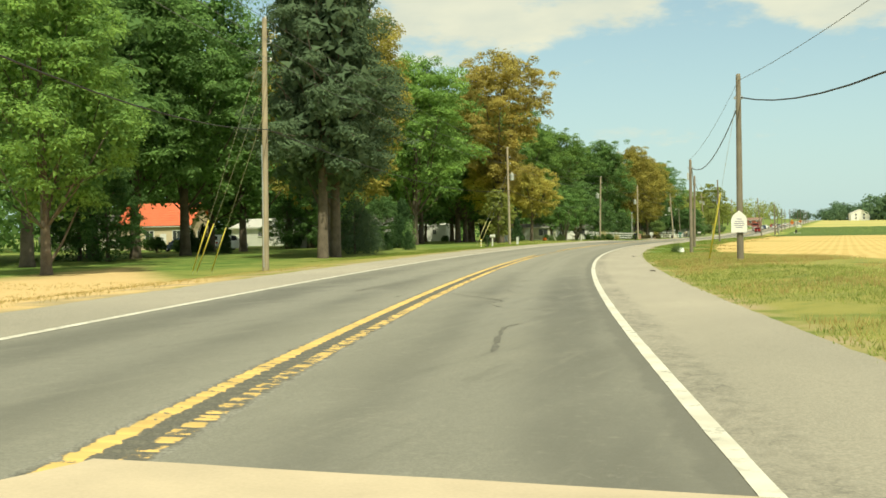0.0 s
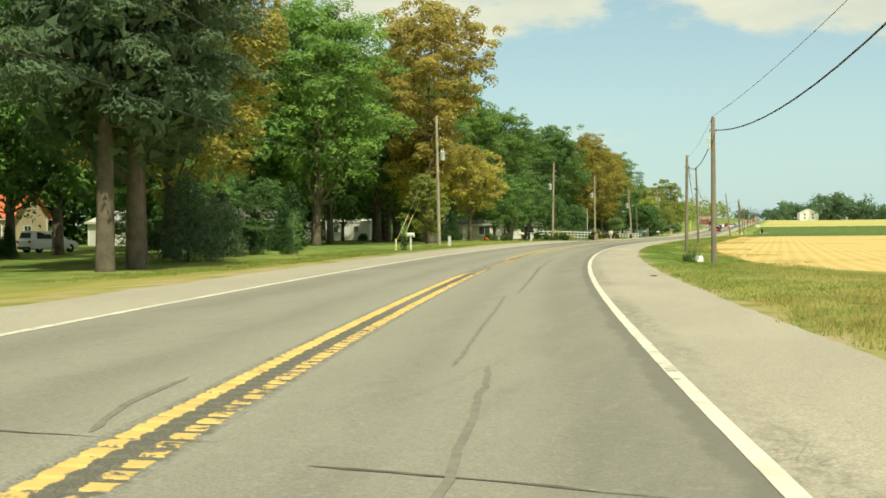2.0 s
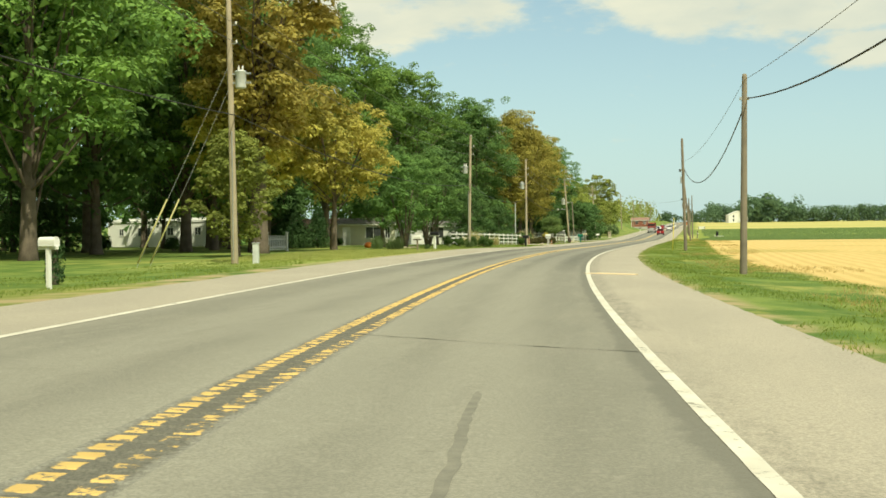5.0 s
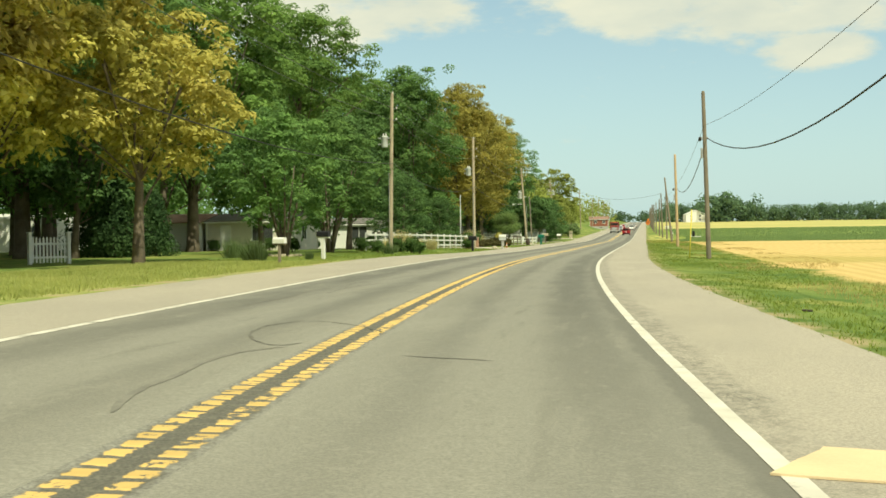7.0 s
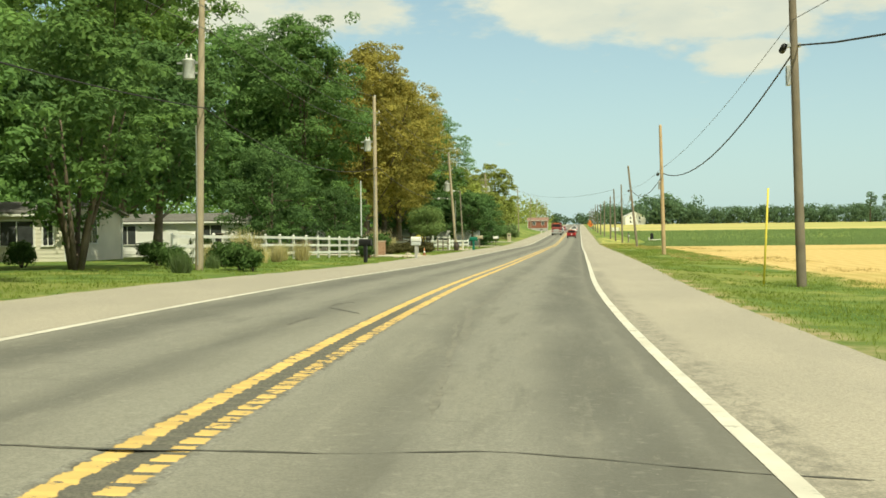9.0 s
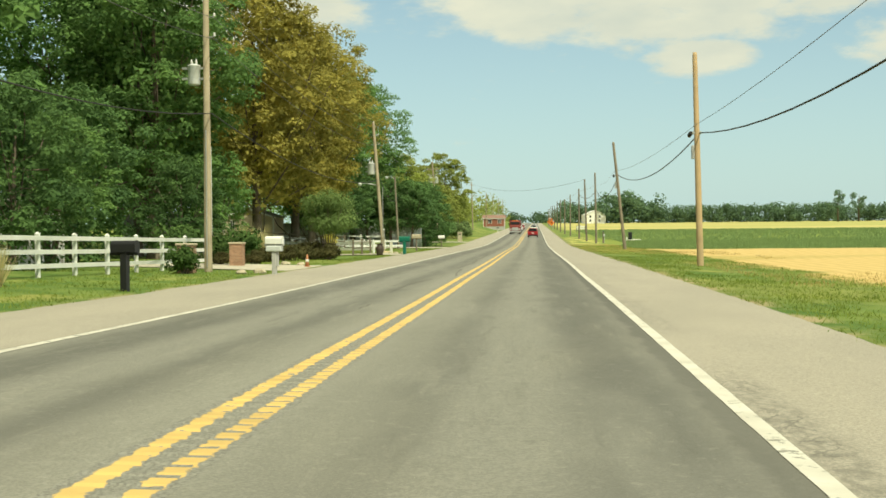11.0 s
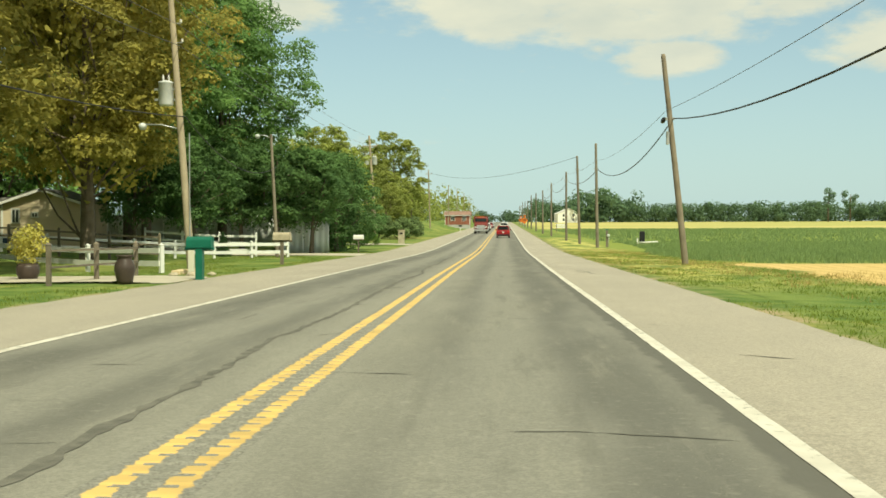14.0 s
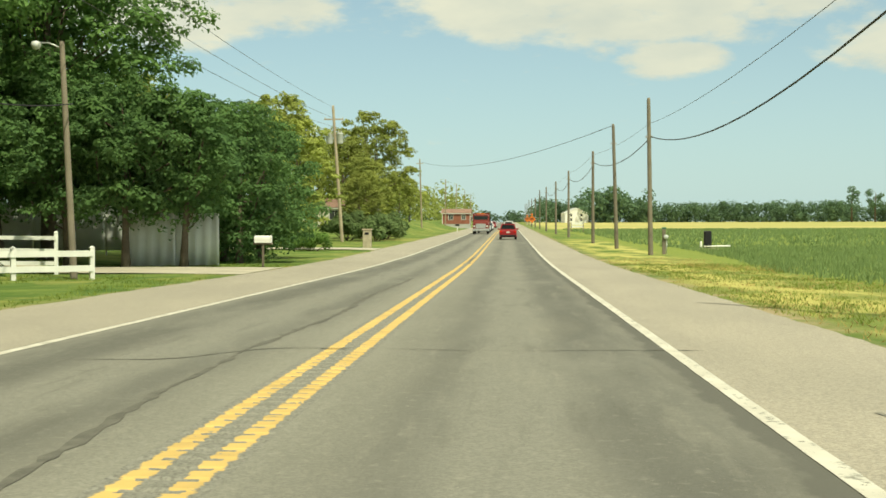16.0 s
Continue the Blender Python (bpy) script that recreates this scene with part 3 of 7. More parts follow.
def rod(name, mat, points, radii, sides=8):
    bm = bmesh.new()
    if isinstance(radii, (int, float)):
        radii = [radii] * len(points)
    tube(bm, points, radii, sides)
    return finish(bm, name, mat, 0, sides > 5)


def turned(name, mat, profile, sides=16):
    """A body turned round the z axis from (radius, height) pairs."""
    verts, faces = [], []
    for r, z in profile:
        verts += [(r * math.cos(2 * math.pi * j / sides), r * math.sin(2 * math.pi * j / sides), z) for j in range(sides)]
    for i in range(len(profile) - 1):
        for j in range(sides):
            k = (j + 1) % sides
            faces.append((i * sides + j, i * sides + k, (i + 1) * sides + k, (i + 1) * sides + j))
    faces.append(tuple(range(sides))[::-1])
    faces.append(tuple(range((len(profile) - 1) * sides, len(profile) * sides)))
    return mesh_of(name, verts, faces, mat, True)


def strip(name, mat, s_list, u_list, lift_=0.0, jitter=0.0, attrs=True, seed=1, kind="structure", shape=None, edge="both"):
    """A sheet that follows the road's line, with its own s and u kept for the material."""
    rnd = random.Random(seed)
    verts, us, ss = [], [], []
    for s in s_list:
        for i, u in enumerate(u_list):
            if u == "left":
                u = along(EDGE_L, s) + 0.18 * noise.noise((s * 0.3, 0.0, 9.0))
            if jitter and (i == 0 and edge != "right" or i == len(u_list) - 1 and edge != "left"):
                u += rnd.uniform(-jitter, jitter)
            x, y = at(s, u)
            verts.append((x, y, (shape(s, u) if shape else height(s, u)) + lift_))
            us.append(u); ss.append(s)
    n_ = len(u_list)
    faces = [(i * n_ + j, i * n_ + j + 1, (i + 1) * n_ + j + 1, (i + 1) * n_ + j) for i in range(len(s_list) - 1) for j in range(n_ - 1)]
    me = mesh_of(name, verts, faces, mat, True)
    if attrs:
        for key, values in (("u", us), ("s", ss)):
            me.attributes.new(key, "FLOAT", "POINT").data.foreach_set("value", values)
    ob = new(name, me)
    return tagged(ob, kind=kind) if kind else ob


def steps(*runs):
    """Numbers from runs of (start, end, step), each start once."""
    out = []
    for a_, b_, d in runs:
        out += list(np.arange(a_, b_, d))
    return [float(v) for v in out] + [float(runs[-1][1])]


# ---- ground and road ----
S_FAR = steps((-120, -20, 10), (-20, 345, 1.5), (345, 500, 5), (500, 1200, 25), (1200, 4200, 150))
U_FAR = steps((-900, -200, 70), (-200, -60, 14), (-60, -16, 4), (-16, -5.4, 0.6)) + [-4.0, 0.0, 3.0, 5.9] + steps((6.2, 18, 0.6), (18, 60, 4), (60, 200, 14), (200, 760, 70))


def sheet_height(s, u):
    sunk = 0.09 if along(EDGE_L, s) + 0.35 < u < 6.1 else 0.0
    rough_ = 0.05 * noise.noise((u * 0.35, s * 0.35, 0.0)) if (u > 7.2 or u < -8.5) else 0.0
    return height(s, u) - sunk + rough_


tagged(strip("ground", M_GROUND, S_FAR, U_FAR, shape=sheet_height), "grass verges, straw-coloured stubble field and mown yards", "ground")
S_ROAD = steps((-40, -8, 4), (-8, 335, 0.6), (335, 520, 4), (520, 1500, 30))
tagged(strip("road", M_ASPHALT, S_ROAD, [0.34, 0.9, 1.4, 2.0, 2.6, 3.2, 3.8, 4.2, 4.8, 5.6, 6.1, EDGE_R], 0.012, 0.03, seed=2, edge="right"), "worn grey asphalt lane with pale wide shoulder", "road")
tagged(strip("road", M_ASPHALT, S_ROAD, ["left", -5.6, -4.8, -4.4, -4.1, -3.4, -2.6, -1.8, -0.9, -0.34], 0.012, 0.03, seed=3, edge="left"), "worn grey asphalt lane with pale wide shoulder", "road")


def centre_line():
    """The double yellow line with its milled rumble strip."""
    pitch, deep = 0.305, 0.016
    verts, us, ss, wears, grooves = [], [], [], [], []
    cols = [-0.34, -0.30, -0.09, 0.09, 0.30, 0.34]
    rows_ = []
    s = -8.0
    while s < 335:
        rows_ += [(s, 0), (s + 0.165, 0), (s + 0.20, 1), (s + 0.27, 1)]
        s += pitch
    rows_ += [(335 + 3 * i, 0) for i in range(1, 350)]
    for s, g in rows_:
        curve_wear = 0.50 * (1 - smooth(150, 215, s)) + 0.18 + 0.55 * smooth(68, 80, s) * (1 - smooth(98, 108, s))
        wear = min(1.0 + 0.9 * smooth(75.6, 76.2, s) * (1 - smooth(78.2, 79.0, s)), curve_wear + 0.9 * smooth(75.6, 76.2, s) * (1 - smooth(78.2, 79.0, s)) + 0.55 * (noise.noise((0.0, s * 0.06, 3.0)) * 0.9))
        for u in cols:
            x, y = at(s, u)
            low_ = deep if g and abs(u) < 0.29 else (deep * 0.6 if g and abs(u) < 0.32 else 0.0)
            if u < 0.05 and 70.5 < s < 92:
                low_ = 0.25 * low_ + 0.010 * max(0.0, noise.noise((u * 3, s * 1.3, 4.0)))
            verts.append((x, y, height(s, u) + 0.012 - low_))
            us.append(u); ss.append(s); wears.append(max(0.0, wear) + (0.9 * smooth(71, 73, s) * (1 - smooth(88, 91, s)) if u < 0 else 0.0)); grooves.append(float(g))
    n_ = len(cols)
    faces = [(i * n_ + j, i * n_ + j + 1, (i + 1) * n_ + j + 1, (i + 1) * n_ + j) for i in range(len(rows_) - 1) for j in range(n_ - 1)]
    me = mesh_of("centre_line", verts, faces, M_CENTRE)
    for key, values in (("u", us), ("s", ss), ("wear", wears), ("groove", grooves)):
        me.attributes.new(key, "FLOAT", "POINT").data.foreach_set("value", values)
    tagged(new("centre_line", me), "worn double yellow line over a milled rumble strip", "road marking", kind="structure")


centre_line()
S_LINE = steps((-8, 335, 0.5), (335, 520, 4), (520, 1400, 30))
tagged(strip("edge_line", M_EDGE, S_LINE, [3.755, 3.905], 0.017, 0.004, seed=5), "white painted edge line, worn in places", "road marking")
tagged(strip("edge_line", M_EDGE, S_LINE, [-4.02, -3.87], 0.017, 0.004, seed=6), "thin white painted edge line", "road marking")


def crack(points, width=0.05, mat=M_TAR, seed=0, name="sealed_crack", wander=0.02, vary=(0.1, 1.15), label="dark tar-sealed crack wandering across the asphalt"):
    """A tar line over the asphalt through (x, y) places, wandering between them."""
    rnd = random.Random(seed)
    fine_ = []
    for (x0, y0), (x1, y1) in zip(points, points[1:]):
        n_ = max(2, int(math.hypot(x1 - x0, y1 - y0) / 0.22))
        for i in range(n_):
            t = i / n_
            if wander > 0.05:
                t += 0.0 if i == 0 else rnd.uniform(-0.3, 0.3) / n_
            fine_.append((x0 + (x1 - x0) * t + rnd.gauss(0, wander * 0.5), y0 + (y1 - y0) * t + rnd.gauss(0, wander)))
    fine_.append(points[-1])
    ends = fine_[0], fine_[-1]
    for _ in range(4):
        fine_ = [ends[0]] + [tuple((a_ + 2 * b_ + c_) / 4 for a_, b_, c_ in zip(*three)) for three in zip(fine_, fine_[1:], fine_[2:])] + [ends[1]]
    low = [(min(0.06, 8 * wander) * noise.noise((x * 0.8, y * 0.8, seed)), 0.10 * noise.noise((x * 0.9, y * 0.9, seed + 7.0))) for x, y in fine_]
    fine_ = [(x + dx + rnd.gauss(0, 0.008), y + dy + rnd.gauss(0, 0.012)) for (x, y), (dx, dy) in zip(fine_, low)]
    verts, faces = [], []
    for i, (x, y) in enumerate(fine_):
        (xa, ya), (xb, yb) = fine_[max(0, i - 1)], fine_[min(len(fine_) - 1, i + 1)]
        d = math.hypot(xb - xa, yb - ya) or 1
        w = width * rnd.uniform(*vary) * (0.3 if i in (0, len(fine_) - 1) else 1)
        nx, ny = -(yb - ya) / d * w / 2, (xb - xa) / d * w / 2
        for k in (1, -1):
            px, py = x + k * nx, y + k * ny
            verts.append((px, py, ground(px, py) + 0.0165))
        if i:
            faces.append((2 * i - 2, 2 * i - 1, 2 * i + 1, 2 * i))
    tagged(new(name, mesh_of(name, verts, faces, mat)), label, "road crack", "cracks in the road", "structure")


crack(((-32.9, 275.6), (-30.2, 275.6), (-28.5, 275.3), (-26.6, 275.3)), 0.045, seed=0)
crack(((-30.4, 166.7), (-28.3, 166.7), (-26.2, 167.2), (-24.1, 166.7)), 0.06, seed=1)
crack(((-33.0, 293.6), (-31.1, 293.4), (-30.3, 294.9), (-27.7, 294.6), (-25.1, 294.7)), 0.05, seed=2)
crack(((-25.6, 136.6), (-24.4, 136.4)), 0.045, seed=10)
crack(((-32.6, 199.5), (-29.8, 199.2), (-26.0, 199.0)), 0.045, seed=11)
crack(((-30.9, 226.0), (-30.4, 228.0), (-30.2, 231.3)), 0.08, seed=12)
crack(((-32.0, 234.8), (-29.6, 234.3), (-29.2, 234.3)), 0.05, seed=13)
crack(((-16.3, 42.4), (-15.1, 41.8), (-13.5, 41.8), (-12.8, 41.9), (-12.0, 42.0)), 0.05, seed=14)
crack(((-11.2, 41.5), (-10.2, 41.5), (-9.0, 41.4)), 0.06, seed=15)
crack(((-19.5, 80.6), (-19.1, 80.6)), 0.04, seed=19)
crack(((-30.2, 152.0), (-30.3, 153.3), (-30.4, 154.4), (-31.3, 156.0)), 0.05, seed=20)
crack(((-29.0, 149.8), (-27.8, 150.1), (-26.4, 149.9)), 0.05, seed=21)
crack(((-32.3, 170.6), (-31.9, 170.6), (-31.0, 166.1)), 0.04, seed=22)
crack(((-30.2, 182.7), (-30.4, 181.8), (-30.3, 180.8), (-29.8, 180.0), (-29.4, 179.4)), 0.06, seed=23)
crack(((-30.0, 176.6), (-30.1, 177.5), (-30.0, 178.2)), 0.05, seed=24)
crack(((-27.0, 183.3), (-26.3, 183.0)), 0.05, seed=25)
crack(((-28.8, 179.7), (-28.1, 179.6)), 0.04, seed=26)
crack(((-30.7, 192.6), (-29.8, 192.1)), 0.05, seed=27)
crack(((-30.4, 222.2), (-30.5, 225.7), (-30.4, 228.6)), 0.06, seed=28)
crack(((-31.5, 237.7), (-31.1, 240.5)), 0.05, seed=30)
crack(((-27.2, 253.3), (-27.0, 253.4), (-25.7, 253.0)), 0.07, seed=33)
crack(((-31.6, 257.4), (-30.9, 257.4)), 0.05, seed=34)
crack(((-28.9, 256.8), (-28.1, 256.6)), 0.04, seed=35)
crack(((-27.2, 264.2), (-26.5, 264.0)), 0.05, seed=36)
crack(((-24.6, 258.6), (-24.1, 258.1)), 0.05, seed=37)
crack(((-23.3, 298.9), (-22.9, 298.1)), 0.04, seed=38)
crack(((-22.8, 103.5), (-20.4, 102.9), (-18.6, 102.6)), 0.05, seed=39)
crack(((-30.2, 243.5), (-30.1, 249.5), (-30.0, 251.5), (-30.1, 257.0)), 0.12, M_SEAM, 61, wander=0.045, vary=(0.2, 1.7))
crack(((-30.1, 257.0), (-30.3, 261.0), (-30.17, 261.7), (-30.2, 262.8), (-30.2, 263.9), (-30.14, 264.8), (-30.15, 266.4), (-30.17, 268.1), (-30.2, 270.8), (-30.27, 274.5)), 0.08, M_SEAM, 62, wander=0.03, vary=(0.3, 2.0))
crack(((-30.2, 263.85), (-30.04, 264.0)), 0.10, M_SEAM, 81, wander=0.01)
crack(((-30.17, 268.1), (-29.95, 268.3), (-29.74, 268.4)), 0.07, M_SEAM, 82, wander=0.01)
crack(((-30.27, 274.5), (-30.05, 275.4), (-29.87, 276.1)), 0.07, M_SEAM, 83, wander=0.01)
crack(((-31.5, 263.8), (-31.5, 265.4)), 0.045, M_SEAM, 84, wander=0.02)
crack(((-29.85, 260.8), (-29.7, 261.45), (-29.24, 261.5), (-29.0, 261.6)), 0.035, M_SEAM, 85, wander=0.02)
crack(((-25.2, 263.0), (-24.85, 262.9), (-24.77, 262.6)), 0.045, M_SEAM, 86, wander=0.015)
crack(((-30.27, 274.5), (-30.3, 279.9), (-30.1, 286.2)), 0.13, M_SEAM, 63, wander=0.045, vary=(0.2, 1.7))
crack(((-30.1, 286.2), (-30.4, 290.9), (-30.5, 295.0)), 0.08, M_SEAM, 64, wander=0.045, vary=(0.2, 1.7))
crack(((-30.5, 295.0), (-30.3, 300.6), (-30.5, 308.0), (-30.4, 318.0)), 0.10, M_SEAM, 65, wander=0.045, vary=(0.2, 1.7))
crack(((-32.0, 252.7), (-30.2, 252.7)), 0.05, seed=66)
crack(((-28.8, 244.4), (-27.9, 244.5), (-27.3, 244.3)), 0.045, seed=67)
crack(((-28.7, 282.3), (-27.8, 282.35), (-27.0, 282.5), (-26.3, 282.5), (-25.7, 282.2)), 0.05, M_SEAM, 68)
crack(((-24.57, 289.8), (-24.25, 288.5), (-24.27, 287.2), (-24.16, 285.9)), 0.16, M_SKID, 87, wander=0.03, vary=(0.1, 1.6))
crack(((-24.74, 288.3), (-24.4, 287.2)), 0.14, M_SKID, 88, wander=0.03, vary=(0.2, 1.5))
crack(((-4.7, 17.8), (-4.8, 17.0), (-4.6, 16.0), (-4.2, 14.5), (-3.9, 13.2)), 0.09, M_SEAM, 69, wander=0.012)
crack(((-6.52, 22.02), (-6.16, 21.41), (-5.83, 21.18), (-5.40, 20.96), (-4.94, 21.01), (-4.50, 21.10), (-4.06, 21.12)), 0.040, seed=70)
crack(((-6.52, 22.02), (-6.72, 22.67), (-6.61, 22.87), (-6.52, 23.07), (-6.66, 23.53), (-6.93, 23.80), (-7.06, 23.78)), 0.050, M_SEAM, 71)
crack(((-26.42, 139.53), (-27.18, 140.73), (-27.98, 141.18), (-28.28, 139.74), (-27.84, 138.10), (-27.41, 137.34), (-27.05, 137.06), (-26.99, 137.65)), 0.055, M_SEAM, 72)
crack(((-27.7, 178.3), (-27.3, 173.6), (-26.9, 168.5)), 0.08, M_SKID, 75, wander=0.03)

crack(((-29.6, 233.5), (-29.8, 236.7), (-29.9, 241.0), (-30.1, 242.6)), 0.09, M_SEAM, 76)
crack(((-28.9, 237.3), (-27.2, 236.1), (-25.5, 235.7), (-23.6, 235.3)), 0.055, seed=77)


def streak(points, width, seed):
    crack(points, width, M_SKID, seed, "dark_streak", 0.003, (0.8, 1.1), "dark worn streak running along the lane")


streak(((-15.0, 37.7), (-14.4, 38.7), (-14.2, 39.4), (-14.7, 40.2)), 0.06, 54)
streak(((-27.3, 175.0), (-27.4, 176.3), (-27.6, 179.0), (-27.8, 181.2), (-27.6, 185.0), (-27.8, 195.0)), 0.13, 55)
streak(((-26.75, 131.90), (-27.06, 132.87), (-27.17, 133.84), (-27.37, 135.31), (-27.37, 136.48), (-27.05, 137.06)), 0.08, 56)

streak(((-11.42, 46.93), (-10.91, 44.38), (-10.58, 42.72), (-10.37, 41.64), (-10.1, 40.0)), 0.065, 17)
streak(((-14.23, 59.88), (-13.33, 55.08), (-12.61, 51.23), (-12.09, 48.48), (-11.76, 46.77)), 0.055, 51)
streak(((-17.31, 79.05), (-15.25, 67.15), (-14.23, 61.20)), 0.07, 52)
streak(((-20.16, 98.47), (-19.02, 90.00), (-18.23, 84.77), (-17.88, 82.45), (-17.55, 80.27), (-17.33, 79.02)), 0.085, 50)
streak(((-17.36, 79.02), (-17.22, 77.95), (-17.02, 76.99)), 0.07, 57)
streak(((-17.29, 78.91), (-17.14, 78.17), (-17.05, 77.46), (-16.93, 76.6)), 0.06, 58)
streak(((-10.61, 25.30), (-10.81, 26.48), (-11.13, 28.34), (-11.56, 30.92), (-11.70, 32.70)), 0.05, 53)
streak(((-10.72, 25.30), (-10.93, 26.48), (-11.26, 28.34), (-11.66, 30.7)), 0.04, 59)
streak(((-8.59, 25.81), (-8.02, 24.92), (-7.51, 24.43), (-7.07, 24.10), (-6.74, 23.70), (-6.62, 23.35)), 0.07, 60)
streak(((-8.02, 30.22), (-8.19, 29.47), (-7.95, 28.22), (-7.37, 26.98)), 0.07, 89)
streak(((-12.9, 42.0), (-13.3, 42.9), (-13.7, 44.8)), 0.07, 90)
crack(((-8.78, 26.24), (-8.15, 26.37), (-7.34, 26.56), (-6.36, 26.76), (-5.42, 26.82)), 0.045, seed=91)
crack(((-8.93, 23.13), (-9.08, 23.87), (-9.24, 24.84)), 0.04, seed=92)
crack(((-22.77, 82.33), (-22.12, 82.44), (-20.90, 82.50), (-20.25, 82.80)), 0.045, seed=93)
crack(((-19.50, 82.84), (-18.01, 83.04), (-16.80, 83.30), (-15.69, 83.24)), 0.04, seed=94)
crack(((-19.54, 76.92), (-19.67, 77.67), (-19.74, 78.36), (-19.85, 79.19)), 0.07, M_SEAM, 95)
crack(((-25.54, 146.12), (-24.81, 146.18), (-23.49, 146.14), (-22.67, 146.12)), 0.045, seed=97)
crack(((-24.81, 144.31), (-24.02, 144.42), (-23.44, 144.11)), 0.06, M_SEAM, 98)
crack(((-29.99, 143.66), (-29.98, 145.48), (-30.06, 147.64)), 0.06, M_SEAM, 99)
crack(((-29.74, 148.66), (-29.90, 150.86), (-30.01, 154.12)), 0.04, seed=100)
crack(((-27.98, 219.18), (-27.23, 218.71), (-26.32, 218.45), (-25.49, 218.36), (-24.62, 218.18)), 0.05, M_SEAM, 101)
crack(((-30.22, 215.73), (-30.31, 216.19), (-30.19, 216.61), (-30.27, 217.46)), 0.06, M_SEAM, 102)


def patch(name, corners, mat, label, category, lift_=0.018, n_=8, ragged=0.05, seed=0):
    """A thin four-cornered layer laid on the ground."""
    rnd = random.Random(seed)
    a_, b_, c_, d_ = [Vector((*p, 0)) for p in corners]
    verts, faces = [], []
    for i in range(n_ + 1):
        for j in range(n_ + 1):
            p = (a_.lerp(b_, i / n_)).lerp(d_.lerp(c_, i / n_), j / n_)
            if i in (0, n_) or j in (0, n_):
                p += Vector((rnd.uniform(-ragged, ragged), rnd.uniform(-ragged, ragged), 0))
            rise = min(1.0, 0.12 + 5.0 * j / n_) if category == "driveway" else 1.0
            verts.append((p.x, p.y, ground(p.x, p.y) + lift_ * rise))
    for i in range(n_):
        for j in range(n_):
            k = i * (n_ + 1) + j
            faces.append((k, k + 1, k + n_ + 2, k + n_ + 1))
    ob = new(name, mesh_of(name, verts, faces, mat))
    ob.modifiers.new("thick", "SOLIDIFY").thickness = 0.015
    return tagged(ob, label, category, kind="structure")


patch("pavement_patch", ((-4.4, 4.6), (-4.2, 5.95), (0.1, 6.5), (0.2, 5.2)), M_PATCH, "pale concrete strip across the lane", "road patch", 0.028, 8, 0.015)
patch("pavement_patch", ((-22.2, 130.8), (-21.75, 131.8), (-20.3, 131.6), (-20.4, 130.6)), M_SAND, "pale sand-coloured patch on the shoulder", "road patch", 0.03, 8, 0.012)
patch("driveway", ((-36.85, 241.0), (-36.85, 249.0), (-66, 256), (-66, 250)), M_DRIVE, "pale crushed stone driveway", "driveway", 0.035, 26, 0.12, 1)
patch("driveway", ((-36.85, 278.5), (-36.85, 283.5), (-46, 285), (-46, 280.5)), M_DRIVE, "pale crushed stone driveway", "driveway", 0.05, 26, 0.12, 2)
patch("driveway", ((-36.85, 322.0), (-36.85, 330.0), (-58, 327.5), (-58, 323.5)), M_DRIVE, "pale crushed stone driveway", "driveway", 0.05, 26, 0.12, 3)
patch("driveway", ((-36.85, 364.0), (-36.85, 369.0), (-50, 370), (-50, 366)), M_DRIVE, "pale crushed stone driveway", "driveway", 0.06, 26, 0.12, 5)

# ---- trees ----


def leaves(rs, centres, radii, count, size, flat_=0.5, droop=0.0, long_=1.5, squash=None, capped=0.0):
    """Corners of count small three-cornered leaves strewn over balls."""
    centres, radii = np.asarray(centres, float), np.asarray(radii, float)
    pick = rs.choice(len(centres), count, p=radii ** 2 / (radii ** 2).sum())
    d = rs.normal(size=(count, 3)); d /= np.linalg.norm(d, axis=1)[:, None]
    top = rs.random(count) < capped
    d[top, 2] = np.abs(d[top, 2])
    far_ = radii[pick] * (0.55 + 0.55 * rs.random(count) ** 0.7)
    p = centres[pick] + d * far_[:, None] * np.array([1.0, 1.0, squash or 1 - 0.25 * flat_])
    nrm = d * 1.3 + rs.normal(size=(count, 3)) * 0.36 + np.array([0, 0, flat_ * 1.2])
    nrm /= np.linalg.norm(nrm, axis=1)[:, None]
    t = np.cross(nrm, rs.normal(size=(count, 3))) + np.array([0, 0, -droop])
    t -= nrm * (t * nrm).sum(1)[:, None]
    t /= np.linalg.norm(t, axis=1)[:, None]
    b_ = np.cross(nrm, t)
    half = (size * (0.6 + 0.8 * rs.random(count)))[:, None] / 2
    w = half / long_
    fold = nrm * half * 0.25
    return np.stack([p + t * half * 1.1, p - t * half * 0.7 + b_ * w + fold, p - t * half * 0.7 - b_ * w + fold], axis=1)


def limbs(rs, trunk_pts, radii, tips, mat, name, thin=0.05):
    """A trunk with limbs that reach towards the tips."""
    bm = bmesh.new()
    tube(bm, trunk_pts, radii, 9)
    top = len(trunk_pts) - 1
    for tip in tips:
        k = max(1, min(top, int(top * (0.30 + 0.6 * rs.random()))))
        a_ = Vector(trunk_pts[k])
        b_ = Vector(tip)
        if b_.z < a_.z - 1:
            k = max(1, k - 2)
            a_ = Vector(trunk_pts[k])
        mid = a_.lerp(b_, 0.5) + Vector((rs.normal() * 0.3, rs.normal() * 0.3, -0.08 * (b_ - a_).length))
        r = radii[k] * (0.18 + 0.18 * rs.random())
        tube(bm, [a_, mid, b_], [r, r * 0.6, thin], 5, False)
    return finish(bm, name, mat, 0, True)


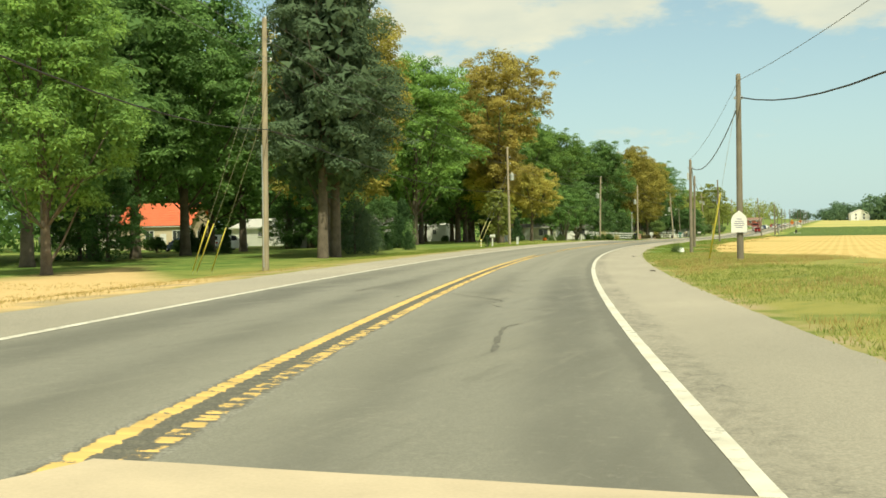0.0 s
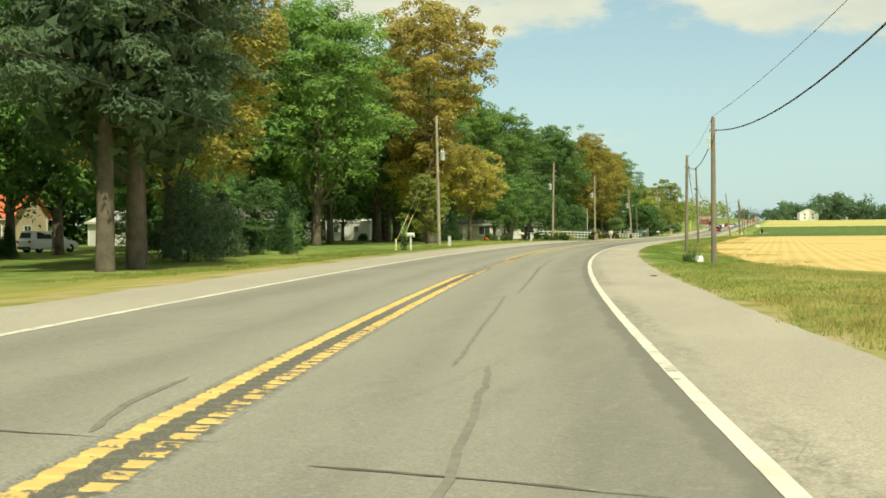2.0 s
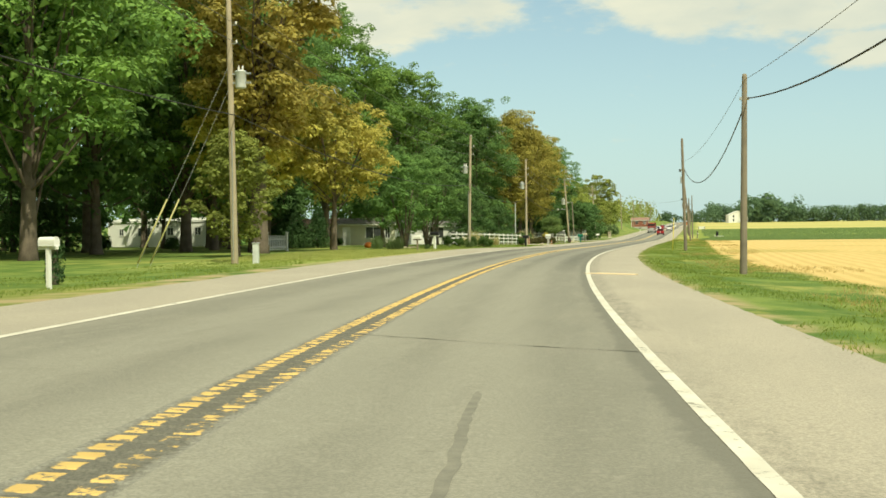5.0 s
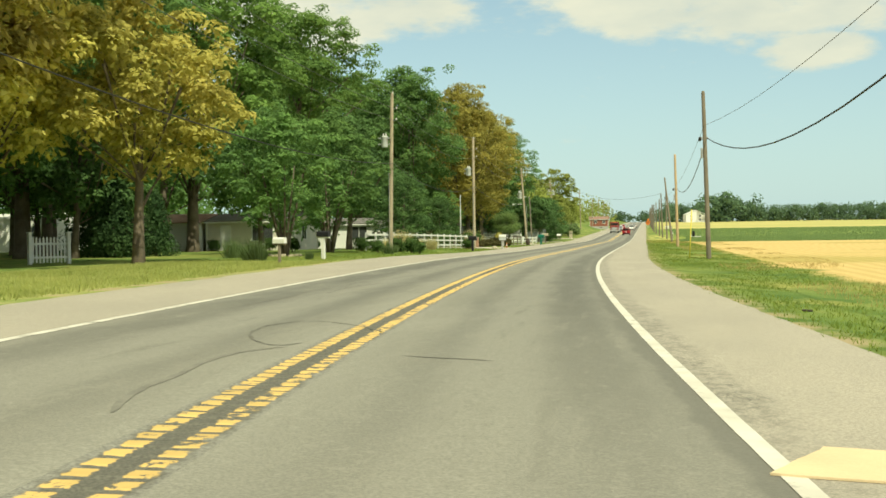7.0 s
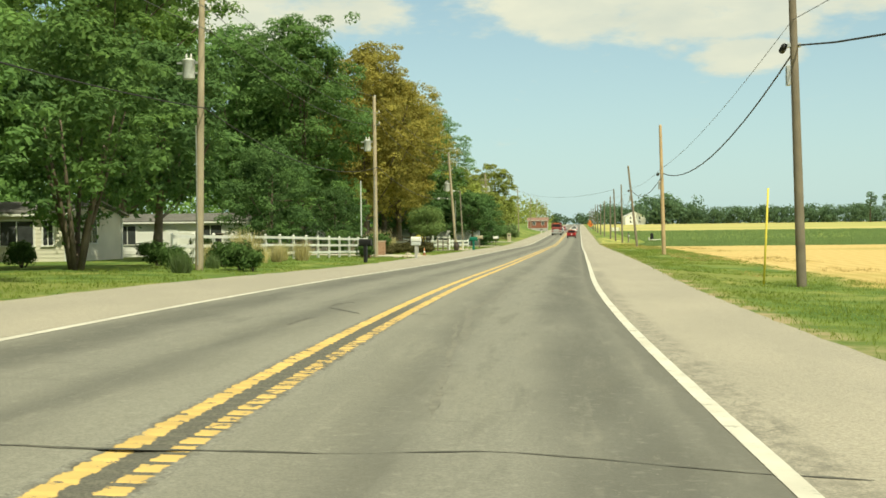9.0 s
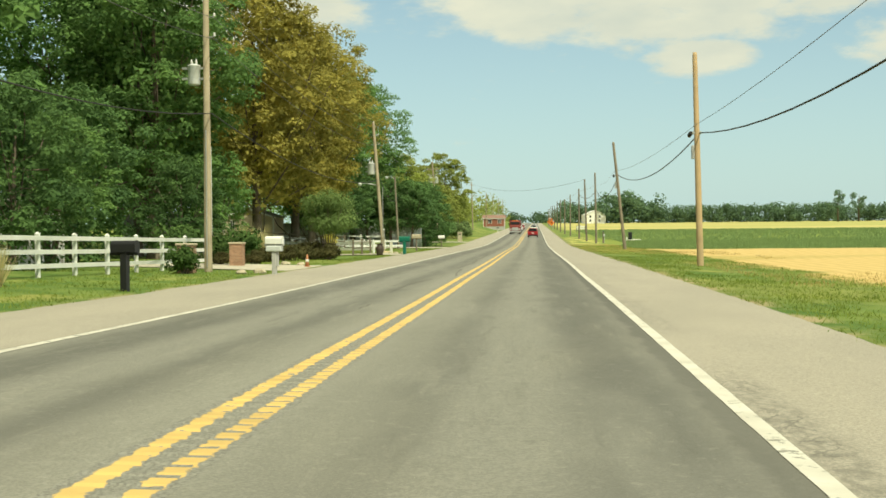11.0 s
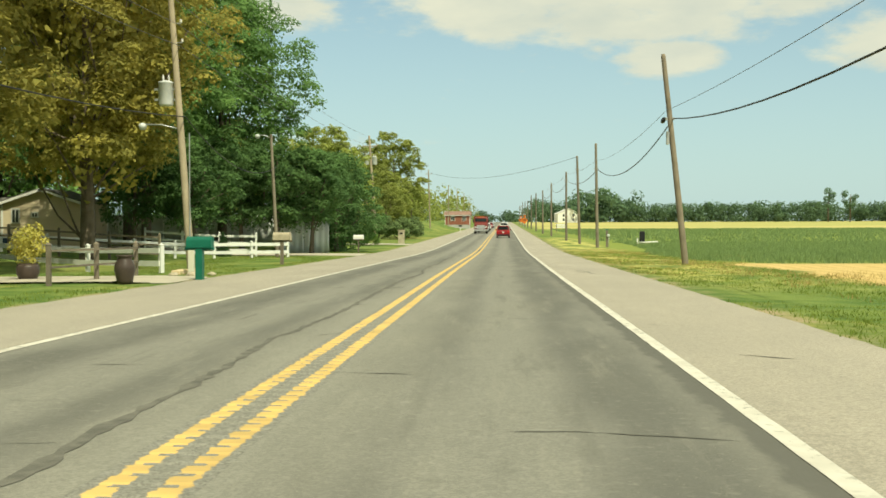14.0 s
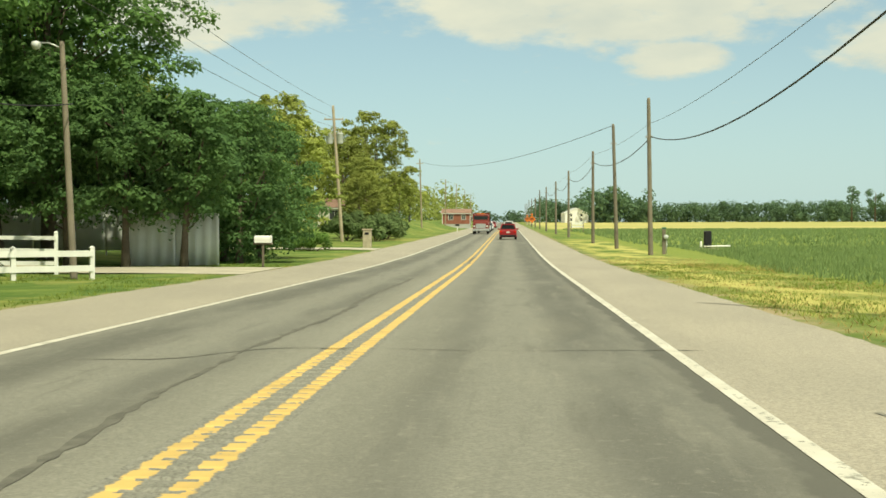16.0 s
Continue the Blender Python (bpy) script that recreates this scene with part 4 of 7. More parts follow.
def girth(h, shape):
    """How wide a crown is, from 0 to 1, at the height h of its foliage (0 to 1)."""
    if shape == "dome":
        return min(1.0, 0.42 + 0.75 * h) if h < 0.72 else math.sqrt(max(0.0, 1 - ((h - 0.72) / 0.30) ** 2))
    if shape == "column":
        return min(1.0, 0.70 + 0.9 * h) if h < 0.45 else math.sqrt(max(0.0, 1 - ((h - 0.45) / 0.57) ** 2)) * 0.96 + 0.04
    return min(1.0, 0.62 + 1.1 * h) if h < 0.36 else math.sqrt(max(0.0, 1 - ((h - 0.36) / 0.66) ** 2))


def broad_tree(seed, tall, wide, bare, count, size, boughs=46, sprays=6, shape="oval", lump=0.22, fill=0.75):
    """Meshes of a broad-leaved tree: wood and crown. Each bough carries a few flattened sprays of leaves,
    and larger leaves close the inside of the crown."""
    rs = np.random.RandomState(seed)
    span = tall - bare
    tips, cs, rr, ins, inr = [], [], [], [], []
    for i in range(boughs):
        h = ((i + 0.5) / boughs) ** 0.85
        a_ = i * 2.39996 + rs.normal() * 0.25
        g = girth(h, shape) * wide / 2
        g *= 1.0 + lump * 1.6 * noise.noise(Vector((math.cos(a_) * 1.3 + seed, math.sin(a_) * 1.3, h * 3.0)))
        size_ = wide * rs.uniform(0.085, 0.135)
        deep = 1.0 if h > 0.86 else rs.uniform(0.80, 1.05)
        r0 = max(0.0, g * deep - size_ * 0.9)
        z0 = bare + span * h * (1 - 0.5 * size_ / span) + rs.normal() * 0.02 * span
        tip = Vector((math.cos(a_) * r0, math.sin(a_) * r0, z0))
        tips.append(tip)
        out = Vector((math.cos(a_), math.sin(a_), 0.25 + 0.9 * max(0.0, h - 0.6)))
        for j in range(sprays):
            off = Vector(rs.normal(size=3)) * size_ * 0.62
            off.z *= 0.75
            off += out * size_ * 0.25
            cs.append(tip + off); rr.append(size_ * rs.uniform(0.42, 0.75))
        ins.append(tip * 0.80 + Vector((0, 0, z0 * 0.20))); inr.append(size_ * 1.2)
        ins.append(Vector((tip.x * 0.45, tip.y * 0.45, z0 - 0.03 * span))); inr.append(size_ * 1.35)
    base = 0.0165 * tall + 0.04
    bend = rs.normal(size=2) * 0.25
    trunk = [(0, 0, -0.4), (0, 0, 0.5)] + [(bend[0] * i / 6, bend[1] * i / 6, 0.5 + (tall * 0.8 - 0.5) * i / 6) for i in range(1, 7)]
    radii = [base * 1.5, base * 1.1] + [base * (1 - 0.14 * i) for i in range(1, 7)]
    wood = (trunk, radii, [tuple(t * 0.92) for t in tips[::2]])
    skin = leaves(rs, cs, rr, count, size, 0.75, 0.25, 1.35, 0.72, 0.72)
    big = wide * 0.030
    inside = leaves(rs, ins, inr, int(fill * 95 * boughs), big, 0.3, 0.0, 1.2)
    return wood, np.concatenate([skin, inside]), rs


def stems_of(rs, tall, spread_, count, mat):
    """Several slender stems that fan out from one root."""
    bm = bmesh.new()
    for i in range(count):
        a_ = i * 6.283 / count + rs.normal() * 0.3
        r = spread_ * rs.uniform(0.7, 1.1)
        c, d = math.cos(a_), math.sin(a_)
        tube(bm, [(0.10 * c, 0.10 * d, -0.3), (0.25 * r * c, 0.25 * r * d, tall * 0.14), (0.6 * r * c, 0.6 * r * d, tall * 0.36), (r * c, r * d, tall * 0.62)], [0.11, 0.085, 0.06, 0.025], 7)
    return finish(bm, "trunk", mat, 0, True)


def make_tree(name, label, wood, crown, rs, leaf, bark=None, group="roadside trees"):
    t = thing(name, Matrix(), label, "tree", group)
    part("trunk", limbs(rs, *wood, bark or M_BARK, "trunk"), t)
    part("crown", big_mesh("crown", crown, 3, leaf), t)
    return t


def place_tree(t, x, y, scale_, turn, first=[set()]):
    m = on(x, y, turn) @ Matrix.Diagonal((scale_, scale_, scale_, 1))
    if t.name not in first[0]:
        first[0].add(t.name)
        t.matrix_basis = m
        return t
    keep = t.scale.copy()
    t.scale = (1, 1, 1)
    c = copy_thing(t, m)
    t.scale = keep
    return c


BIG = 22.0
GREEN_A = make_tree("maple_tree", "tall green maple with a full leafy crown in the roadside yard", *broad_tree(11, BIG, 14.5, 5.4, 46000, 0.27, 58, 7), M_LEAF)
GREEN_B = make_tree("oak_tree", "tall dark green oak with a dense spreading crown", *broad_tree(12, BIG, 14.0, 5.6, 44000, 0.27, 56, 7), M_LEAF_B)
GREEN_C = make_tree("elm_tree", "tall green elm with a high full crown", *broad_tree(13, BIG, 12.5, 5.0, 42000, 0.26, 54, 7, "column"), M_LEAF)
GOLD_A = make_tree("golden_tree", "tall tree with golden brown leaves and a rounded top", *broad_tree(14, BIG, 11.5, 6.8, 40000, 0.25, 46, 7, "dome", 0.16), M_GOLD)
GOLD_B = make_tree("golden_tree", "tall tree with golden brown leaves and low hanging boughs", *broad_tree(15, BIG, 14.0, 5.0, 44000, 0.25, 54, 7, "oval", 0.3), M_GOLD_B)
BACK = make_tree("woodland_tree", "tall dark green tree in the woods behind the yards", *broad_tree(22, BIG, 15.0, 4.6, 9000, 0.58, 40, 5), M_LEAF_B)
SMALL = 8.0
YOUNG = make_tree("yard_tree", "small round green yard tree with low branches", *broad_tree(16, SMALL, 6.4, 1.7, 13000, 0.18, 34, 6), M_LEAF_C)
[c for c in YOUNG.children if c.name.startswith("trunk")][0].data = stems_of(np.random.RandomState(160), SMALL, 1.7, 7, M_BARK)
YOUNG_B = make_tree("yard_tree", "small dark green yard tree with a dense crown", *broad_tree(17, SMALL, 7.2, 0.5, 13000, 0.19, 36, 6), M_LEAF_D)
CANOPY = make_tree("yard_tree", "small dark green tree with a bare stem and a wide canopy", *broad_tree(20, SMALL, 6.6, 2.4, 12000, 0.19, 34, 6), M_LEAF_D)
PALE = make_tree("yellow_tree", "small tree with pale yellow green leaves", *broad_tree(18, SMALL, 6.6, 3.1, 13000, 0.18, 34, 6, "oval", 0.35), M_PALE)
OLIVE = make_tree("roadside_tree", "mid-sized olive green tree", *broad_tree(19, SMALL, 5.8, 1.2, 9500, 0.22, 30, 6), M_OLIVE)


def pine_tree(seed, tall, leaf, label, bare=0.26):
    """A tall pine: drooping boughs in tiers, each with tufts of needles along its outer half."""
    rs = np.random.RandomState(seed)
    cs, rr, ins, inr, tips = [], [], [], [], []
    for i in range(64):
        k = i / 63
        z = tall * (bare + (1.0 - bare) * k)
        reach = (4.9 * (1 - k) ** 0.55 * min(1.0, 0.55 + 2.2 * k) + 0.7) * rs.uniform(0.72, 1.12)
        a_ = i * 2.4 + rs.normal() * 0.3
        tip = Vector((math.cos(a_) * reach, math.sin(a_) * reach, z - 0.14 * reach))
        tips.append(tuple(tip))
        for q in (0.45, 0.68, 0.90, 1.0):
            p = Vector((tip.x * q, tip.y * q, z - 0.14 * reach * q + rs.normal() * 0.15))
            cs.append(p + Vector((rs.normal() * 0.4, rs.normal() * 0.4, 0.1))); rr.append(rs.uniform(0.65, 1.15))
        ins.append(Vector((tip.x * 0.45, tip.y * 0.45, z - 0.3))); inr.append(1.5)
    trunk = [(0, 0, -0.4)] + [(0.04 * i, 0, tall * i / 8 + 0.2) for i in range(9)]
    radii = [0.5] + [0.40 * (1 - 0.115 * i) for i in range(9)]
    crown = leaves(rs, cs, rr, 42000, 0.30, 0.5, 0.5, 2.6, 0.55, 0.6)
    dark = leaves(rs, ins, inr, 2600, 0.75, 0.3, 0.3, 1.6)
    return make_tree("pine_tree", label, (trunk, radii, tips[::2]), np.concatenate([crown, dark]), rs, leaf)


PINE = pine_tree(21, 23.0, M_PINE, "tall dark pine with a bare lower trunk on the lawn")


def cone_bush(seed, tall, wide, count, size, leaf, label, name="cedar_bush", taper=0.8):
    """A dense evergreen that tapers to its top, with a short stem."""
    rs = np.random.RandomState(seed)
    cs, rr = [], []
    for i in range(26):
        k = i / 25
        z = tall * (0.08 + 0.86 * k)
        reach = wide / 2 * (1 - k) ** taper * rs.uniform(0.4, 0.9)
        a_ = i * 2.4
        cs.append((math.cos(a_) * reach, math.sin(a_) * reach, z)); rr.append(wide * (0.12 + 0.14 * (1 - k)) * rs.uniform(0.8, 1.3))
    t = thing(name, Matrix(), label, "bush", "yard evergreens")
    part("stem", rod("stem", M_BARK, [(0, 0, -0.3), (0, 0, tall * 0.3), (0.03, 0, tall * 0.8)], [0.10, 0.08, 0.03], 6), t)
    part("foliage", big_mesh("foliage", leaves(rs, cs, rr, count, size, 0.1, -0.5, 2.2), 3, leaf), t)
    return t


CEDAR = cone_bush(31, 4.0, 2.6, 7000, 0.17, M_CEDAR, "dark green cedar bush standing on the lawn")
JUNIPER = cone_bush(35, 4.6, 3.6, 5200, 0.20, M_PINE, "broad dark juniper bush with loose feathery boughs", "juniper_bush", 0.35)


def round_bush(seed, tall, wide, count, size, leaf, label, name="shrub", upright=0.0, stems=5):
    """A low shrub on several stems."""
    rs = np.random.RandomState(seed)
    cs, rr, bm = [], [], bmesh.new()
    for i in range(16):
        a_, r = i * 2.4, wide / 2 * math.sqrt(rs.random()) * 0.7
        z = tall * (0.30 + 0.45 * rs.random()) * (1 - 0.3 * (2 * r / wide) ** 2)
        cs.append((math.cos(a_) * r, math.sin(a_) * r, z)); rr.append(min(tall, wide) * rs.uniform(0.18, 0.28))
    for i in range(stems):
        a_ = i * 6.28 / stems
        tube(bm, [(0.05 * math.cos(a_), 0.05 * math.sin(a_), -0.2), cs[i]], [0.035 * tall ** 0.5, 0.012], 5)
    t = thing(name, Matrix(), label, "shrub", "shrubs by the road")
    part("stem", finish(bm, "stem", M_BARK), t)
    part("foliage", big_mesh("foliage", leaves(rs, cs, rr, count, size, 0.3, upright, 1.8), 3, leaf), t)
    return t


BUSH = round_bush(41, 1.3, 1.7, 1900, 0.14, M_SHRUB, "dense green shrub by the yard")
RUSTY = round_bush(42, 0.9, 1.3, 1300, 0.12, M_RUST, "low rusty red shrub in a planted bed", "bedding_shrub")
HEDGE = round_bush(44, 1.5, 3.4, 3000, 0.17, M_LEAF, "bright green viny shrub", "vine_bush")
GREYBUSH = round_bush(45, 2.4, 4.4, 4200, 0.26, M_WILLOW, "grey green arching shrub on the bank", "arching_shrub", -1.0)


def blades(rs, places, tall, width, lean=0.35, per=5, spread_=0.10):
    """Corner triples of grass blades in tufts at (x, y, z) places."""
    p = np.repeat(np.asarray(places, float), per, axis=0)
    n_ = len(p)
    a_ = rs.random(n_) * 6.283
    p[:, :2] += rs.normal(size=(n_, 2)) * spread_
    side = np.stack([np.cos(a_), np.sin(a_), np.zeros(n_)], 1) * width * (0.6 + 0.8 * rs.random(n_))[:, None]
    h = tall * (0.5 + 0.8 * rs.random(n_))
    tip = np.stack([rs.normal(size=n_) * lean * h, rs.normal(size=n_) * lean * h, h], 1)
    return np.stack([p - side, p + side, p + tip], axis=1)


def grass_clump(name, seed, tall, wide, count, leaf, label):
    rs = np.random.RandomState(seed)
    r, a_ = wide * 0.25 * np.sqrt(rs.random(count)), rs.random(count) * 6.283
    places = np.stack([r * np.cos(a_), r * np.sin(a_), np.full(count, -0.05)], 1)
    t = blades(rs, places, tall, 0.018, 0.0, 4, 0.04)
    out = places.repeat(4, 0); out[:, 2] = 0
    t[:, 2, :2] += (t[:, 2, :2]) * 0.9 + rs.normal(size=(len(t), 2)) * 0.16 * tall
    ob = new(name, big_mesh(name, t, 3, leaf))
    return tagged(ob, label, "ornamental grass", "grass clumps")


def lay(ob, spots, first_scale=1.0):
    """The thing at its first spot, copies at the others: (x, y, scale, turn)."""
    for x, y, k, turn in spots:
        place_tree(ob, x, y, k * first_scale, turn)


# big trees of the left-hand row: x, y, height
def row(ob, tall, *spots):
    for i, (x, y, h) in enumerate(spots):
        place_tree(ob, x, y, h / tall, 47.0 * i + 13 * len(spots))


row(GREEN_A, BIG, (-39.3, 51.8, 15.5), (-53.3, 146, 24))
row(GREEN_B, BIG, (-62, 150, 24), (-61, 130.5, 22), (-55, 84, 23), (-55.7, 92.9, 25), (-48.8, 335, 20), (-58.2, 187, 25))
row(GREEN_C, BIG, (-55.5, 171, 22.5), (-52.5, 224, 21), (-58, 285, 20), (-56, 345, 14))
row(GOLD_A, BIG, (-46.2, 162.0, 26.2))
row(GREEN_B, BIG, (-60, 276, 22))
row(GOLD_B, BIG, (-44.5, 100.5, 23), (-48.5, 285, 21.6), (-47.5, 302, 19.6), (-51.0, 312, 20.5))
row(YOUNG, SMALL, (-42.8, 187.7, 8.0), (-43.6, 200.2, 9.0), (-52, 118, 8), (-48.5, 272, 7), (-47.5, 243, 6.5))
row(YOUNG_B, SMALL, (-40.4, 337.5, 7.6), (-42.0, 341, 8.0), (-41, 345, 7.6), (-45.5, 346, 7.5), (-46, 257, 5.5), (-52.0, 257, 9.2), (-46, 236, 7.0))
row(CANOPY, SMALL, (-46.0, 215.0, 10.5), (-50.6, 319.0, 7.0), (-47.4, 321.5, 7.2), (-47.2, 197.0, 9.0), (-61.5, 203, 10.5), (-66.5, 204, 11), (-71, 200, 11), (-55, 187, 10), (-41.2, 330.6, 7.6), (-43.6, 330.2, 8.0), (-46.4, 331.0, 8.2), (-50.5, 333.5, 8.0))
row(PALE, SMALL, (-44.0, 171.0, 11.0), (-48.5, 166.5, 12.5))
row(OLIVE, SMALL, (-43.0, 150, 6.8), (-47, 452, 15.5), (-51, 446, 13), (-50, 398, 14.0), (-46, 384, 10.5), (-55, 408, 14.5), (-43.5, 410, 7.0), (-44, 425, 7.5), (-46, 437, 9.0), (-45, 470, 8.0), (-48, 490, 8.5), (-47, 515, 8.0), (-52, 460, 12), (-57, 372, 13))
row(GREEN_B, BIG, (-57.5, 181, 20))
row(GREEN_C, BIG, (-57.2, 210.5, 25), (-60.5, 201, 24))
row(BACK, BIG, (-60, 68, 25), (-62, 88, 26), (-68, 76, 26), (-72, 158, 24), (-50, 64, 23), (-66, 135, 23), (-62, 300, 20), (-88, 175, 21), (-60, 362, 15), (-62.9, 110.2, 20), (-64, 256, 24), (-66, 262, 22), (-78, 210, 20), (-72, 330, 19), (-99, 147, 21), (-98, 92, 20), (-72, 82, 26), (-60.4, 112.4, 22), (-97.5, 158, 22), (-106, 172, 24), (-91, 170, 23), (-116, 160, 22), (-104, 192, 24), (-92, 188, 22), (-64, 172, 24), (-72, 240, 24), (-60, 385, 14), (-61.5, 196, 20), (-66, 200, 21), (-58.5, 163, 21), (-67, 207, 22), (-64, 330, 19), (-70, 318, 20), (-78, 290, 21), (-70, 350, 17))
row(GREEN_B, BIG, (-52.5, 272, 22.0), (-51.5, 324.5, 19), (-55.5, 333, 19))
row(YOUNG_B, SMALL, (-52.5, 76.5, 7.0), (-57.5, 80.0, 7.5), (-73.2, 176.5, 9), (-70.2, 179.8, 8.5), (-78.5, 190.5, 10), (-82.0, 189.0, 10), (-98, 172, 8.5), (-90, 176, 8.5), (-106, 166, 9), (-51.6, 130.6, 6.0), (-55.0, 130.4, 6.6), (-59.0, 129.6, 6.2), (-63.5, 129.0, 6.8))
row(PINE, 23.0, (-36.6, 80.4, 24.5), (-36.9, 83.4, 25.0), (-40.2, 89.5, 22.0))
lay(JUNIPER, ((-39.6, 93.5, 1.05, 0), (-41.8, 102.0, 0.8, 80)))
# the first three cedars are added as dark fill for shade under the crowns
lay(CEDAR, ((-53.2, 188.2, 1.3, 30), (-55.6, 191.5, 1.5, 100), (-51.4, 190.0, 1.0, 60), (-46.0, 121.3, 0.95, 40), (-47.4, 126.0, 1.4, 130), (-45.8, 110.0, 1.1, 10), (-60.5, 60.0, 1.5, 70), (-53.5, 53.5, 1.6, 20), (-42.2, 107.6, 0.42, 0), (-40.4, 108.8, 0.5, 0), (-58, 100, 0.7, 0), (-61, 103, 0.6, 50), (-55, 99, 0.55, 90), (-45.3, 320.5, 0.4, 10)))
lay(BUSH, ((-63, 130, 1.6, 0), (-60, 131, 1.4, 40), (-57, 132.5, 1.7, 90), (-52.5, 130, 1.2, 130), (-66, 178, 1.2, 0), (-60, 178.5, 1.0, 50), (-83, 129.5, 1.3, 0), (-86, 130, 1.4, 30), (-78.6, 129.8, 1.2, 60), (-66.5, 105.5, 1.5, 30), (-64.2, 106.6, 1.2, 75), (-66.5, 110, 1.2, 90), (-56.5, 213.2, 0.8, 0), (-52.0, 213.4, 0.9, 30), (-39.6, 236.0, 0.9, 20), (-43.0, 206.8, 0.9, 0)))
lay(BUSH, ((-41.0, 209.2, 0.95, 60), (-42.0, 249.6, 1.3, 10), (-41.5, 252.4, 1.5, 70), (-44.5, 251, 1.7, 150), (-41.1, 203.6, 0.8, 10), (-38.9, 204.6, 1.0, 50), (-38.3, 204.2, 0.75, 80), (-45, 219, 1.0, 0), (-43.2, 255.5, 1.1, 20), (-47, 203, 0.9, 40), (-56.0, 200, 1.1, 0), (-60, 206, 1.2, 80), (-55.5, 238.6, 0.9, 0)))
lay(RUSTY, ((-41.2, 254.2, 1.0, 0), (-40.8, 256.4, 1.1, 40), (-40.7, 258.8, 1.0, 90), (-40.6, 260.8, 1.15, 130), (-40.2, 262.3, 1.0, 170), (-40.9, 265.4, 1.3, 200), (-39.9, 264.4, 1.2, 40), (-40.4, 250.2, 0.9, 20), (-41.6, 248.6, 0.8, 60), (-39.0, 262.6, 1.15, 15), (-39.9, 263.2, 1.35, 75), (-39.2, 264.6, 1.2, 140)))
lay(HEDGE, ((-41.0, 362.0, 1.0, 0), (-42.5, 365.0, 1.0, 60), (-44.5, 361, 1.1, 130)))
lay(GREYBUSH, ((-40.6, 398, 1.2, 0), (-40.5, 405, 1.35, 50), (-41.0, 413, 1.2, 110), (-41.5, 421, 1.1, 160), (-44, 402, 1.4, 20), (-42.0, 434, 0.9, 200)))

# the round clipped bush on its stem, and a thin sapling
rs_ = np.random.RandomState(51)
ball = thing("globe_bush", on(-39.2, 263.6) @ Matrix.Diagonal((1.12, 1.12, 1.0, 1)), "round grey green bush on short stems in a bed", "bush")
bm_ = bmesh.new()
for i in range(9):
    a_ = i * 0.7
    tube(bm_, [(0.06 * math.cos(a_), 0.06 * math.sin(a_), -0.1), (0.5 * math.cos(a_), 0.5 * math.sin(a_), 1.7), (1.1 * math.cos(a_), 1.1 * math.sin(a_), 3.0)], [0.05, 0.03, 0.01], 5)
part("stem", finish(bm_, "stem", M_BARK), ball)
part("foliage", big_mesh("foliage", leaves(rs_, [(1.05 * math.cos(i * 2.4) * math.sqrt(i / 22), 1.05 * math.sin(i * 2.4) * math.sqrt(i / 22), 2.75 + 0.85 * math.cos(i * 1.9) * (1 - 0.3 * i / 22)) for i in range(22)], [0.62] * 22, 11000, 0.16, 0.1, -1.6, 3.2), 3, M_FEATHER), ball)
sapling = thing("sapling", on(-42.4, 114.6), "bushy green young sapling leafy to the ground on the lawn", "tree")
part("trunk", limbs(rs_, [(0, 0, -0.2), (0, 0, 0.6), (0.03, 0, 1.4), (0.05, 0, 2.2), (0.05, 0.02, 2.8)], [0.04, 0.035, 0.03, 0.02, 0.012], [(0.5, 0.2, 2.2), (-0.5, 0.1, 2.0), (0.2, -0.5, 2.6), (-0.2, 0.4, 2.4), (0.4, -0.3, 1.7)], M_BARK_W, "trunk", 0.01), sapling)
part("crown", big_mesh("crown", leaves(rs_, [(0.3, 0.1, 1.9), (-0.35, 0, 1.6), (0, -0.3, 2.2), (0.05, 0.2, 2.7), (0.4, -0.2, 1.1), (-0.3, 0.2, 0.8), (0.1, 0.0, 0.5)], [0.45] * 7, 900, 0.12), 3, M_LEAF_C), sapling)

PLUME = grass_clump("grass_clump", 61, 1.1, 1.2, 130, M_PLUME, "straw-coloured ornamental grass clump by the fence")
lay(PLUME, ((-41.2, 213.0, 0.8, 0), (-41.6, 214.6, 0.85, 40), (-41.3, 216.6, 0.75, 90), (-41.9, 216.0, 1.35, 120), (-41.1, 218.8, 0.7, 150), (-41.5, 221.2, 0.8, 200), (-40.9, 223.4, 0.9, 20), (-41.4, 256.5, 1.1, 10), (-42.4, 257.6, 1.6, 70), (-41.9, 259.5, 1.2, 120), (-42.8, 254.8, 1.2, 160), (-43.0, 260.5, 1.4, 30), (-42.0, 210.9, 0.8, 60)))
WEED = grass_clump("weed_clump", 63, 1.1, 1.0, 34, M_WILLOW, "tall sparse grey green weeds on the verge")
lay(WEED, ((-13.0, 98.2, 0.8, 0), (-13.4, 98.8, 0.5, 50)))
SPIKE = grass_clump("spiky_plant", 62, 0.8, 1.0, 120, M_WILLOW, "spiky green garden plant at the verge")
lay(SPIKE, ((-43.6, 181.6, 1.2, 30), (-40.6, 176.5, 1.2, 0), (-41.4, 177.6, 1.0, 60), (-40.9, 209.9, 0.9, 0), (-39.3, 199.0, 0.9, 20), (-38.9, 179.2, 0.5, 0), (-40.4, 205.9, 0.7, 40)))

# ---- grass, straw and crop ----


DRIVES = ((240.2, 250.5), (278.0, 284.0), (321.5, 330.0), (363.5, 369.5))   # stretches of verge that the driveways cross


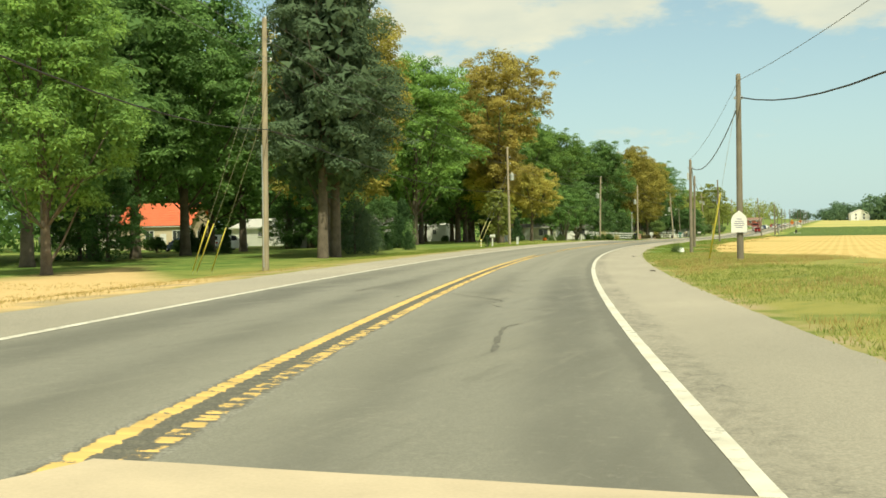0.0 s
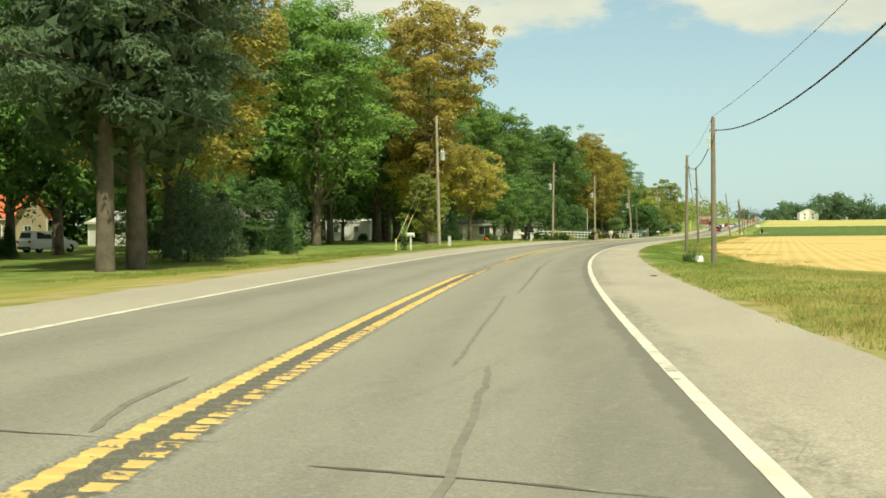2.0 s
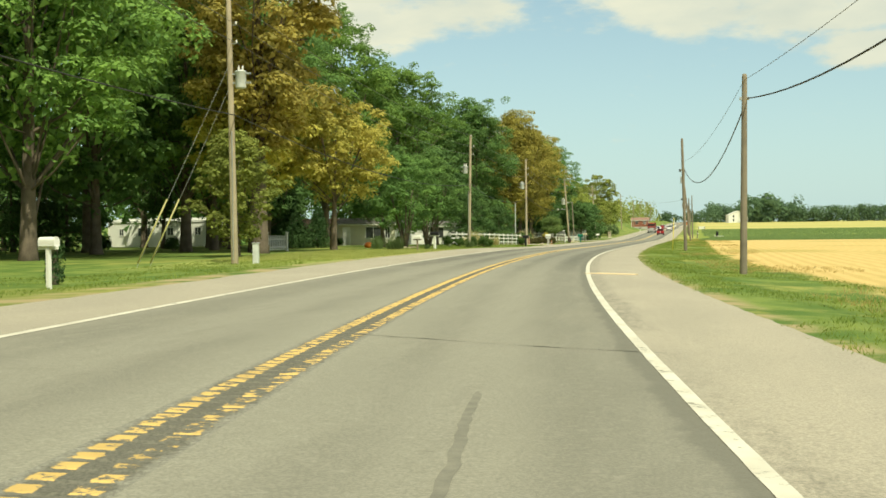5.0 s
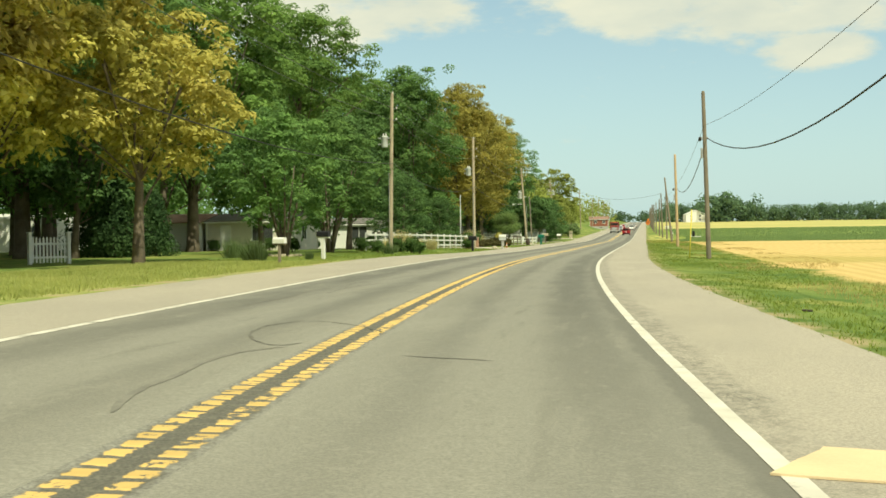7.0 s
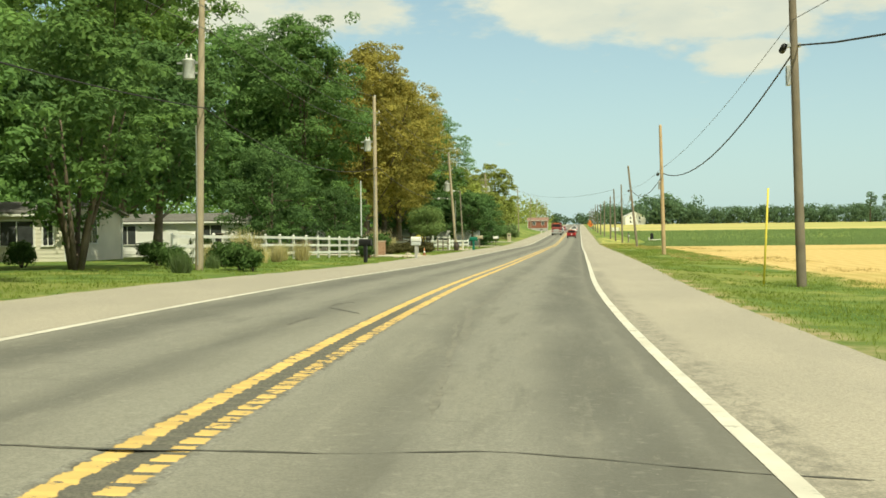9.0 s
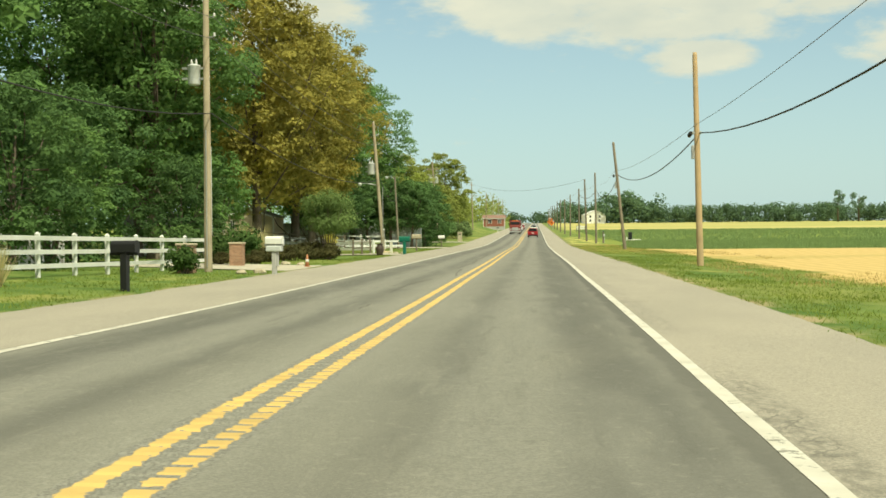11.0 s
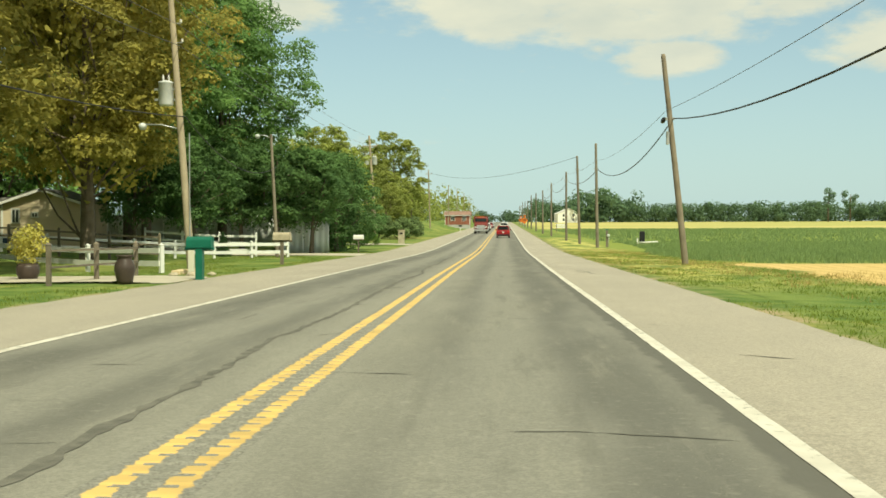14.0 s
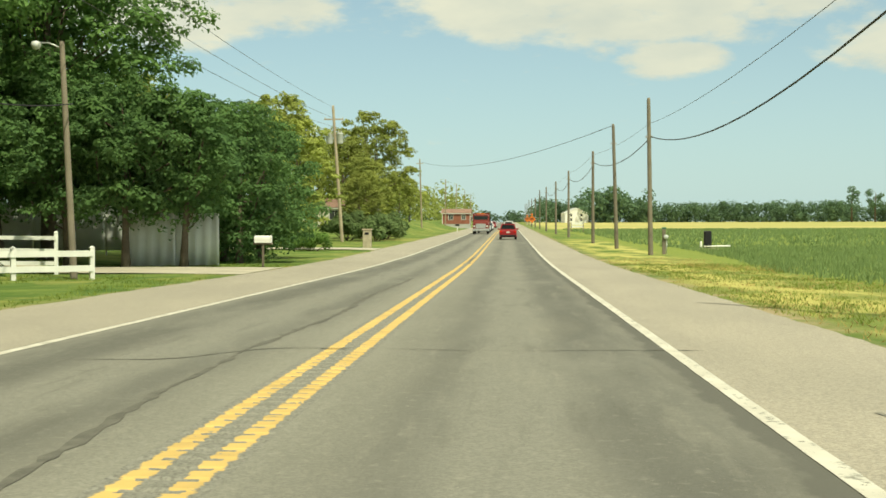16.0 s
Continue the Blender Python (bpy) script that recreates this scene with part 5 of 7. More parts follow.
def strewn(rs, s0, s1, u0, u1, count, keep=None):
    out = []
    for s, u in zip(rs.uniform(s0, s1, count), rs.uniform(u0, u1, count)):
        if keep and not keep(s, u) or u < -6.5 and any(a_ < s < b_ for a_, b_ in DRIVES):
            continue
        x, y = at(s, u)
        out.append((x, y, height(s, u) - 0.02))
    return out


rs_ = np.random.RandomState(71)
tall_patch = lambda s, u: noise.noise((s * 0.12, u * 0.25, 0.0)) > -0.25
tri = [blades(rs_, strewn(rs_, 8, 335, 6.5, 12.5, 26000, tall_patch), 0.09, 0.012, 0.5),
       blades(rs_, strewn(rs_, 72, 335, -7.6, -15, 18000, tall_patch), 0.09, 0.014, 0.5),
       ]
tagged(new("verge_grass", big_mesh("verge_grass", np.concatenate(tri), 3, M_BLADE)), "rough green grass on the verges", "grass", kind="stuff")
tall_tri = [blades(rs_, strewn(rs_, 143, 174, -7.4, -15, 7000), 0.14, 0.012, 0.4), blades(rs_, strewn(rs_, 8, 85, 6.6, 13, 6000, tall_patch), 0.12, 0.012, 0.5)]
tagged(new("seeding_grass", big_mesh("seeding_grass", np.concatenate(tall_tri), 3, M_SEED)), "uncut yellow green grass going to seed", "grass", kind="stuff")
tri = [blades(rs_, strewn(rs_, 10, 47, -6.6, -23, 2600), 0.09, 0.010, 0.3), blades(rs_, strewn(rs_, 10, 335, 9.5, 16, 9000, lambda s, u: noise.noise((s * 0.08, u * 0.15, 5.0)) > 0.05), 0.15, 0.010, 0.4),
       blades(rs_, strewn(rs_, 8, 70, 6.8, 15, 6000, lambda s, u: noise.noise((s * 0.10, u * 0.15, 7.0)) > 0.0), 0.16, 0.010, 0.4), blades(rs_, strewn(rs_, 285, 345, 6.6, 12, 1500), 0.08, 0.012, 0.8)]
tagged(new("dry_grass", big_mesh("dry_grass", np.concatenate(tri), 3, M_STRAW)), "dry straw-coloured grass and stubble", "grass", kind="stuff")


def crop_edge(s):
    return 11.6 + 1.2 * noise.noise((s * 0.05, 0.0, 2.0)) + (2.6 * smooth(325, 350, s)) + 3.0 * smooth(306, 299, s)


tri = [blades(rs_, [p for p in strewn(rs_, 300, 372, 9, 60, 30000, lambda s, u: u > crop_edge(s))], 0.30, 0.022, 0.28, 4, 0.12),
       blades(rs_, strewn(rs_, 372, 525, 13, 130, 16000), 0.34, 0.06, 0.25, 4, 0.25), blades(rs_, strewn(rs_, 300, 372, 60, 170, 9000), 0.30, 0.06, 0.25, 4, 0.25)]
tagged(new("green_crop", big_mesh("green_crop", np.concatenate(tri), 3, M_CROP)), "knee-high green crop beside the stubble", "crop", kind="stuff")


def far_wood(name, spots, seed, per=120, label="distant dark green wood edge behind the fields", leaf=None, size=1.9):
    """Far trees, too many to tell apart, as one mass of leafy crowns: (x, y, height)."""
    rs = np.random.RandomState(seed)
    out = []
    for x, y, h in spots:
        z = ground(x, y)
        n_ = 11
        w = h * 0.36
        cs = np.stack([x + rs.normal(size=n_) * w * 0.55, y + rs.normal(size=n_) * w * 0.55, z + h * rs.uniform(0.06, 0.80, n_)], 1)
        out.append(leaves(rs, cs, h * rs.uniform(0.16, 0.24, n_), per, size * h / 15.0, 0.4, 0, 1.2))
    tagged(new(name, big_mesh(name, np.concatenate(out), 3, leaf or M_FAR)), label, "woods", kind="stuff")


rs_ = np.random.RandomState(81)
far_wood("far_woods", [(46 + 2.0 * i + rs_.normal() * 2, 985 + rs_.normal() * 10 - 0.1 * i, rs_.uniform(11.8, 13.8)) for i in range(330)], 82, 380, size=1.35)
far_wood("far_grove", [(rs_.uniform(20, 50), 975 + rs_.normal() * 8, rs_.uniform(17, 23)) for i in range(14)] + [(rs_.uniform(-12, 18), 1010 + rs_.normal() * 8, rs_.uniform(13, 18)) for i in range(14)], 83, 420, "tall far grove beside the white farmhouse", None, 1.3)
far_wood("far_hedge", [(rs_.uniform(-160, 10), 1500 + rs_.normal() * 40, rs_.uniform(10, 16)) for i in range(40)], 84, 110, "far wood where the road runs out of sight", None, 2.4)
far_wood("far_roadside_trees", [(-43 - rs_.uniform(0, 24), 575 + 15 * i + rs_.normal() * 4, rs_.uniform(9, 16)) for i in range(26)], 85, 160, "olive green trees lining the far road", M_OLIVE, 1.2)
far_wood("back_woods", [(-92 - rs_.uniform(0, 40), 20 + 4.6 * i + rs_.normal() * 3, rs_.uniform(20, 26)) for i in range(80)], 86, 900, "dense green woods behind the houses", M_LEAF_B, 0.55)
far_wood("back_woods", [(-70 - rs_.uniform(0, 24), 345 + 7 * i + rs_.normal() * 3, rs_.uniform(9, 14)) for i in range(20)], 87, 500, "green woods behind the far yards", M_LEAF, 0.65)
for x, y in ((149.4, 905), (161.3, 905)):
    h = 18.0 + (x > 155) * -1.5
    rs = np.random.RandomState(int(x))
    lone = thing("lone_pine", on(x, y), "lone tall tree with a high flat crown, far over the fields", "tree", "lone trees")
    part("trunk", rod("trunk", M_BARK, [(0, 0, -0.5), (0, 0, h * 0.5), (0.3, 0, h * 0.95)], [0.45, 0.35, 0.1], 6), lone)
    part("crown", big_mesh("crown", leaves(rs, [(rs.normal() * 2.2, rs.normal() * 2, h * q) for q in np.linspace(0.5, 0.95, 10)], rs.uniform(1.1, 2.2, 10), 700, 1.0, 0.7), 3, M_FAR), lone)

# ---- poles and wires ----


def wire(points, r, mat, name, label, sag):
    """A wire that hangs through the points."""
    cu = bpy.data.curves.new(name, "CURVE")
    cu.dimensions, cu.bevel_depth, cu.bevel_resolution, cu.resolution_u = "3D", r, 1, 1
    pts = []
    for a_, b_ in zip(points, points[1:]):
        a_, b_ = Vector(a_), Vector(b_)
        n_ = 14
        for i in range(n_):
            t = i / n_
            pts.append(a_.lerp(b_, t) - Vector((0, 0, 4 * sag * t * (1 - t))))
    pts.append(Vector(points[-1]))
    sp = cu.splines.new("POLY")
    sp.points.add(len(pts) - 1)
    for q, p in zip(sp.points, pts):
        q.co = (*p, 1)
    cu.materials.append(mat)
    tagged(new(name, cu), label, "cable", "overhead lines")


def pole(x, y, tall, lean=(0, 0), r=0.15, mat=None, label="weathered wooden utility pole standing on the verge", bands=True):
    """A round wooden pole; lean: metres by which its top stands off."""
    t = thing("utility_pole", on(x, y), label, "utility pole", "poles along the road")
    f = lambda k: (lean[0] * k, lean[1] * k, tall * k)
    part("shaft", rod("shaft", mat or M_POLE, [(0, 0, -0.5), f(0.02), f(0.5), f(0.985), f(1)], [r, r, r * 0.85, r * 0.7, r * 0.55], 12), t)
    return t, f


def hook(t, p, size=0.35, sides=(1, -1)):
    """A bolted bracket with a porcelain insulator on the road side."""
    for k in sides:
        part("insulator", turned("insulator", M_INSUL, [(0.02, 0), (0.05, 0.01), (0.055, 0.05), (0.035, 0.06), (0.05, 0.08), (0.045, 0.13), (0.01, 0.14)], 8), t, pose(p[0] + k * size, p[1], p[2]))
        part("bracket", boxes("bracket", M_STEEL, ((min(0, k * size), -0.02, -0.03), (max(0, k * size), 0.02, 0.0))), t, pose(*p))


def transformer(t, p, k=1.0):
    can = part("transformer", turned("transformer", M_GREYBOX, [(0.02, 0), (0.24 * k, 0.01), (0.26 * k, 0.06), (0.26 * k, 0.78 * k), (0.28 * k, 0.80 * k), (0.27 * k, 0.84 * k), (0.08, 0.90 * k)], 14), t, pose(*p), "pale grey transformer can")
    for j in (-0.1, 0.1):
        part("bushing", turned("bushing", M_INSUL, [(0.03, 0.8 * k), (0.06, 0.86 * k), (0.035, 0.92 * k), (0.055, 0.98 * k), (0.03, 1.05 * k), (0.015, 1.1 * k)], 8), can, pose(j * k, 0, 0))
    for z in (0.2, 0.6):
        part("mount", boxes("mount", M_STEEL, ((-0.45, -0.05, z), (0.45, 0.05, z + 0.08))), t, pose(*p))


def street_arm(t, p, reach, mat_head=None):
    part("lamp_arm", rod("lamp_arm", M_STEEL, [p, (p[0] + reach * 0.5, p[1], p[2] + 0.18), (p[0] + reach, p[1], p[2] + 0.2)], 0.03, 6), t)
    part("lamp_head", turned("lamp_head", M_GREYBOX, [(0.03, 0.12), (0.13, 0.08), (0.17, 0.0), (0.15, -0.06), (0.10, -0.14), (0.03, -0.16)][::-1], 10), t, pose(p[0] + reach, p[1], p[2] + 0.14))


tops_l, low_l = [], []
LEFT = ((-12.5, 4.0, 11.3, (0, 0)), (-25.4, 49.4, 11.7, (0.15, 0)), (-38.0, 137.2, 11.6, (-0.15, 0)), (-40.2, 203.6, 11.0, (0.25, 0)), (-39.4, 238.5, 10.8, (0, 0)), (-39.4, 290.7, 10.7, (-0.75, 0)))
for i, (x, y, h, lean) in enumerate(LEFT):
    t, f = pole(x, y, h, lean, 0.16, label="tall weathered pale wooden utility pole on the grass verge")
    z = ground(x, y)
    hook(t, f(0.90), 0.32, (1,)); hook(t, f(0.83), 0.32, (1,)); hook(t, f(0.995), 0.05, (1,))
    part("conductor_strip", boxes("conductor_strip", M_STEEL, ((-0.02, -0.185, 0.2), (0.02, -0.15, h * 0.5))), t)
    if i in (2, 3, 4):
        transformer(t, (f(0.68)[0] + (0.48 if i == 2 else -0.48), 0, f(0.66)[2]), 0.9)
    if i == 5:
        transformer(t, (f(0.60)[0] - 0.5, 0, f(0.60)[2]), 1.1)
        street_arm(t, f(0.515), -1.5)
    tops_l.append((x + lean[0], y, z + h)); low_l.append((x + lean[0] * 0.5 + 0.18, y, z + h * 0.56))
tops_l.append((-43.5 - 0.7, 395, ground(-43.5, 395) + 13.0)); low_l.append((-41.3, 318, ground(-41.3, 318) + 5.6))
wire([(x, y, z) for x, y, z in tops_l], 0.012, M_WIRE, "power_wire", "thin grey power wire between tall poles", 0.7)
wire([(x + 0.34, y, z - 1.15) for x, y, z in tops_l], 0.012, M_WIRE, "power_wire", "thin grey power wire between tall poles", 0.8)
wire([(x + 0.34, y, z - 1.95) for x, y, z in tops_l], 0.012, M_WIRE, "power_wire", "thin grey power wire between tall poles", 0.9)
wire(low_l, 0.022, M_CABLE, "telephone_cable", "black telephone cable slung between poles", 1.1)

# guy wires with yellow guards by the first pole, and by the third
for gx, gy, tx, ty, tz in ((-31.3, 53.2, -25.4, 49.4, 8.5), (-30.9, 54.0, -25.4, 49.4, 7.2), (-31.2, 52.6, -25.4, 49.4, 10.2), (-41.5, 134.8, -38.0, 137.2, 9.0), (-41.2, 135.4, -38.0, 137.2, 8.0), (-5.9, 55.2, -4.4, 54.0, 7.6)):
    gz = ground(gx, gy)
    a_, b_ = Vector((0, 0, -0.1)), Vector((tx - gx, ty - gy, ground(tx, ty) + tz - gz))
    g = thing("guy_wire", pose(gx, gy, gz), "steel guy wire with a yellow plastic guard", "guy wire", "guy wires")
    part("strand", rod("strand", M_STEEL, [a_, b_], 0.008, 5), g)
    k = 3.2 / b_.length
    part("guard", rod("guard", M_YGUARD if gy < 100 else M_YOLD, [b_ * 0.02, b_ * k], 0.036, 8), g, None, "yellow plastic guard" if gy < 100 else "faded yellow plastic guard")

tops_r, cable_r = [], []
RIGHT = ((8.2, 2.0, 8.3, (0, 0), 0), (-4.4, 54.0, 8.25, (0, 0), 0), (-12.0, 99.2, 7.7, (0, 0), 0), (-16.4, 138.5, 8.2, (0.1, 0), 0), (-19.2, 196.2, 10.0, (-0.25, 0), 0), (-19.7, 247.3, 9.45, (-0.2, 0), 1), (-19.2, 298.5, 9.4, (-0.95, 0.2), 0), (-19.0, 351.5, 9.3, (-0.12, 0), 0), (-19.6, 367.0, 9.0, (-0.25, 0), 0), (-20.0, 385.5, 8.1, (0, 0), 0), (-20.4, 420.0, 7.8, (0, 0), 0)) + tuple((-20.7 - 0.05 * i, 450.0 + 42 * i, 7.5 + 0.4 * (i % 3), (0, 0), 0) for i in range(8))
HANG = (7.25, 7.2, 7.0, 7.2, 7.2, 5.9, 6.5, 7.0, 7.6)   # where the cable is clamped, above the ground
for i, (x, y, h, lean, light) in enumerate(RIGHT):
    t, f = pole(x, y, h, lean, 0.15, M_POLE_N if light else M_POLE_D, "wooden telephone pole on the grass verge" if abs(lean[0]) < 0.5 else "leaning wooden telephone pole on the grass verge")
    z = ground(x, y)
    part("clamp", boxes("clamp", M_STEEL, ((-0.2, -0.06, -0.06), (0.2, 0.06, 0.06)), bevel=0.01), t, pose(*f((HANG[i] if i < len(HANG) else h * 0.87) / h)))
    if i in (2, 4, 5, 6):
        part("terminal_box", boxes("terminal_box", M_GREYBOX if i == 2 else M_STEEL, ((-0.26, -0.09, -0.3), (-0.12, 0.09, 0.3)), bevel=0.02), t, pose(*f(HANG[i] / h - 0.09)))
    if i in (4, 5, 6):
        part("splice_case", rod("splice_case", M_CABLE, [(-0.25, 0.15, 0), (-0.25, 0.6, -0.06)], 0.10, 8), t, pose(*f(HANG[i] / h)))
    hang = HANG[i] if i < len(HANG) else h * 0.87
    if i != 8:
        tops_r.append((x + lean[0] * 0.9, y, z + hang + (0.35 if i in (5, 6) else 0.75))); cable_r.append((x + lean[0] * hang / h + 0.12, y, z + hang))
SAG = (2.0, 1.2, 0.9, 2.15, 1.4, 1.1, 1.4) + (0.8,) * 20   # how far each span hangs down
for i, (a_, b_) in enumerate(zip(cable_r, cable_r[1:])):
    wire([a_, b_], 0.028, M_CABLE, "telephone_cable", "thick black telephone cable hanging between poles", SAG[i])
for i, (a_, b_) in enumerate(zip(tops_r, tops_r[1:])):
    wire([a_, b_], 0.010, M_WIRE, "steel_strand", "thin steel strand between telephone poles", SAG[i] * 0.35)
wire([(-19.85, 367.0, ground(-19.6, 367) + 8.9), (-42.0, 480.0, ground(-42, 480) + 11.0)], 0.02, M_CABLE, "service_cable", "dark cable that crosses over the road", 1.6)

# tall transmission pole, plain far pole, lamp pole
t, f = pole(-43.5, 395, 13.2, (-0.85, 0), 0.18, label="tall wooden power pole with a crossarm among trees")
part("crossarm", boxes("crossarm", M_POLE, ((-0.95, -0.06, -0.06), (0.95, 0.06, 0.06)), bevel=0.01), t, pose(*f(0.90)))
for k in (-0.85, 0.85):
    hook(t, (f(0.905)[0] + k, 0, f(0.905)[2]), 0.02, (1,))
transformer(t, (f(0.80)[0] + 0.5, 0, f(0.72)[2]), 1.2)
transformer(t, (f(0.80)[0] - 0.5, 0, f(0.72)[2]), 1.2)
street_arm(t, f(0.82), -1.9)
t, f = pole(-42.0, 480, 11.6, (-0.3, 0), 0.15, label="plain wooden utility pole by the far road")
part("crossarm", boxes("crossarm", M_POLE, ((-0.6, -0.05, -0.05), (0.6, 0.05, 0.05))), t, pose(*f(0.93)))
for y, h in ((545, 10.5), (600, 11), (660, 11), (720, 11)):
    pole(-41.5, y, h, (0.1, 0), 0.14, label="plain wooden utility pole by the far road")
t, f = pole(-41.3, 318.0, 7.6, (-0.35, 0), 0.12, M_POLE_D, "thin dark wooden lamp pole on the lawn")
street_arm(t, f(0.97), -0.85)
t, f = pole(-42.6, 250.5, 5.7, (0, 0), 0.06, M_GREYBOX, "thin pale grey metal post behind the white fence")
flag = thing("marker_stake", on(-20.35, 196.0), "thin pale yellow marker stake leaning on the verge", "marker")
part("stake", rod("stake", M_YGUARD, [(0, 0, -0.2), (0.16, 0, 2.9)], [0.035, 0.03], 8), flag)

# ---- fences ----


def board_fence(name, x0, y0, x1, y1, gap, rails, tall, mat, label, post=0.06, thick=0.02, deep=0.14):
    """A straight run of posts with level boards."""
    n_ = max(1, round(math.hypot(x1 - x0, y1 - y0) / gap))
    t = thing(name, pose(x0, y0, ground(x0, y0)), label, "fence", "fences")
    turn = math.atan2(y1 - y0, x1 - x0)
    z0 = ground(x0, y0)
    bmp = bmesh.new(); box(bmp, (-post, -post, -0.3), (post, post, tall))
    r = bmesh.ops.create_cone(bmp, cap_ends=True, segments=4, radius1=post * 1.7, radius2=0.01, depth=0.07)["verts"]
    bmesh.ops.rotate(bmp, verts=r, matrix=Matrix.Rotation(radians(45), 3, "Z"))
    bmesh.ops.translate(bmp, verts=r, vec=(0, 0, tall + 0.033))
    mp = finish(bmp, "post", mat)
    span = math.hypot(x1 - x0, y1 - y0) / n_
    mr = boxes("rail", mat, ((0, -thick, -deep / 2), (span, thick, deep / 2)))
    for i in range(n_ + 1):
        k = i / n_
        x, y = (x1 - x0) * k, (y1 - y0) * k
        z = ground(x0 + x, y0 + y) - z0
        part("post", mp, t, pose(x, y, z, 0, 0, math.degrees(turn)))
        if i < n_:
            zn = ground(x0 + (x1 - x0) * (i + 1) / n_, y0 + (y1 - y0) * (i + 1) / n_) - z0
            for h in rails:
                part("rail", mr, t, Matrix.Translation((x, y, z + h)) @ Matrix.Rotation(turn, 4, "Z") @ Matrix.Rotation(-math.atan2(zn - z, span), 4, "Y") @ Matrix.Translation((0, -post - thick, 0)))
    return t


board_fence("board_fence", -43.2, 209.0, -40.9, 243.5, 2.45, (0.35, 0.78, 1.2), 1.32, M_WHITE, "white three-board wooden fence along the yard")
board_fence("board_fence", -56.0, 302.5, -39.9, 288.4, 5.35, (0.36, 0.84), 1.05, M_WHITE, "low white two-board fence by the driveway", 0.075, 0.02, 0.20)
board_fence("board_fence", -54.0, 307.0, -40.6, 317.7, 2.4, (0.35, 0.82), 1.0, M_WHITE, "low white two-board fence on the lawn", 0.07, 0.02, 0.19)
board_fence("board_fence", -50.5, 321.0, -43.5, 322.2, 2.4, (0.4, 0.85, 1.3), 1.5, M_WHITE, "white three-board fence in front of a grey screen")
board_fence("rail_fence", -40.7, 264.4, -40.35, 268.8, 4.4, (0.52, 0.98), 1.15, M_WEATHER, "short weathered brown split rail fence in the garden bed", 0.06, 0.025, 0.06)
board_fence("rail_fence", -39.85, 277.4, -39.6, 284.4, 3.5, (0.52, 0.98), 1.15, M_WEATHER, "weathered brown split rail fence beside the driveway", 0.06, 0.025, 0.06)
board_fence("rail_fence", -58.0, 305.0, -45.0, 305.5, 2.6, (0.45, 0.9, 1.3), 1.45, M_WEATHER, "weathered grey rail fence behind the lawn", 0.06, 0.03, 0.10)


def picket_fence(x0, y0, x1, y1, tall, mat, label):
    t = thing("picket_fence", pose(x0, y0, ground(x0, y0), 0, 0, math.degrees(math.atan2(y1 - y0, x1 - x0))), label, "fence", "fences")
    length = math.hypot(x1 - x0, y1 - y0)
    for h in (0.3, tall - 0.3):
        part("rail", boxes("rail", mat, ((0, -0.02, h - 0.045), (length, 0.02, h + 0.045))), t)
    pk = mesh_of("picket", [(-0.045, 0.022, 0.05), (0.045, 0.022, 0.05), (0.045, 0.022, tall - 0.07), (0, 0.022, tall), (-0.045, 0.022, tall - 0.07), (-0.045, 0.042, 0.05), (0.045, 0.042, 0.05), (0.045, 0.042, tall - 0.07), (0, 0.042, tall), (-0.045, 0.042, tall - 0.07)],
                 [(4, 3, 2, 1, 0), (5, 6, 7, 8, 9), (0, 1, 6, 5), (1, 2, 7, 6), (2, 3, 8, 7), (3, 4, 9, 8), (4, 0, 5, 9)], mat)
    n_ = int(length / 0.17)
    for i in range(n_ + 1):
        part("picket", pk, t, pose(i * length / n_, 0, 0.01 * ((i * 7) % 3)))
    bm = bmesh.new()
    box(bm, (-0.075, -0.075, -0.3), (0.075, 0.075, tall + 0.18)); box(bm, (-0.10, -0.10, tall + 0.18), (0.10, 0.10, tall + 0.22))
    mp = finish(bm, "post", mat, 0.008)
    for x in (0, length):
        part("post", mp, t, pose(x, 0, 0))
    return t


picket_fence(-49.4, 171.8, -48.5, 173.6, 1.2, M_WHITE, "white pointed picket fence section beside tree trunks")
picket_fence(-50.5, 266.5, -43.0, 268.5, 1.25, M_WEATHER, "weathered grey picket fence behind a garden bed")


def screen_fence(x0, y0, x1, y1, tall, mat, label, wavy=0.0, seed=1):
    """Upright panels side by side, each a little off the next; wavy panels hang in folds."""
    rnd = random.Random(seed)
    t = thing("privacy_screen", pose(x0, y0, ground(x0, y0), 0, 0, math.degrees(math.atan2(y1 - y0, x1 - x0))), label, "fence", "fences")
    length = math.hypot(x1 - x0, y1 - y0)
    n_ = max(1, round(length / 1.8))
    for i in range(n_):
        w, cols, verts, faces = length / n_, 14, [], []
        for j in range(cols + 1):
            y = wavy * math.sin(j * 1.7 + rnd.random()) + rnd.uniform(-0.01, 0.01)
            for z in (0.03, tall * 0.5, tall + rnd.uniform(-0.03, 0.03)):
                verts.append((i * w + j * w / cols * 0.985, y * (1 - 0.4 * z / tall), z))
        for j in range(cols):
            for q in (0, 1):
                a_ = 3 * j + q
                faces.append((a_, a_ + 3, a_ + 4, a_ + 1))
        ob = part("panel", mesh_of("panel", verts, faces, mat, True), t)
        ob.modifiers.new("thick", "SOLIDIFY").thickness = 0.02
        part("post", boxes("post", M_STEEL, ((i * w - 0.03, 0.05, -0.2), (i * w + 0.03, 0.11, tall + 0.05))), t)
    return t


screen_fence(-66.0, 336.0, -45.2, 337.5, 2.35, M_TARP, "long grey-white privacy screen under the trees")
screen_fence(-43.9, 331.8, -40.3, 333.2, 2.35, M_TARP, "grey-white hanging sheet screen in folds", 0.07, 4)

# ---- houses ----


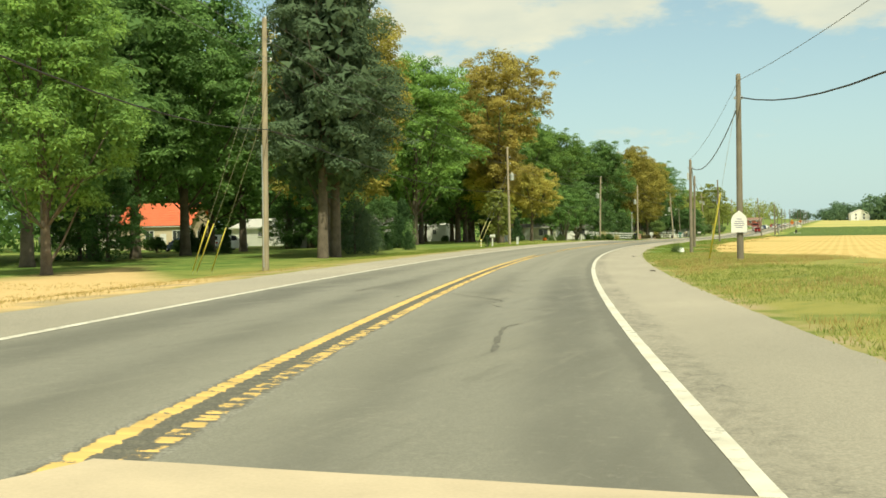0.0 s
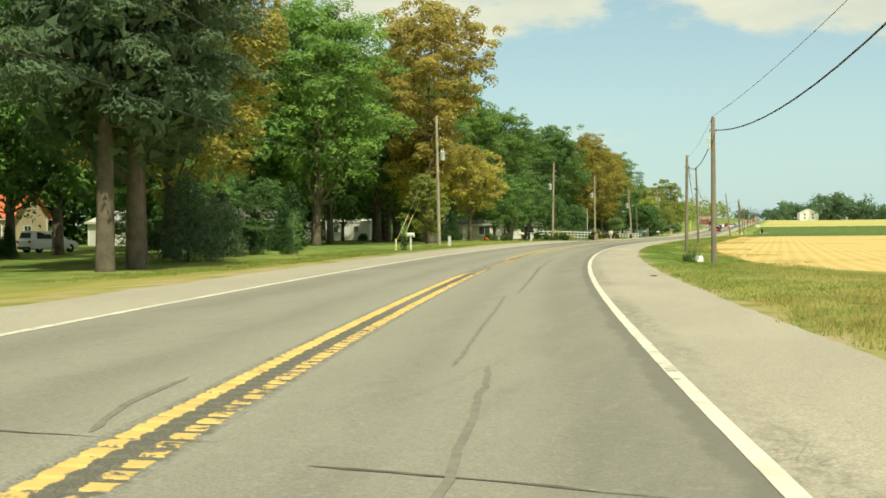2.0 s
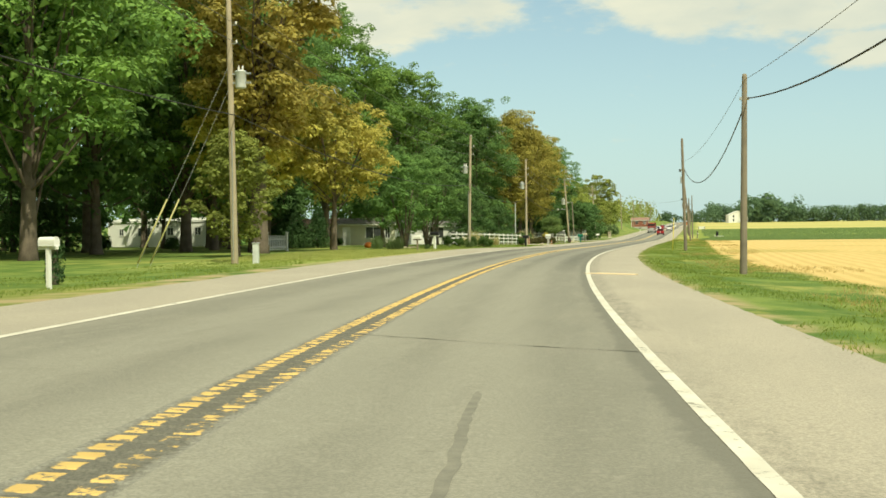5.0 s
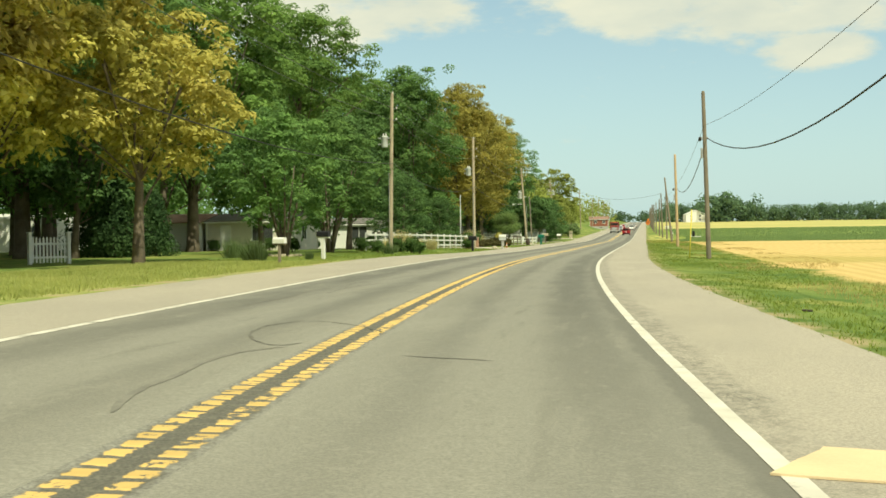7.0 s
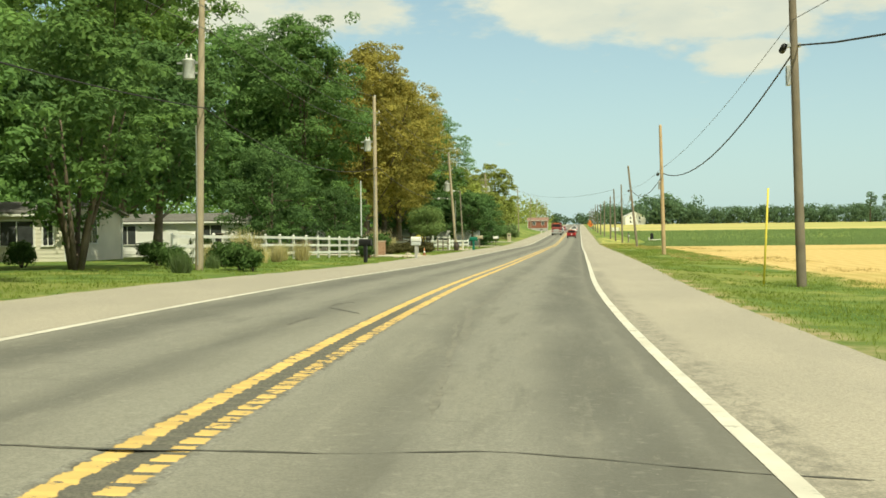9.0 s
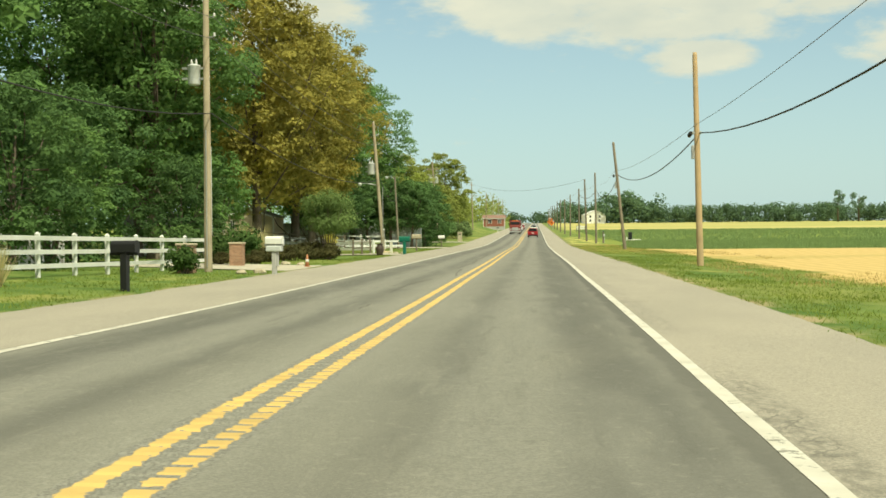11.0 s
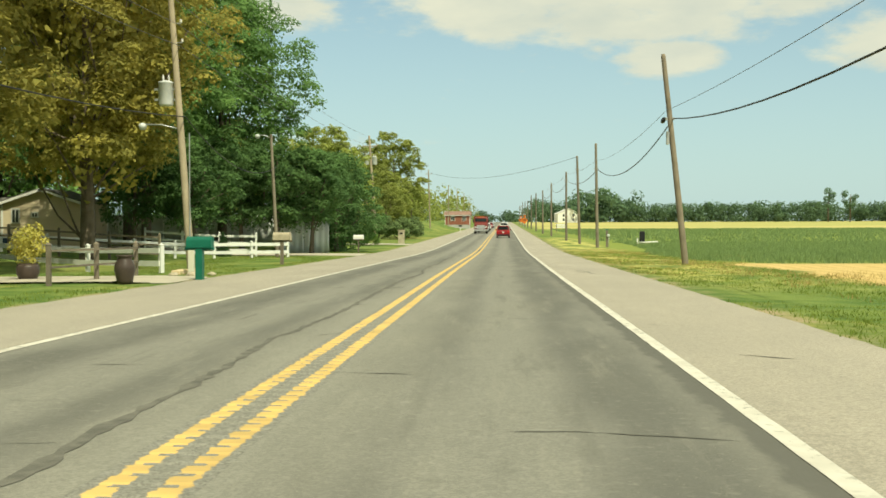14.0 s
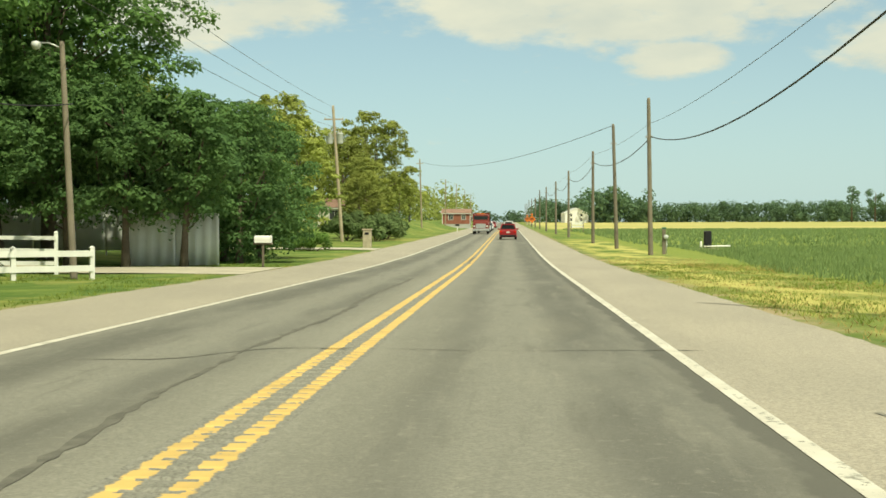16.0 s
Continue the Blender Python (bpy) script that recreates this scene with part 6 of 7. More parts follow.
def loft(name, mat, sections, smooth_=True):
    """A closed body through cross sections; each is a list of the same number of points."""
    n_ = len(sections[0])
    verts = [p for s in sections for p in s]
    faces = [(i * n_ + j, i * n_ + (j + 1) % n_, (i + 1) * n_ + (j + 1) % n_, (i + 1) * n_ + j) for i in range(len(sections) - 1) for j in range(n_)]
    faces += [tuple(range(n_))[::-1], tuple(range((len(sections) - 1) * n_, len(sections) * n_))]
    me = mesh_of(name, verts, faces, mat, False)
    bm = bmesh.new(); bm.from_mesh(me); bmesh.ops.recalc_face_normals(bm, faces=bm.faces); bm.to_mesh(me); bm.free()
    return me


def siding_wall(name, mat, length, tall, board=0.20, gable=0.0, thick=0.16):
    """A wall of lapped boards along x, its face to -y, with a gable on top if wanted."""
    total = tall + gable
    n_ = max(2, round(total / board))

    def half(h):
        return length / 2 * (1.0 if h <= tall or not gable else max(0.01, 1 - (h - tall) / gable))
    rows_ = []
    for i in range(n_):
        rows_ += [(total * i / n_, -0.022), (total * (i + 1) / n_, 0.0)]
    cut = [(z, y) for z, y in rows_]
    verts, faces = [], []
    for z, y in cut:
        verts += [(length / 2 - half(z), y, z), (length / 2 + half(z), y, z), (length / 2 + half(z), thick, z), (length / 2 - half(z), thick, z)]
    for i in range(len(cut) - 1):
        for j in range(4):
            k = (j + 1) % 4
            faces.append((4 * i + j, 4 * i + k, 4 * i + 4 + k, 4 * i + 4 + j))
    faces += [(3, 2, 1, 0), tuple(4 * len(cut) - 4 + j for j in range(4))]
    return mesh_of(name, verts, faces, mat)


def window(parent, m, w, h, frame_mat, panes=2):
    """A framed window set on a wall's face."""
    t = part("window", boxes("window", frame_mat, ((-w / 2 - 0.08, -0.05, 0), (-w / 2, 0.03, h)), ((w / 2, -0.05, 0), (w / 2 + 0.08, 0.03, h)), ((-w / 2 - 0.08, -0.05, h), (w / 2 + 0.08, 0.03, h + 0.09)), ((-0.025, -0.045, 0), (0.025, 0.02, h)), bevel=0.0), parent, m, "white framed window")
    part("sill", boxes("sill", frame_mat, ((-w / 2 - 0.12, -0.09, -0.06), (w / 2 + 0.12, 0.03, 0.0))), t)
    for i in range(panes):
        x0 = -w / 2 + i * w / panes
        part("pane", boxes("pane", M_CURTAIN, ((x0 + 0.015, -0.035, 0.01), (x0 + w / panes - 0.015, -0.025, h - 0.01))), t)


def house(x, y, turn, length, deep, eave, ridge, wall_mat, roof_mat, label, name="house", along_ridge=True, front=(), sides=(), door=None, board=0.2, chimney=False, over=0.35, trim=None):
    """A gabled house. Its corner stands at (x, y); the front runs along its x, deep goes to its y.
    front, sides: windows (place along the wall, sill height, width, height)."""
    trim = trim or M_WHITE
    t = thing(name, on(x, y, turn), label, "house", "houses behind the road")
    part("foundation", boxes("foundation", M_GREY, ((0.05, 0.05, -1.2), (length - 0.05, deep - 0.05, 0.02))), t)
    g = ridge - eave
    gf, gs = (0.0, g) if along_ridge else (g, 0.0)
    walls = []
    for (px, py, tr, ln, gb) in ((0, 0, 0, length, gf), (length, 0, 90, deep, gs), (length, deep, 180, length, gf), (0, deep, 270, deep, gs)):
        walls.append(part("wall", siding_wall("wall", wall_mat, ln, eave, board, gb), t, pose(px, py, 0, 0, 0, tr)))
    run = (deep if along_ridge else length) / 2
    slope = math.hypot(run + over, g * (run + over) / run)
    ang = math.atan2(g, run)
    span = (length if along_ridge else deep) + 2 * over
    n_ = 4
    for k in (0, 1):
        rows_ = max(4, int(slope / 0.45))
        prof = [(0, 0.0)]
        for i in range(rows_):
            prof += [(i * slope / rows_, 0.07), ((i + 1) * slope / rows_, 0.085)]
        prof += [(slope, 0.0)]
        r = part("roof", loft("roof", roof_mat, [[(x_, py, pz) for py, pz in prof] for x_ in (-span / 2, span / 2)]), t)
        mid = Vector((length / 2, deep / 2, ridge + 0.05))
        spin = (0 if along_ridge else 90) + 180 * k
        r.matrix_basis = Matrix.Translation(mid) @ Matrix.Rotation(radians(spin), 4, "Z") @ Matrix.Rotation(-ang, 4, "X")
    m0 = Matrix.Rotation(0, 4, "Z")
    if along_ridge:
        for yy in (-over, deep + over - 0.03):
            part("gutter", boxes("gutter", trim, ((-over, yy, eave - g * over / run - 0.06), (length + over, yy + 0.05, eave - g * over / run + 0.05))), t)
    else:
        for k in (0, 1):
            bm = bmesh.new()
            box(bm, (-over, -over - 0.02, -0.10), (slope - over + 0.12, -over + 0.02, 0.06))
            b = part("bargeboard", finish(bm, "bargeboard", trim), t)
            b.matrix_basis = pose(0 if k == 0 else length, 0, eave) @ (Matrix.Identity(4) if k == 0 else Matrix.Diagonal((-1, 1, 1, 1))) @ Matrix.Rotation(-ang, 4, "Y")
    for px in (0, length):
        for py in (0, deep):
            part("corner_board", boxes("corner_board", trim, ((px - 0.07, py - 0.07, 0), (px + 0.07, py + 0.07, eave))), t)
    for wx, wz, ww, wh in front:
        window(t, pose(wx, -0.01, wz), ww, wh, trim)
    for wx, wz, ww, wh in sides:
        window(t, pose(length + 0.01, wx, wz, 0, 0, 90), ww, wh, trim)
    if door:
        d = part("door", boxes("door", M_WEATHER if wall_mat is M_WHITE else trim, ((door - 0.45, -0.05, 0), (door + 0.45, 0.03, 2.05)), bevel=0.01), t)
        part("door_handle", boxes("door_handle", M_STEEL, ((door + 0.33, -0.1, 0.98), (door + 0.38, -0.05, 1.04))), d)
    if chimney:
        part("chimney", boxes("chimney", M_BRICK, ((length * 0.62, deep * 0.45, eave), (length * 0.62 + 0.7, deep * 0.45 + 0.6, ridge + 0.9)), bevel=0.01), t, None, "red brick chimney")
    return t


# cream walls get the tan siding colour, which takes in the trees' shade
house(-88.9, 132.0, 0, 10.5, 5.4, 3.3, 5.9, M_TAN, M_ROOF_R, "cream sided house with a bright red metal roof, tree shade toned into its walls", front=((2.6, 0.9, 1.0, 1.5), (4.6, 0.9, 1.2, 1.5), (8.6, 0.9, 1.2, 1.5)), door=6.6, sides=((2.2, 0.9, 1.0, 1.4),))
house(-103.5, 135.0, 0, 10.8, 6.0, 3.0, 4.6, M_CREAM, M_ROOF_G, "low cream sided wing beside the red-roofed house", name="house_wing", front=((2.0, 0.9, 1.2, 1.4), (6.6, 0.9, 1.6, 1.4)))
house(-85.6, 156.0, -24, 8.0, 6.5, 2.7, 3.9, M_SIDING, M_ROOF_W, "white sided garage with a pale metal roof behind trees", name="garage", front=((6.6, 1.4, 0.9, 0.6),))
house(-64.5, 133.5, 8, 12.0, 5.0, 2.8, 3.9, M_GREY, M_ROOF_G, "grey weathered cottage half hidden by trees", front=((4.0, 1.1, 1.0, 1.1), (9.0, 1.1, 1.0, 1.1)))
house(-90.0, 224.8, -12, 16.0, 4.6, 3.05, 3.4, M_SIDING, M_ROOF_W, "white flat-topped mobile home behind the tree trunks", name="mobile_home", front=((2.0, 1.4, 0.6, 0.8), (5.5, 1.3, 1.9, 1.0), (9.4, 1.4, 0.8, 0.9), (13.4, 1.4, 0.8, 0.9)), over=0.12, sides=((2.2, 1.2, 0.9, 0.9),))
house(-64.2, 214.0, 0, 6.0, 8.0, 2.25, 2.95, M_SIDING, M_ROOF_B, "white sided house with a faded red-brown shingle roof", front=((3.0, 0.9, 1.3, 1.1),))
house(-57.8, 215.0, 0, 7.2, 7.0, 2.35, 2.95, M_CREAM, M_ROOF_G, "cream sided house with a wide three-part window", front=((4.7, 0.8, 1.7, 1.2), (6.3, 0.8, 0.5, 1.2)), sides=((3.0, 0.9, 1.2, 1.3),), door=1.6)
house(-59.5, 240.0, 0, 10.5, 8.0, 2.45, 3.0, M_SIDING, M_ROOF_G, "white sided house behind the board fence", front=((2.2, 0.9, 1.2, 1.3), (8.2, 0.9, 1.6, 1.3)), sides=((3.5, 0.9, 1.4, 1.3),), door=5.4)
house(-59.8, 287.0, -4, 5.6, 4.0, 2.35, 3.3, M_GREY, M_ROOF_G, "small grey garden shed behind the bushes", name="shed", front=((3.9, 0.7, 0.7, 1.3),))
house(-61.9, 325.5, 0, 5.6, 5.2, 3.05, 3.95, M_TAN, M_ROOF_G, "tan lap-sided house with its gable to the yard", along_ridge=False, front=((0.95, 1.7, 0.45, 0.9), (2.3, 2.1, 0.35, 0.25)))
house(-69.4, 325.9, 0, 7.4, 6.0, 2.75, 3.5, M_TAN, M_ROOF_G, "low tan lap-sided wing beside the gabled house", name="house_wing", front=((2.5, 1.1, 0.9, 1.0),))
house(-62.0, 441.0, 0, 15.5, 8.0, 2.6, 4.2, M_CREAM, M_ROOF_B, "low beige house behind shrubs", front=((4, 1.0, 1.4, 1.2), (11, 1.0, 1.4, 1.2)))
house(-43.0, 560.0, 0, 6.5, 8.0, 2.5, 3.5, M_BRICK, M_ROOF_B, "red brick house with a brown roof on the bank", front=((2, 1.0, 1.0, 1.1), (5, 1.0, 0.9, 1.1)))
house(4.5, 958.0, 10, 13.5, 10.0, 5.4, 8.4, M_SIDING, M_ROOF_W, "white two-storey farmhouse far across the fields", along_ridge=False, front=((3.5, 1.0, 1.2, 1.6), (9.5, 1.0, 1.2, 1.6), (3.5, 3.6, 1.2, 1.5), (9.5, 3.6, 1.2, 1.5)))
house(-75.0, 640.0, 0, 12.0, 9.0, 3.5, 6.5, M_TAN, M_ROOF_G, "tan house among far trees")

# ---- vehicles ----


def wheel(parent, x, y, r, w):
    t = part("wheel", turned("wheel", M_RUBBER, [(r * 0.6, -w / 2), (r * 0.92, -w / 2), (r, -w / 2 + 0.03), (r, w / 2 - 0.03), (r * 0.92, w / 2), (r * 0.6, w / 2)], 18), parent, pose(x, y, r, 0, 90, 0), "black rubber tyre")
    part("rim", turned("rim", M_STEEL, [(0.03, -w / 2 - 0.004), (r * 0.60, -w / 2 + 0.004), (r * 0.60, w / 2 - 0.004), (0.03, w / 2 + 0.004)], 14), t)


def car(m, paint, label, tall=1.66, length=4.55, wide=1.84):
    """A hatchback or small sport utility car, nose to +y, its middle at the pose."""
    t = thing("car", m, label, "car", "cars on the road")
    h, L, w = tall, length / 2, wide / 2

    def ring(y, z0, z1, k, tuck=0.9):
        return [(-w * k, y, z0 + 0.12), (-w * k, y, z0 + (z1 - z0) * 0.55), (-w * k * 0.985, y, z1 - 0.05), (-w * k * tuck, y, z1), (w * k * tuck, y, z1), (w * k * 0.985, y, z1 - 0.05), (w * k, y, z0 + (z1 - z0) * 0.55), (w * k, y, z0 + 0.12), (w * k * 0.9, y, z0), (-w * k * 0.9, y, z0)]
    belt = 0.60 * h
    part("body", loft("body", paint, [ring(-L, 0.42, belt - 0.10, 0.88), ring(-L + 0.06, 0.28, belt - 0.02, 0.95), ring(-L + 0.35, 0.24, belt, 1.0), ring(0.2, 0.22, belt, 1.0), ring(L * 0.45, 0.22, belt - 0.02, 1.0), ring(L - 0.35, 0.24, belt - 0.16, 0.97), ring(L - 0.05, 0.28, belt - 0.30, 0.88), ring(L, 0.38, belt - 0.38, 0.80)]), t)
    part("cabin", loft("cabin", paint, [[(-w * a_, y, z0), (-w * b_, y, z1), (w * b_, y, z1), (w * a_, y, z0)] for y, z0, z1, a_, b_ in ((-L + 0.12, belt - 0.02, belt + 0.02, 0.92, 0.90), (-L + 0.30, belt - 0.02, h - 0.05, 0.95, 0.74), (-L + 0.95, belt - 0.02, h, 0.96, 0.76), (0.1, belt - 0.02, h - 0.02, 0.96, 0.76), (L * 0.22, belt - 0.02, h - 0.14, 0.95, 0.74), (L * 0.55, belt - 0.03, belt + 0.0, 0.92, 0.88))]), t)
    # glass set into rear, front and both flanks
    def quad(name_, pts, mat):
        bm = bmesh.new()
        f = bm.faces.new([bm.verts.new(p) for p in pts])
        bmesh.ops.solidify(bm, geom=[f], thickness=0.012)
        bmesh.ops.recalc_face_normals(bm, faces=bm.faces)
        return part(name_, finish(bm, name_, mat), t)
    yb, yt = -L + 0.12, -L + 0.30
    rear = lambda k: (yb + (yt - yb) * k - 0.018, belt + (h - 0.05 - belt) * k)
    (y0, z0), (y1, z1) = rear(0.18), rear(0.86)
    quad("rear_window", [(-w * 0.80, y0, z0), (w * 0.80, y0, z0), (w * 0.66, y1, z1), (-w * 0.66, y1, z1)], M_GLASS)
    quad("windscreen", [(-w * 0.82, L * 0.50, belt + 0.05), (w * 0.82, L * 0.50, belt + 0.05), (w * 0.68, L * 0.26, h - 0.16), (-w * 0.68, L * 0.26, h - 0.16)], M_GLASS)
    for k in (-1, 1):
        for (ya, yb2) in ((-L + 0.62, -0.42), (-0.34, L * 0.20)):
            quad("side_window", [(k * w * 0.955, ya, belt + 0.05), (k * w * 0.955, yb2 + 0.12, belt + 0.05), (k * w * 0.795, yb2, h - 0.15), (k * w * 0.795, ya + 0.12, h - 0.12)], M_GLASS)
        part("tail_lamp", boxes("tail_lamp", M_LENS, ((k * w * 0.80 - 0.15, -L - 0.02, belt - 0.26), (k * w * 0.80 + 0.13, -L + 0.22, belt - 0.08)), bevel=0.02), t, None, "red tail lamp")
        part("headlamp", boxes("headlamp", M_INSUL, ((k * w * 0.66 - 0.17, L - 0.22, belt - 0.46), (k * w * 0.66 + 0.12, L - 0.02, belt - 0.30)), bevel=0.03), t)
        part("mirror", boxes("mirror", paint, ((k * w * 1.0 - 0.02 if k > 0 else -w - 0.2, L * 0.34, belt + 0.02), (w + 0.2 if k > 0 else -w + 0.02, L * 0.34 + 0.12, belt + 0.17)), bevel=0.03), t)
        for y in (-L + 0.85, L - 0.88):
            wheel(t, k * (w - 0.12), y, 0.35, 0.22)
    part("bumper", boxes("bumper", M_BLACK, ((-w * 0.9, -L - 0.05, 0.30), (w * 0.9, -L + 0.1, 0.50)), bevel=0.03), t)
    part("number_plate", boxes("number_plate", M_PLATE, ((-0.16, -L - 0.03, belt - 0.30), (0.16, -L + 0.02, belt - 0.14))), t)
    part("rear_lip", boxes("rear_lip", paint, ((-w * 0.70, -L + 0.20, h - 0.08), (w * 0.70, -L + 0.46, h - 0.02)), bevel=0.015), t)
    return t


def lane(s, u, facing=0.0):
    x, y = at(s, u)
    return pose(x, y, height(s, u) + 0.012, math.degrees(math.atan(0.0135 if s > 360 else 0)) * (1 if facing == 0 else -1), 0, facing)


car(lane(408, 1.85), M_PAINT_R, "red hatchback on the road ahead")
car(lane(505, 1.9), M_PAINT_W, "white car far ahead in the queue of traffic", 1.75)
car(lane(540, 1.9), M_PAINT_S, "silver car far ahead in the queue of traffic")
car(lane(600, 1.9), M_PAINT_W, "white car far ahead in the queue of traffic")
for s, p in ((468, M_PAINT_W), (480, M_PAINT_S), (498, M_PAINT_B), (516, M_PAINT_W), (560, M_PAINT_R), (590, M_PAINT_S)):
    car(lane(s, -2.0, 180), p, "car waiting in the oncoming lane of the far road", 1.55)
car(on(-66.4, 120.0, -20), M_PAINT_W, "white sport utility car parked in the yard", 1.78, 4.7, 1.9)
car(on(-68.8, 114.0, 70), M_PAINT_B, "dark blue car parked beside the house", 1.5)


def truck(m):
    t = thing("truck", m, "red dump truck waiting in the oncoming lane", "truck")
    part("chassis", boxes("chassis", M_BLACK, ((-0.5, -3.6, 0.55), (0.5, 3.2, 0.85)), bevel=0.02), t)
    part("cab", loft("cab", M_PAINT_TR, [[(-1.15, y, 0.7), (-1.15, y, z - 0.3), (-1.0, y, z), (1.0, y, z), (1.15, y, z - 0.3), (1.15, y, 0.7)] for y, z in ((0.9, 2.75), (1.1, 2.85), (2.3, 2.8), (2.55, 1.9), (3.3, 1.75), (3.5, 1.55))]), t)
    part("tipper", loft("tipper", M_PAINT_TR, [[(-1.22, y, 1.0), (-1.25, y, z), (-1.1, y, z + 0.04), (1.1, y, z + 0.04), (1.25, y, z), (1.22, y, 1.0)] for y, z in ((-3.8, 2.4), (-3.7, 2.5), (0.5, 2.6), (0.7, 3.0))]), t, None, "red steel tipping body")
    part("windscreen", boxes("windscreen", M_GLASS, ((-0.98, 2.36, 1.95), (0.98, 2.50, 2.62)), bevel=0.02), t)
    part("grille", boxes("grille", M_STEEL, ((-0.7, 3.44, 0.85), (0.7, 3.54, 1.5)), bevel=0.02), t)
    part("bumper", boxes("bumper", M_STEEL, ((-1.2, 3.5, 0.45), (1.2, 3.75, 0.78)), bevel=0.03), t)
    part("light_bar", boxes("light_bar", M_ORANGE, ((-0.6, 1.4, 2.86), (0.6, 1.65, 2.98)), bevel=0.02), t)
    for k in (-1, 1):
        part("headlamp", boxes("headlamp", M_INSUL, ((k * 0.92 - 0.14, 3.42, 1.0), (k * 0.92 + 0.14, 3.53, 1.25)), bevel=0.02), t)
        part("mirror", boxes("mirror", M_BLACK, ((k * 1.32 - 0.08, 2.3, 1.9), (k * 1.32 + 0.08, 2.38, 2.5)), bevel=0.02), t)
        for y in (2.6, -1.6, -2.8):
            wheel(t, k * 1.0, y, 0.5, 0.3)
    return t


truck(lane(455, -2.1, 180))

# ---- mailboxes ----


def mailbox(x, y, turn, box_mat, post_mat, label, tall=1.05, thick=0.05, round_=True, k=1.0):
    """A letter box on its post, door towards -y of its pose."""
    t = thing("mailbox", on(x, y, turn), label, "mailbox", "mailboxes at the verge")
    part("post", boxes("post", post_mat, ((-thick, -thick, -0.3), (thick, thick, tall)), bevel=0.006), t)
    part("arm", boxes("arm", post_mat, ((-0.04, -0.30 * k, tall - 0.08), (0.04, 0.30 * k, tall)), bevel=0.006), t)
    w, h, L = 0.09 * k, 0.13 * k, 0.25 * k
    prof = [(-w, 0), (-w, h)] + [(-w * math.cos(a_), h + w * math.sin(a_)) for a_ in np.linspace(0.3, 2.84, 7)] + [(w, h), (w, 0)]
    b = part("box", loft("box", box_mat, [[(px * 1.0, yy, tall + pz) for px, pz in prof] for yy in (-L, L)]), t)
    part("door", loft("door", box_mat, [[(px * 1.06, yy, tall - 0.004 + pz * 1.04) for px, pz in prof] for yy in (-L - 0.02, -L + 0.015)]), b)
    part("flag", boxes("flag", M_LENS, ((w + 0.005, -0.02, tall + h * 0.5), (w + 0.017, 0.20, tall + h * 0.5 + 0.03)), ((w + 0.005, 0.13, tall + h * 0.5 - 0.05), (w + 0.017, 0.20, tall + h * 0.5))), b)
    return t


mailbox(-33.4, 114.1, 75, M_WHITE, M_WHITE, "white mailbox on a white wooden post", 1.0, 0.05, k=1.0)
mailbox(-37.6, 170.3, 70, M_WHITE, M_WEATHER, "white mailbox on a grey wooden post", 0.85, 0.05, k=1.1)
mailbox(-38.6, 180.6, 75, M_BLACK, M_WHITE, "dark mailbox on a thick white post", 1.1, 0.08, k=1.3)
mailbox(-37.4, 223.6, 80, M_BLACK, M_BLACK, "black mailbox on a black moulded post", 1.0, 0.09, k=1.35)
mailbox(-36.6, 281.2, 85, M_GREEN, M_GREEN, "dark green moulded mailbox and post", 1.0, 0.11, k=1.55)
mailbox(-37.6, 300.0, 85, M_STONE, M_WEATHER, "pale tan mailbox on a weathered wooden post", 1.15, 0.07, k=1.6)
mailbox(-37.8, 330.6, 85, M_WHITE, M_WEATHER, "white mailbox on a thin wooden post", 1.05, 0.045, k=1.4)
mailbox(-36.0, 480.0, 85, M_BLACK, M_WHITE, "small far mailbox on a white post", 1.05, 0.05, k=1.3)

t = mailbox(-36.4, 236.5, 80, M_WHITE, M_GREY, "white mailbox over a grey newspaper tube on a grey wooden post", 1.12, 0.075, k=1.25)
part("newspaper_tube", boxes("newspaper_tube", M_GREYBOX, ((-0.13, -0.30, 0.84), (0.13, 0.30, 1.05)), bevel=0.03), t, None, "grey plastic newspaper tube")
part("brace", boxes("brace", M_GREY, ((-0.05, -0.16, 0.30), (0.05, -0.07, 0.84)), bevel=0.01), t)

# ---- small things by the road ----


def brick_pillar(x, y):
    """A square pillar of coursed bricks under a pale cap."""
    t = thing("gate_pillar", on(x, y, 4) @ Matrix.Diagonal((0.66, 0.66, 0.82, 1)), "tan-red brick gate pillar with a pale cap", "pillar", "pillars at the driveway")
    part("core", boxes("core", M_PATCH, ((-0.41, -0.41, -0.3), (0.41, 0.41, 1.22))), t)
    me = boxes("brick", M_REDSTONE, ((-0.105, -0.05, -0.036), (0.105, 0.05, 0.036)), bevel=0.008)
    for i in range(15):
        for side in range(4):
            for j in range(4):
                a_ = side * 90
                off = -0.375 + 0.22 * j + (0.09 if i % 2 else 0.0)
                part("brick", me, t, pose(0, 0, 0, 0, 0, a_) @ pose(min(off, 0.345), -0.40, 0.045 + 0.082 * i))
    part("cap", boxes("cap", M_PATCH, ((-0.52, -0.52, 1.24), (0.52, 0.52, 1.34)), bevel=0.02), t, None, "pale concrete cap")


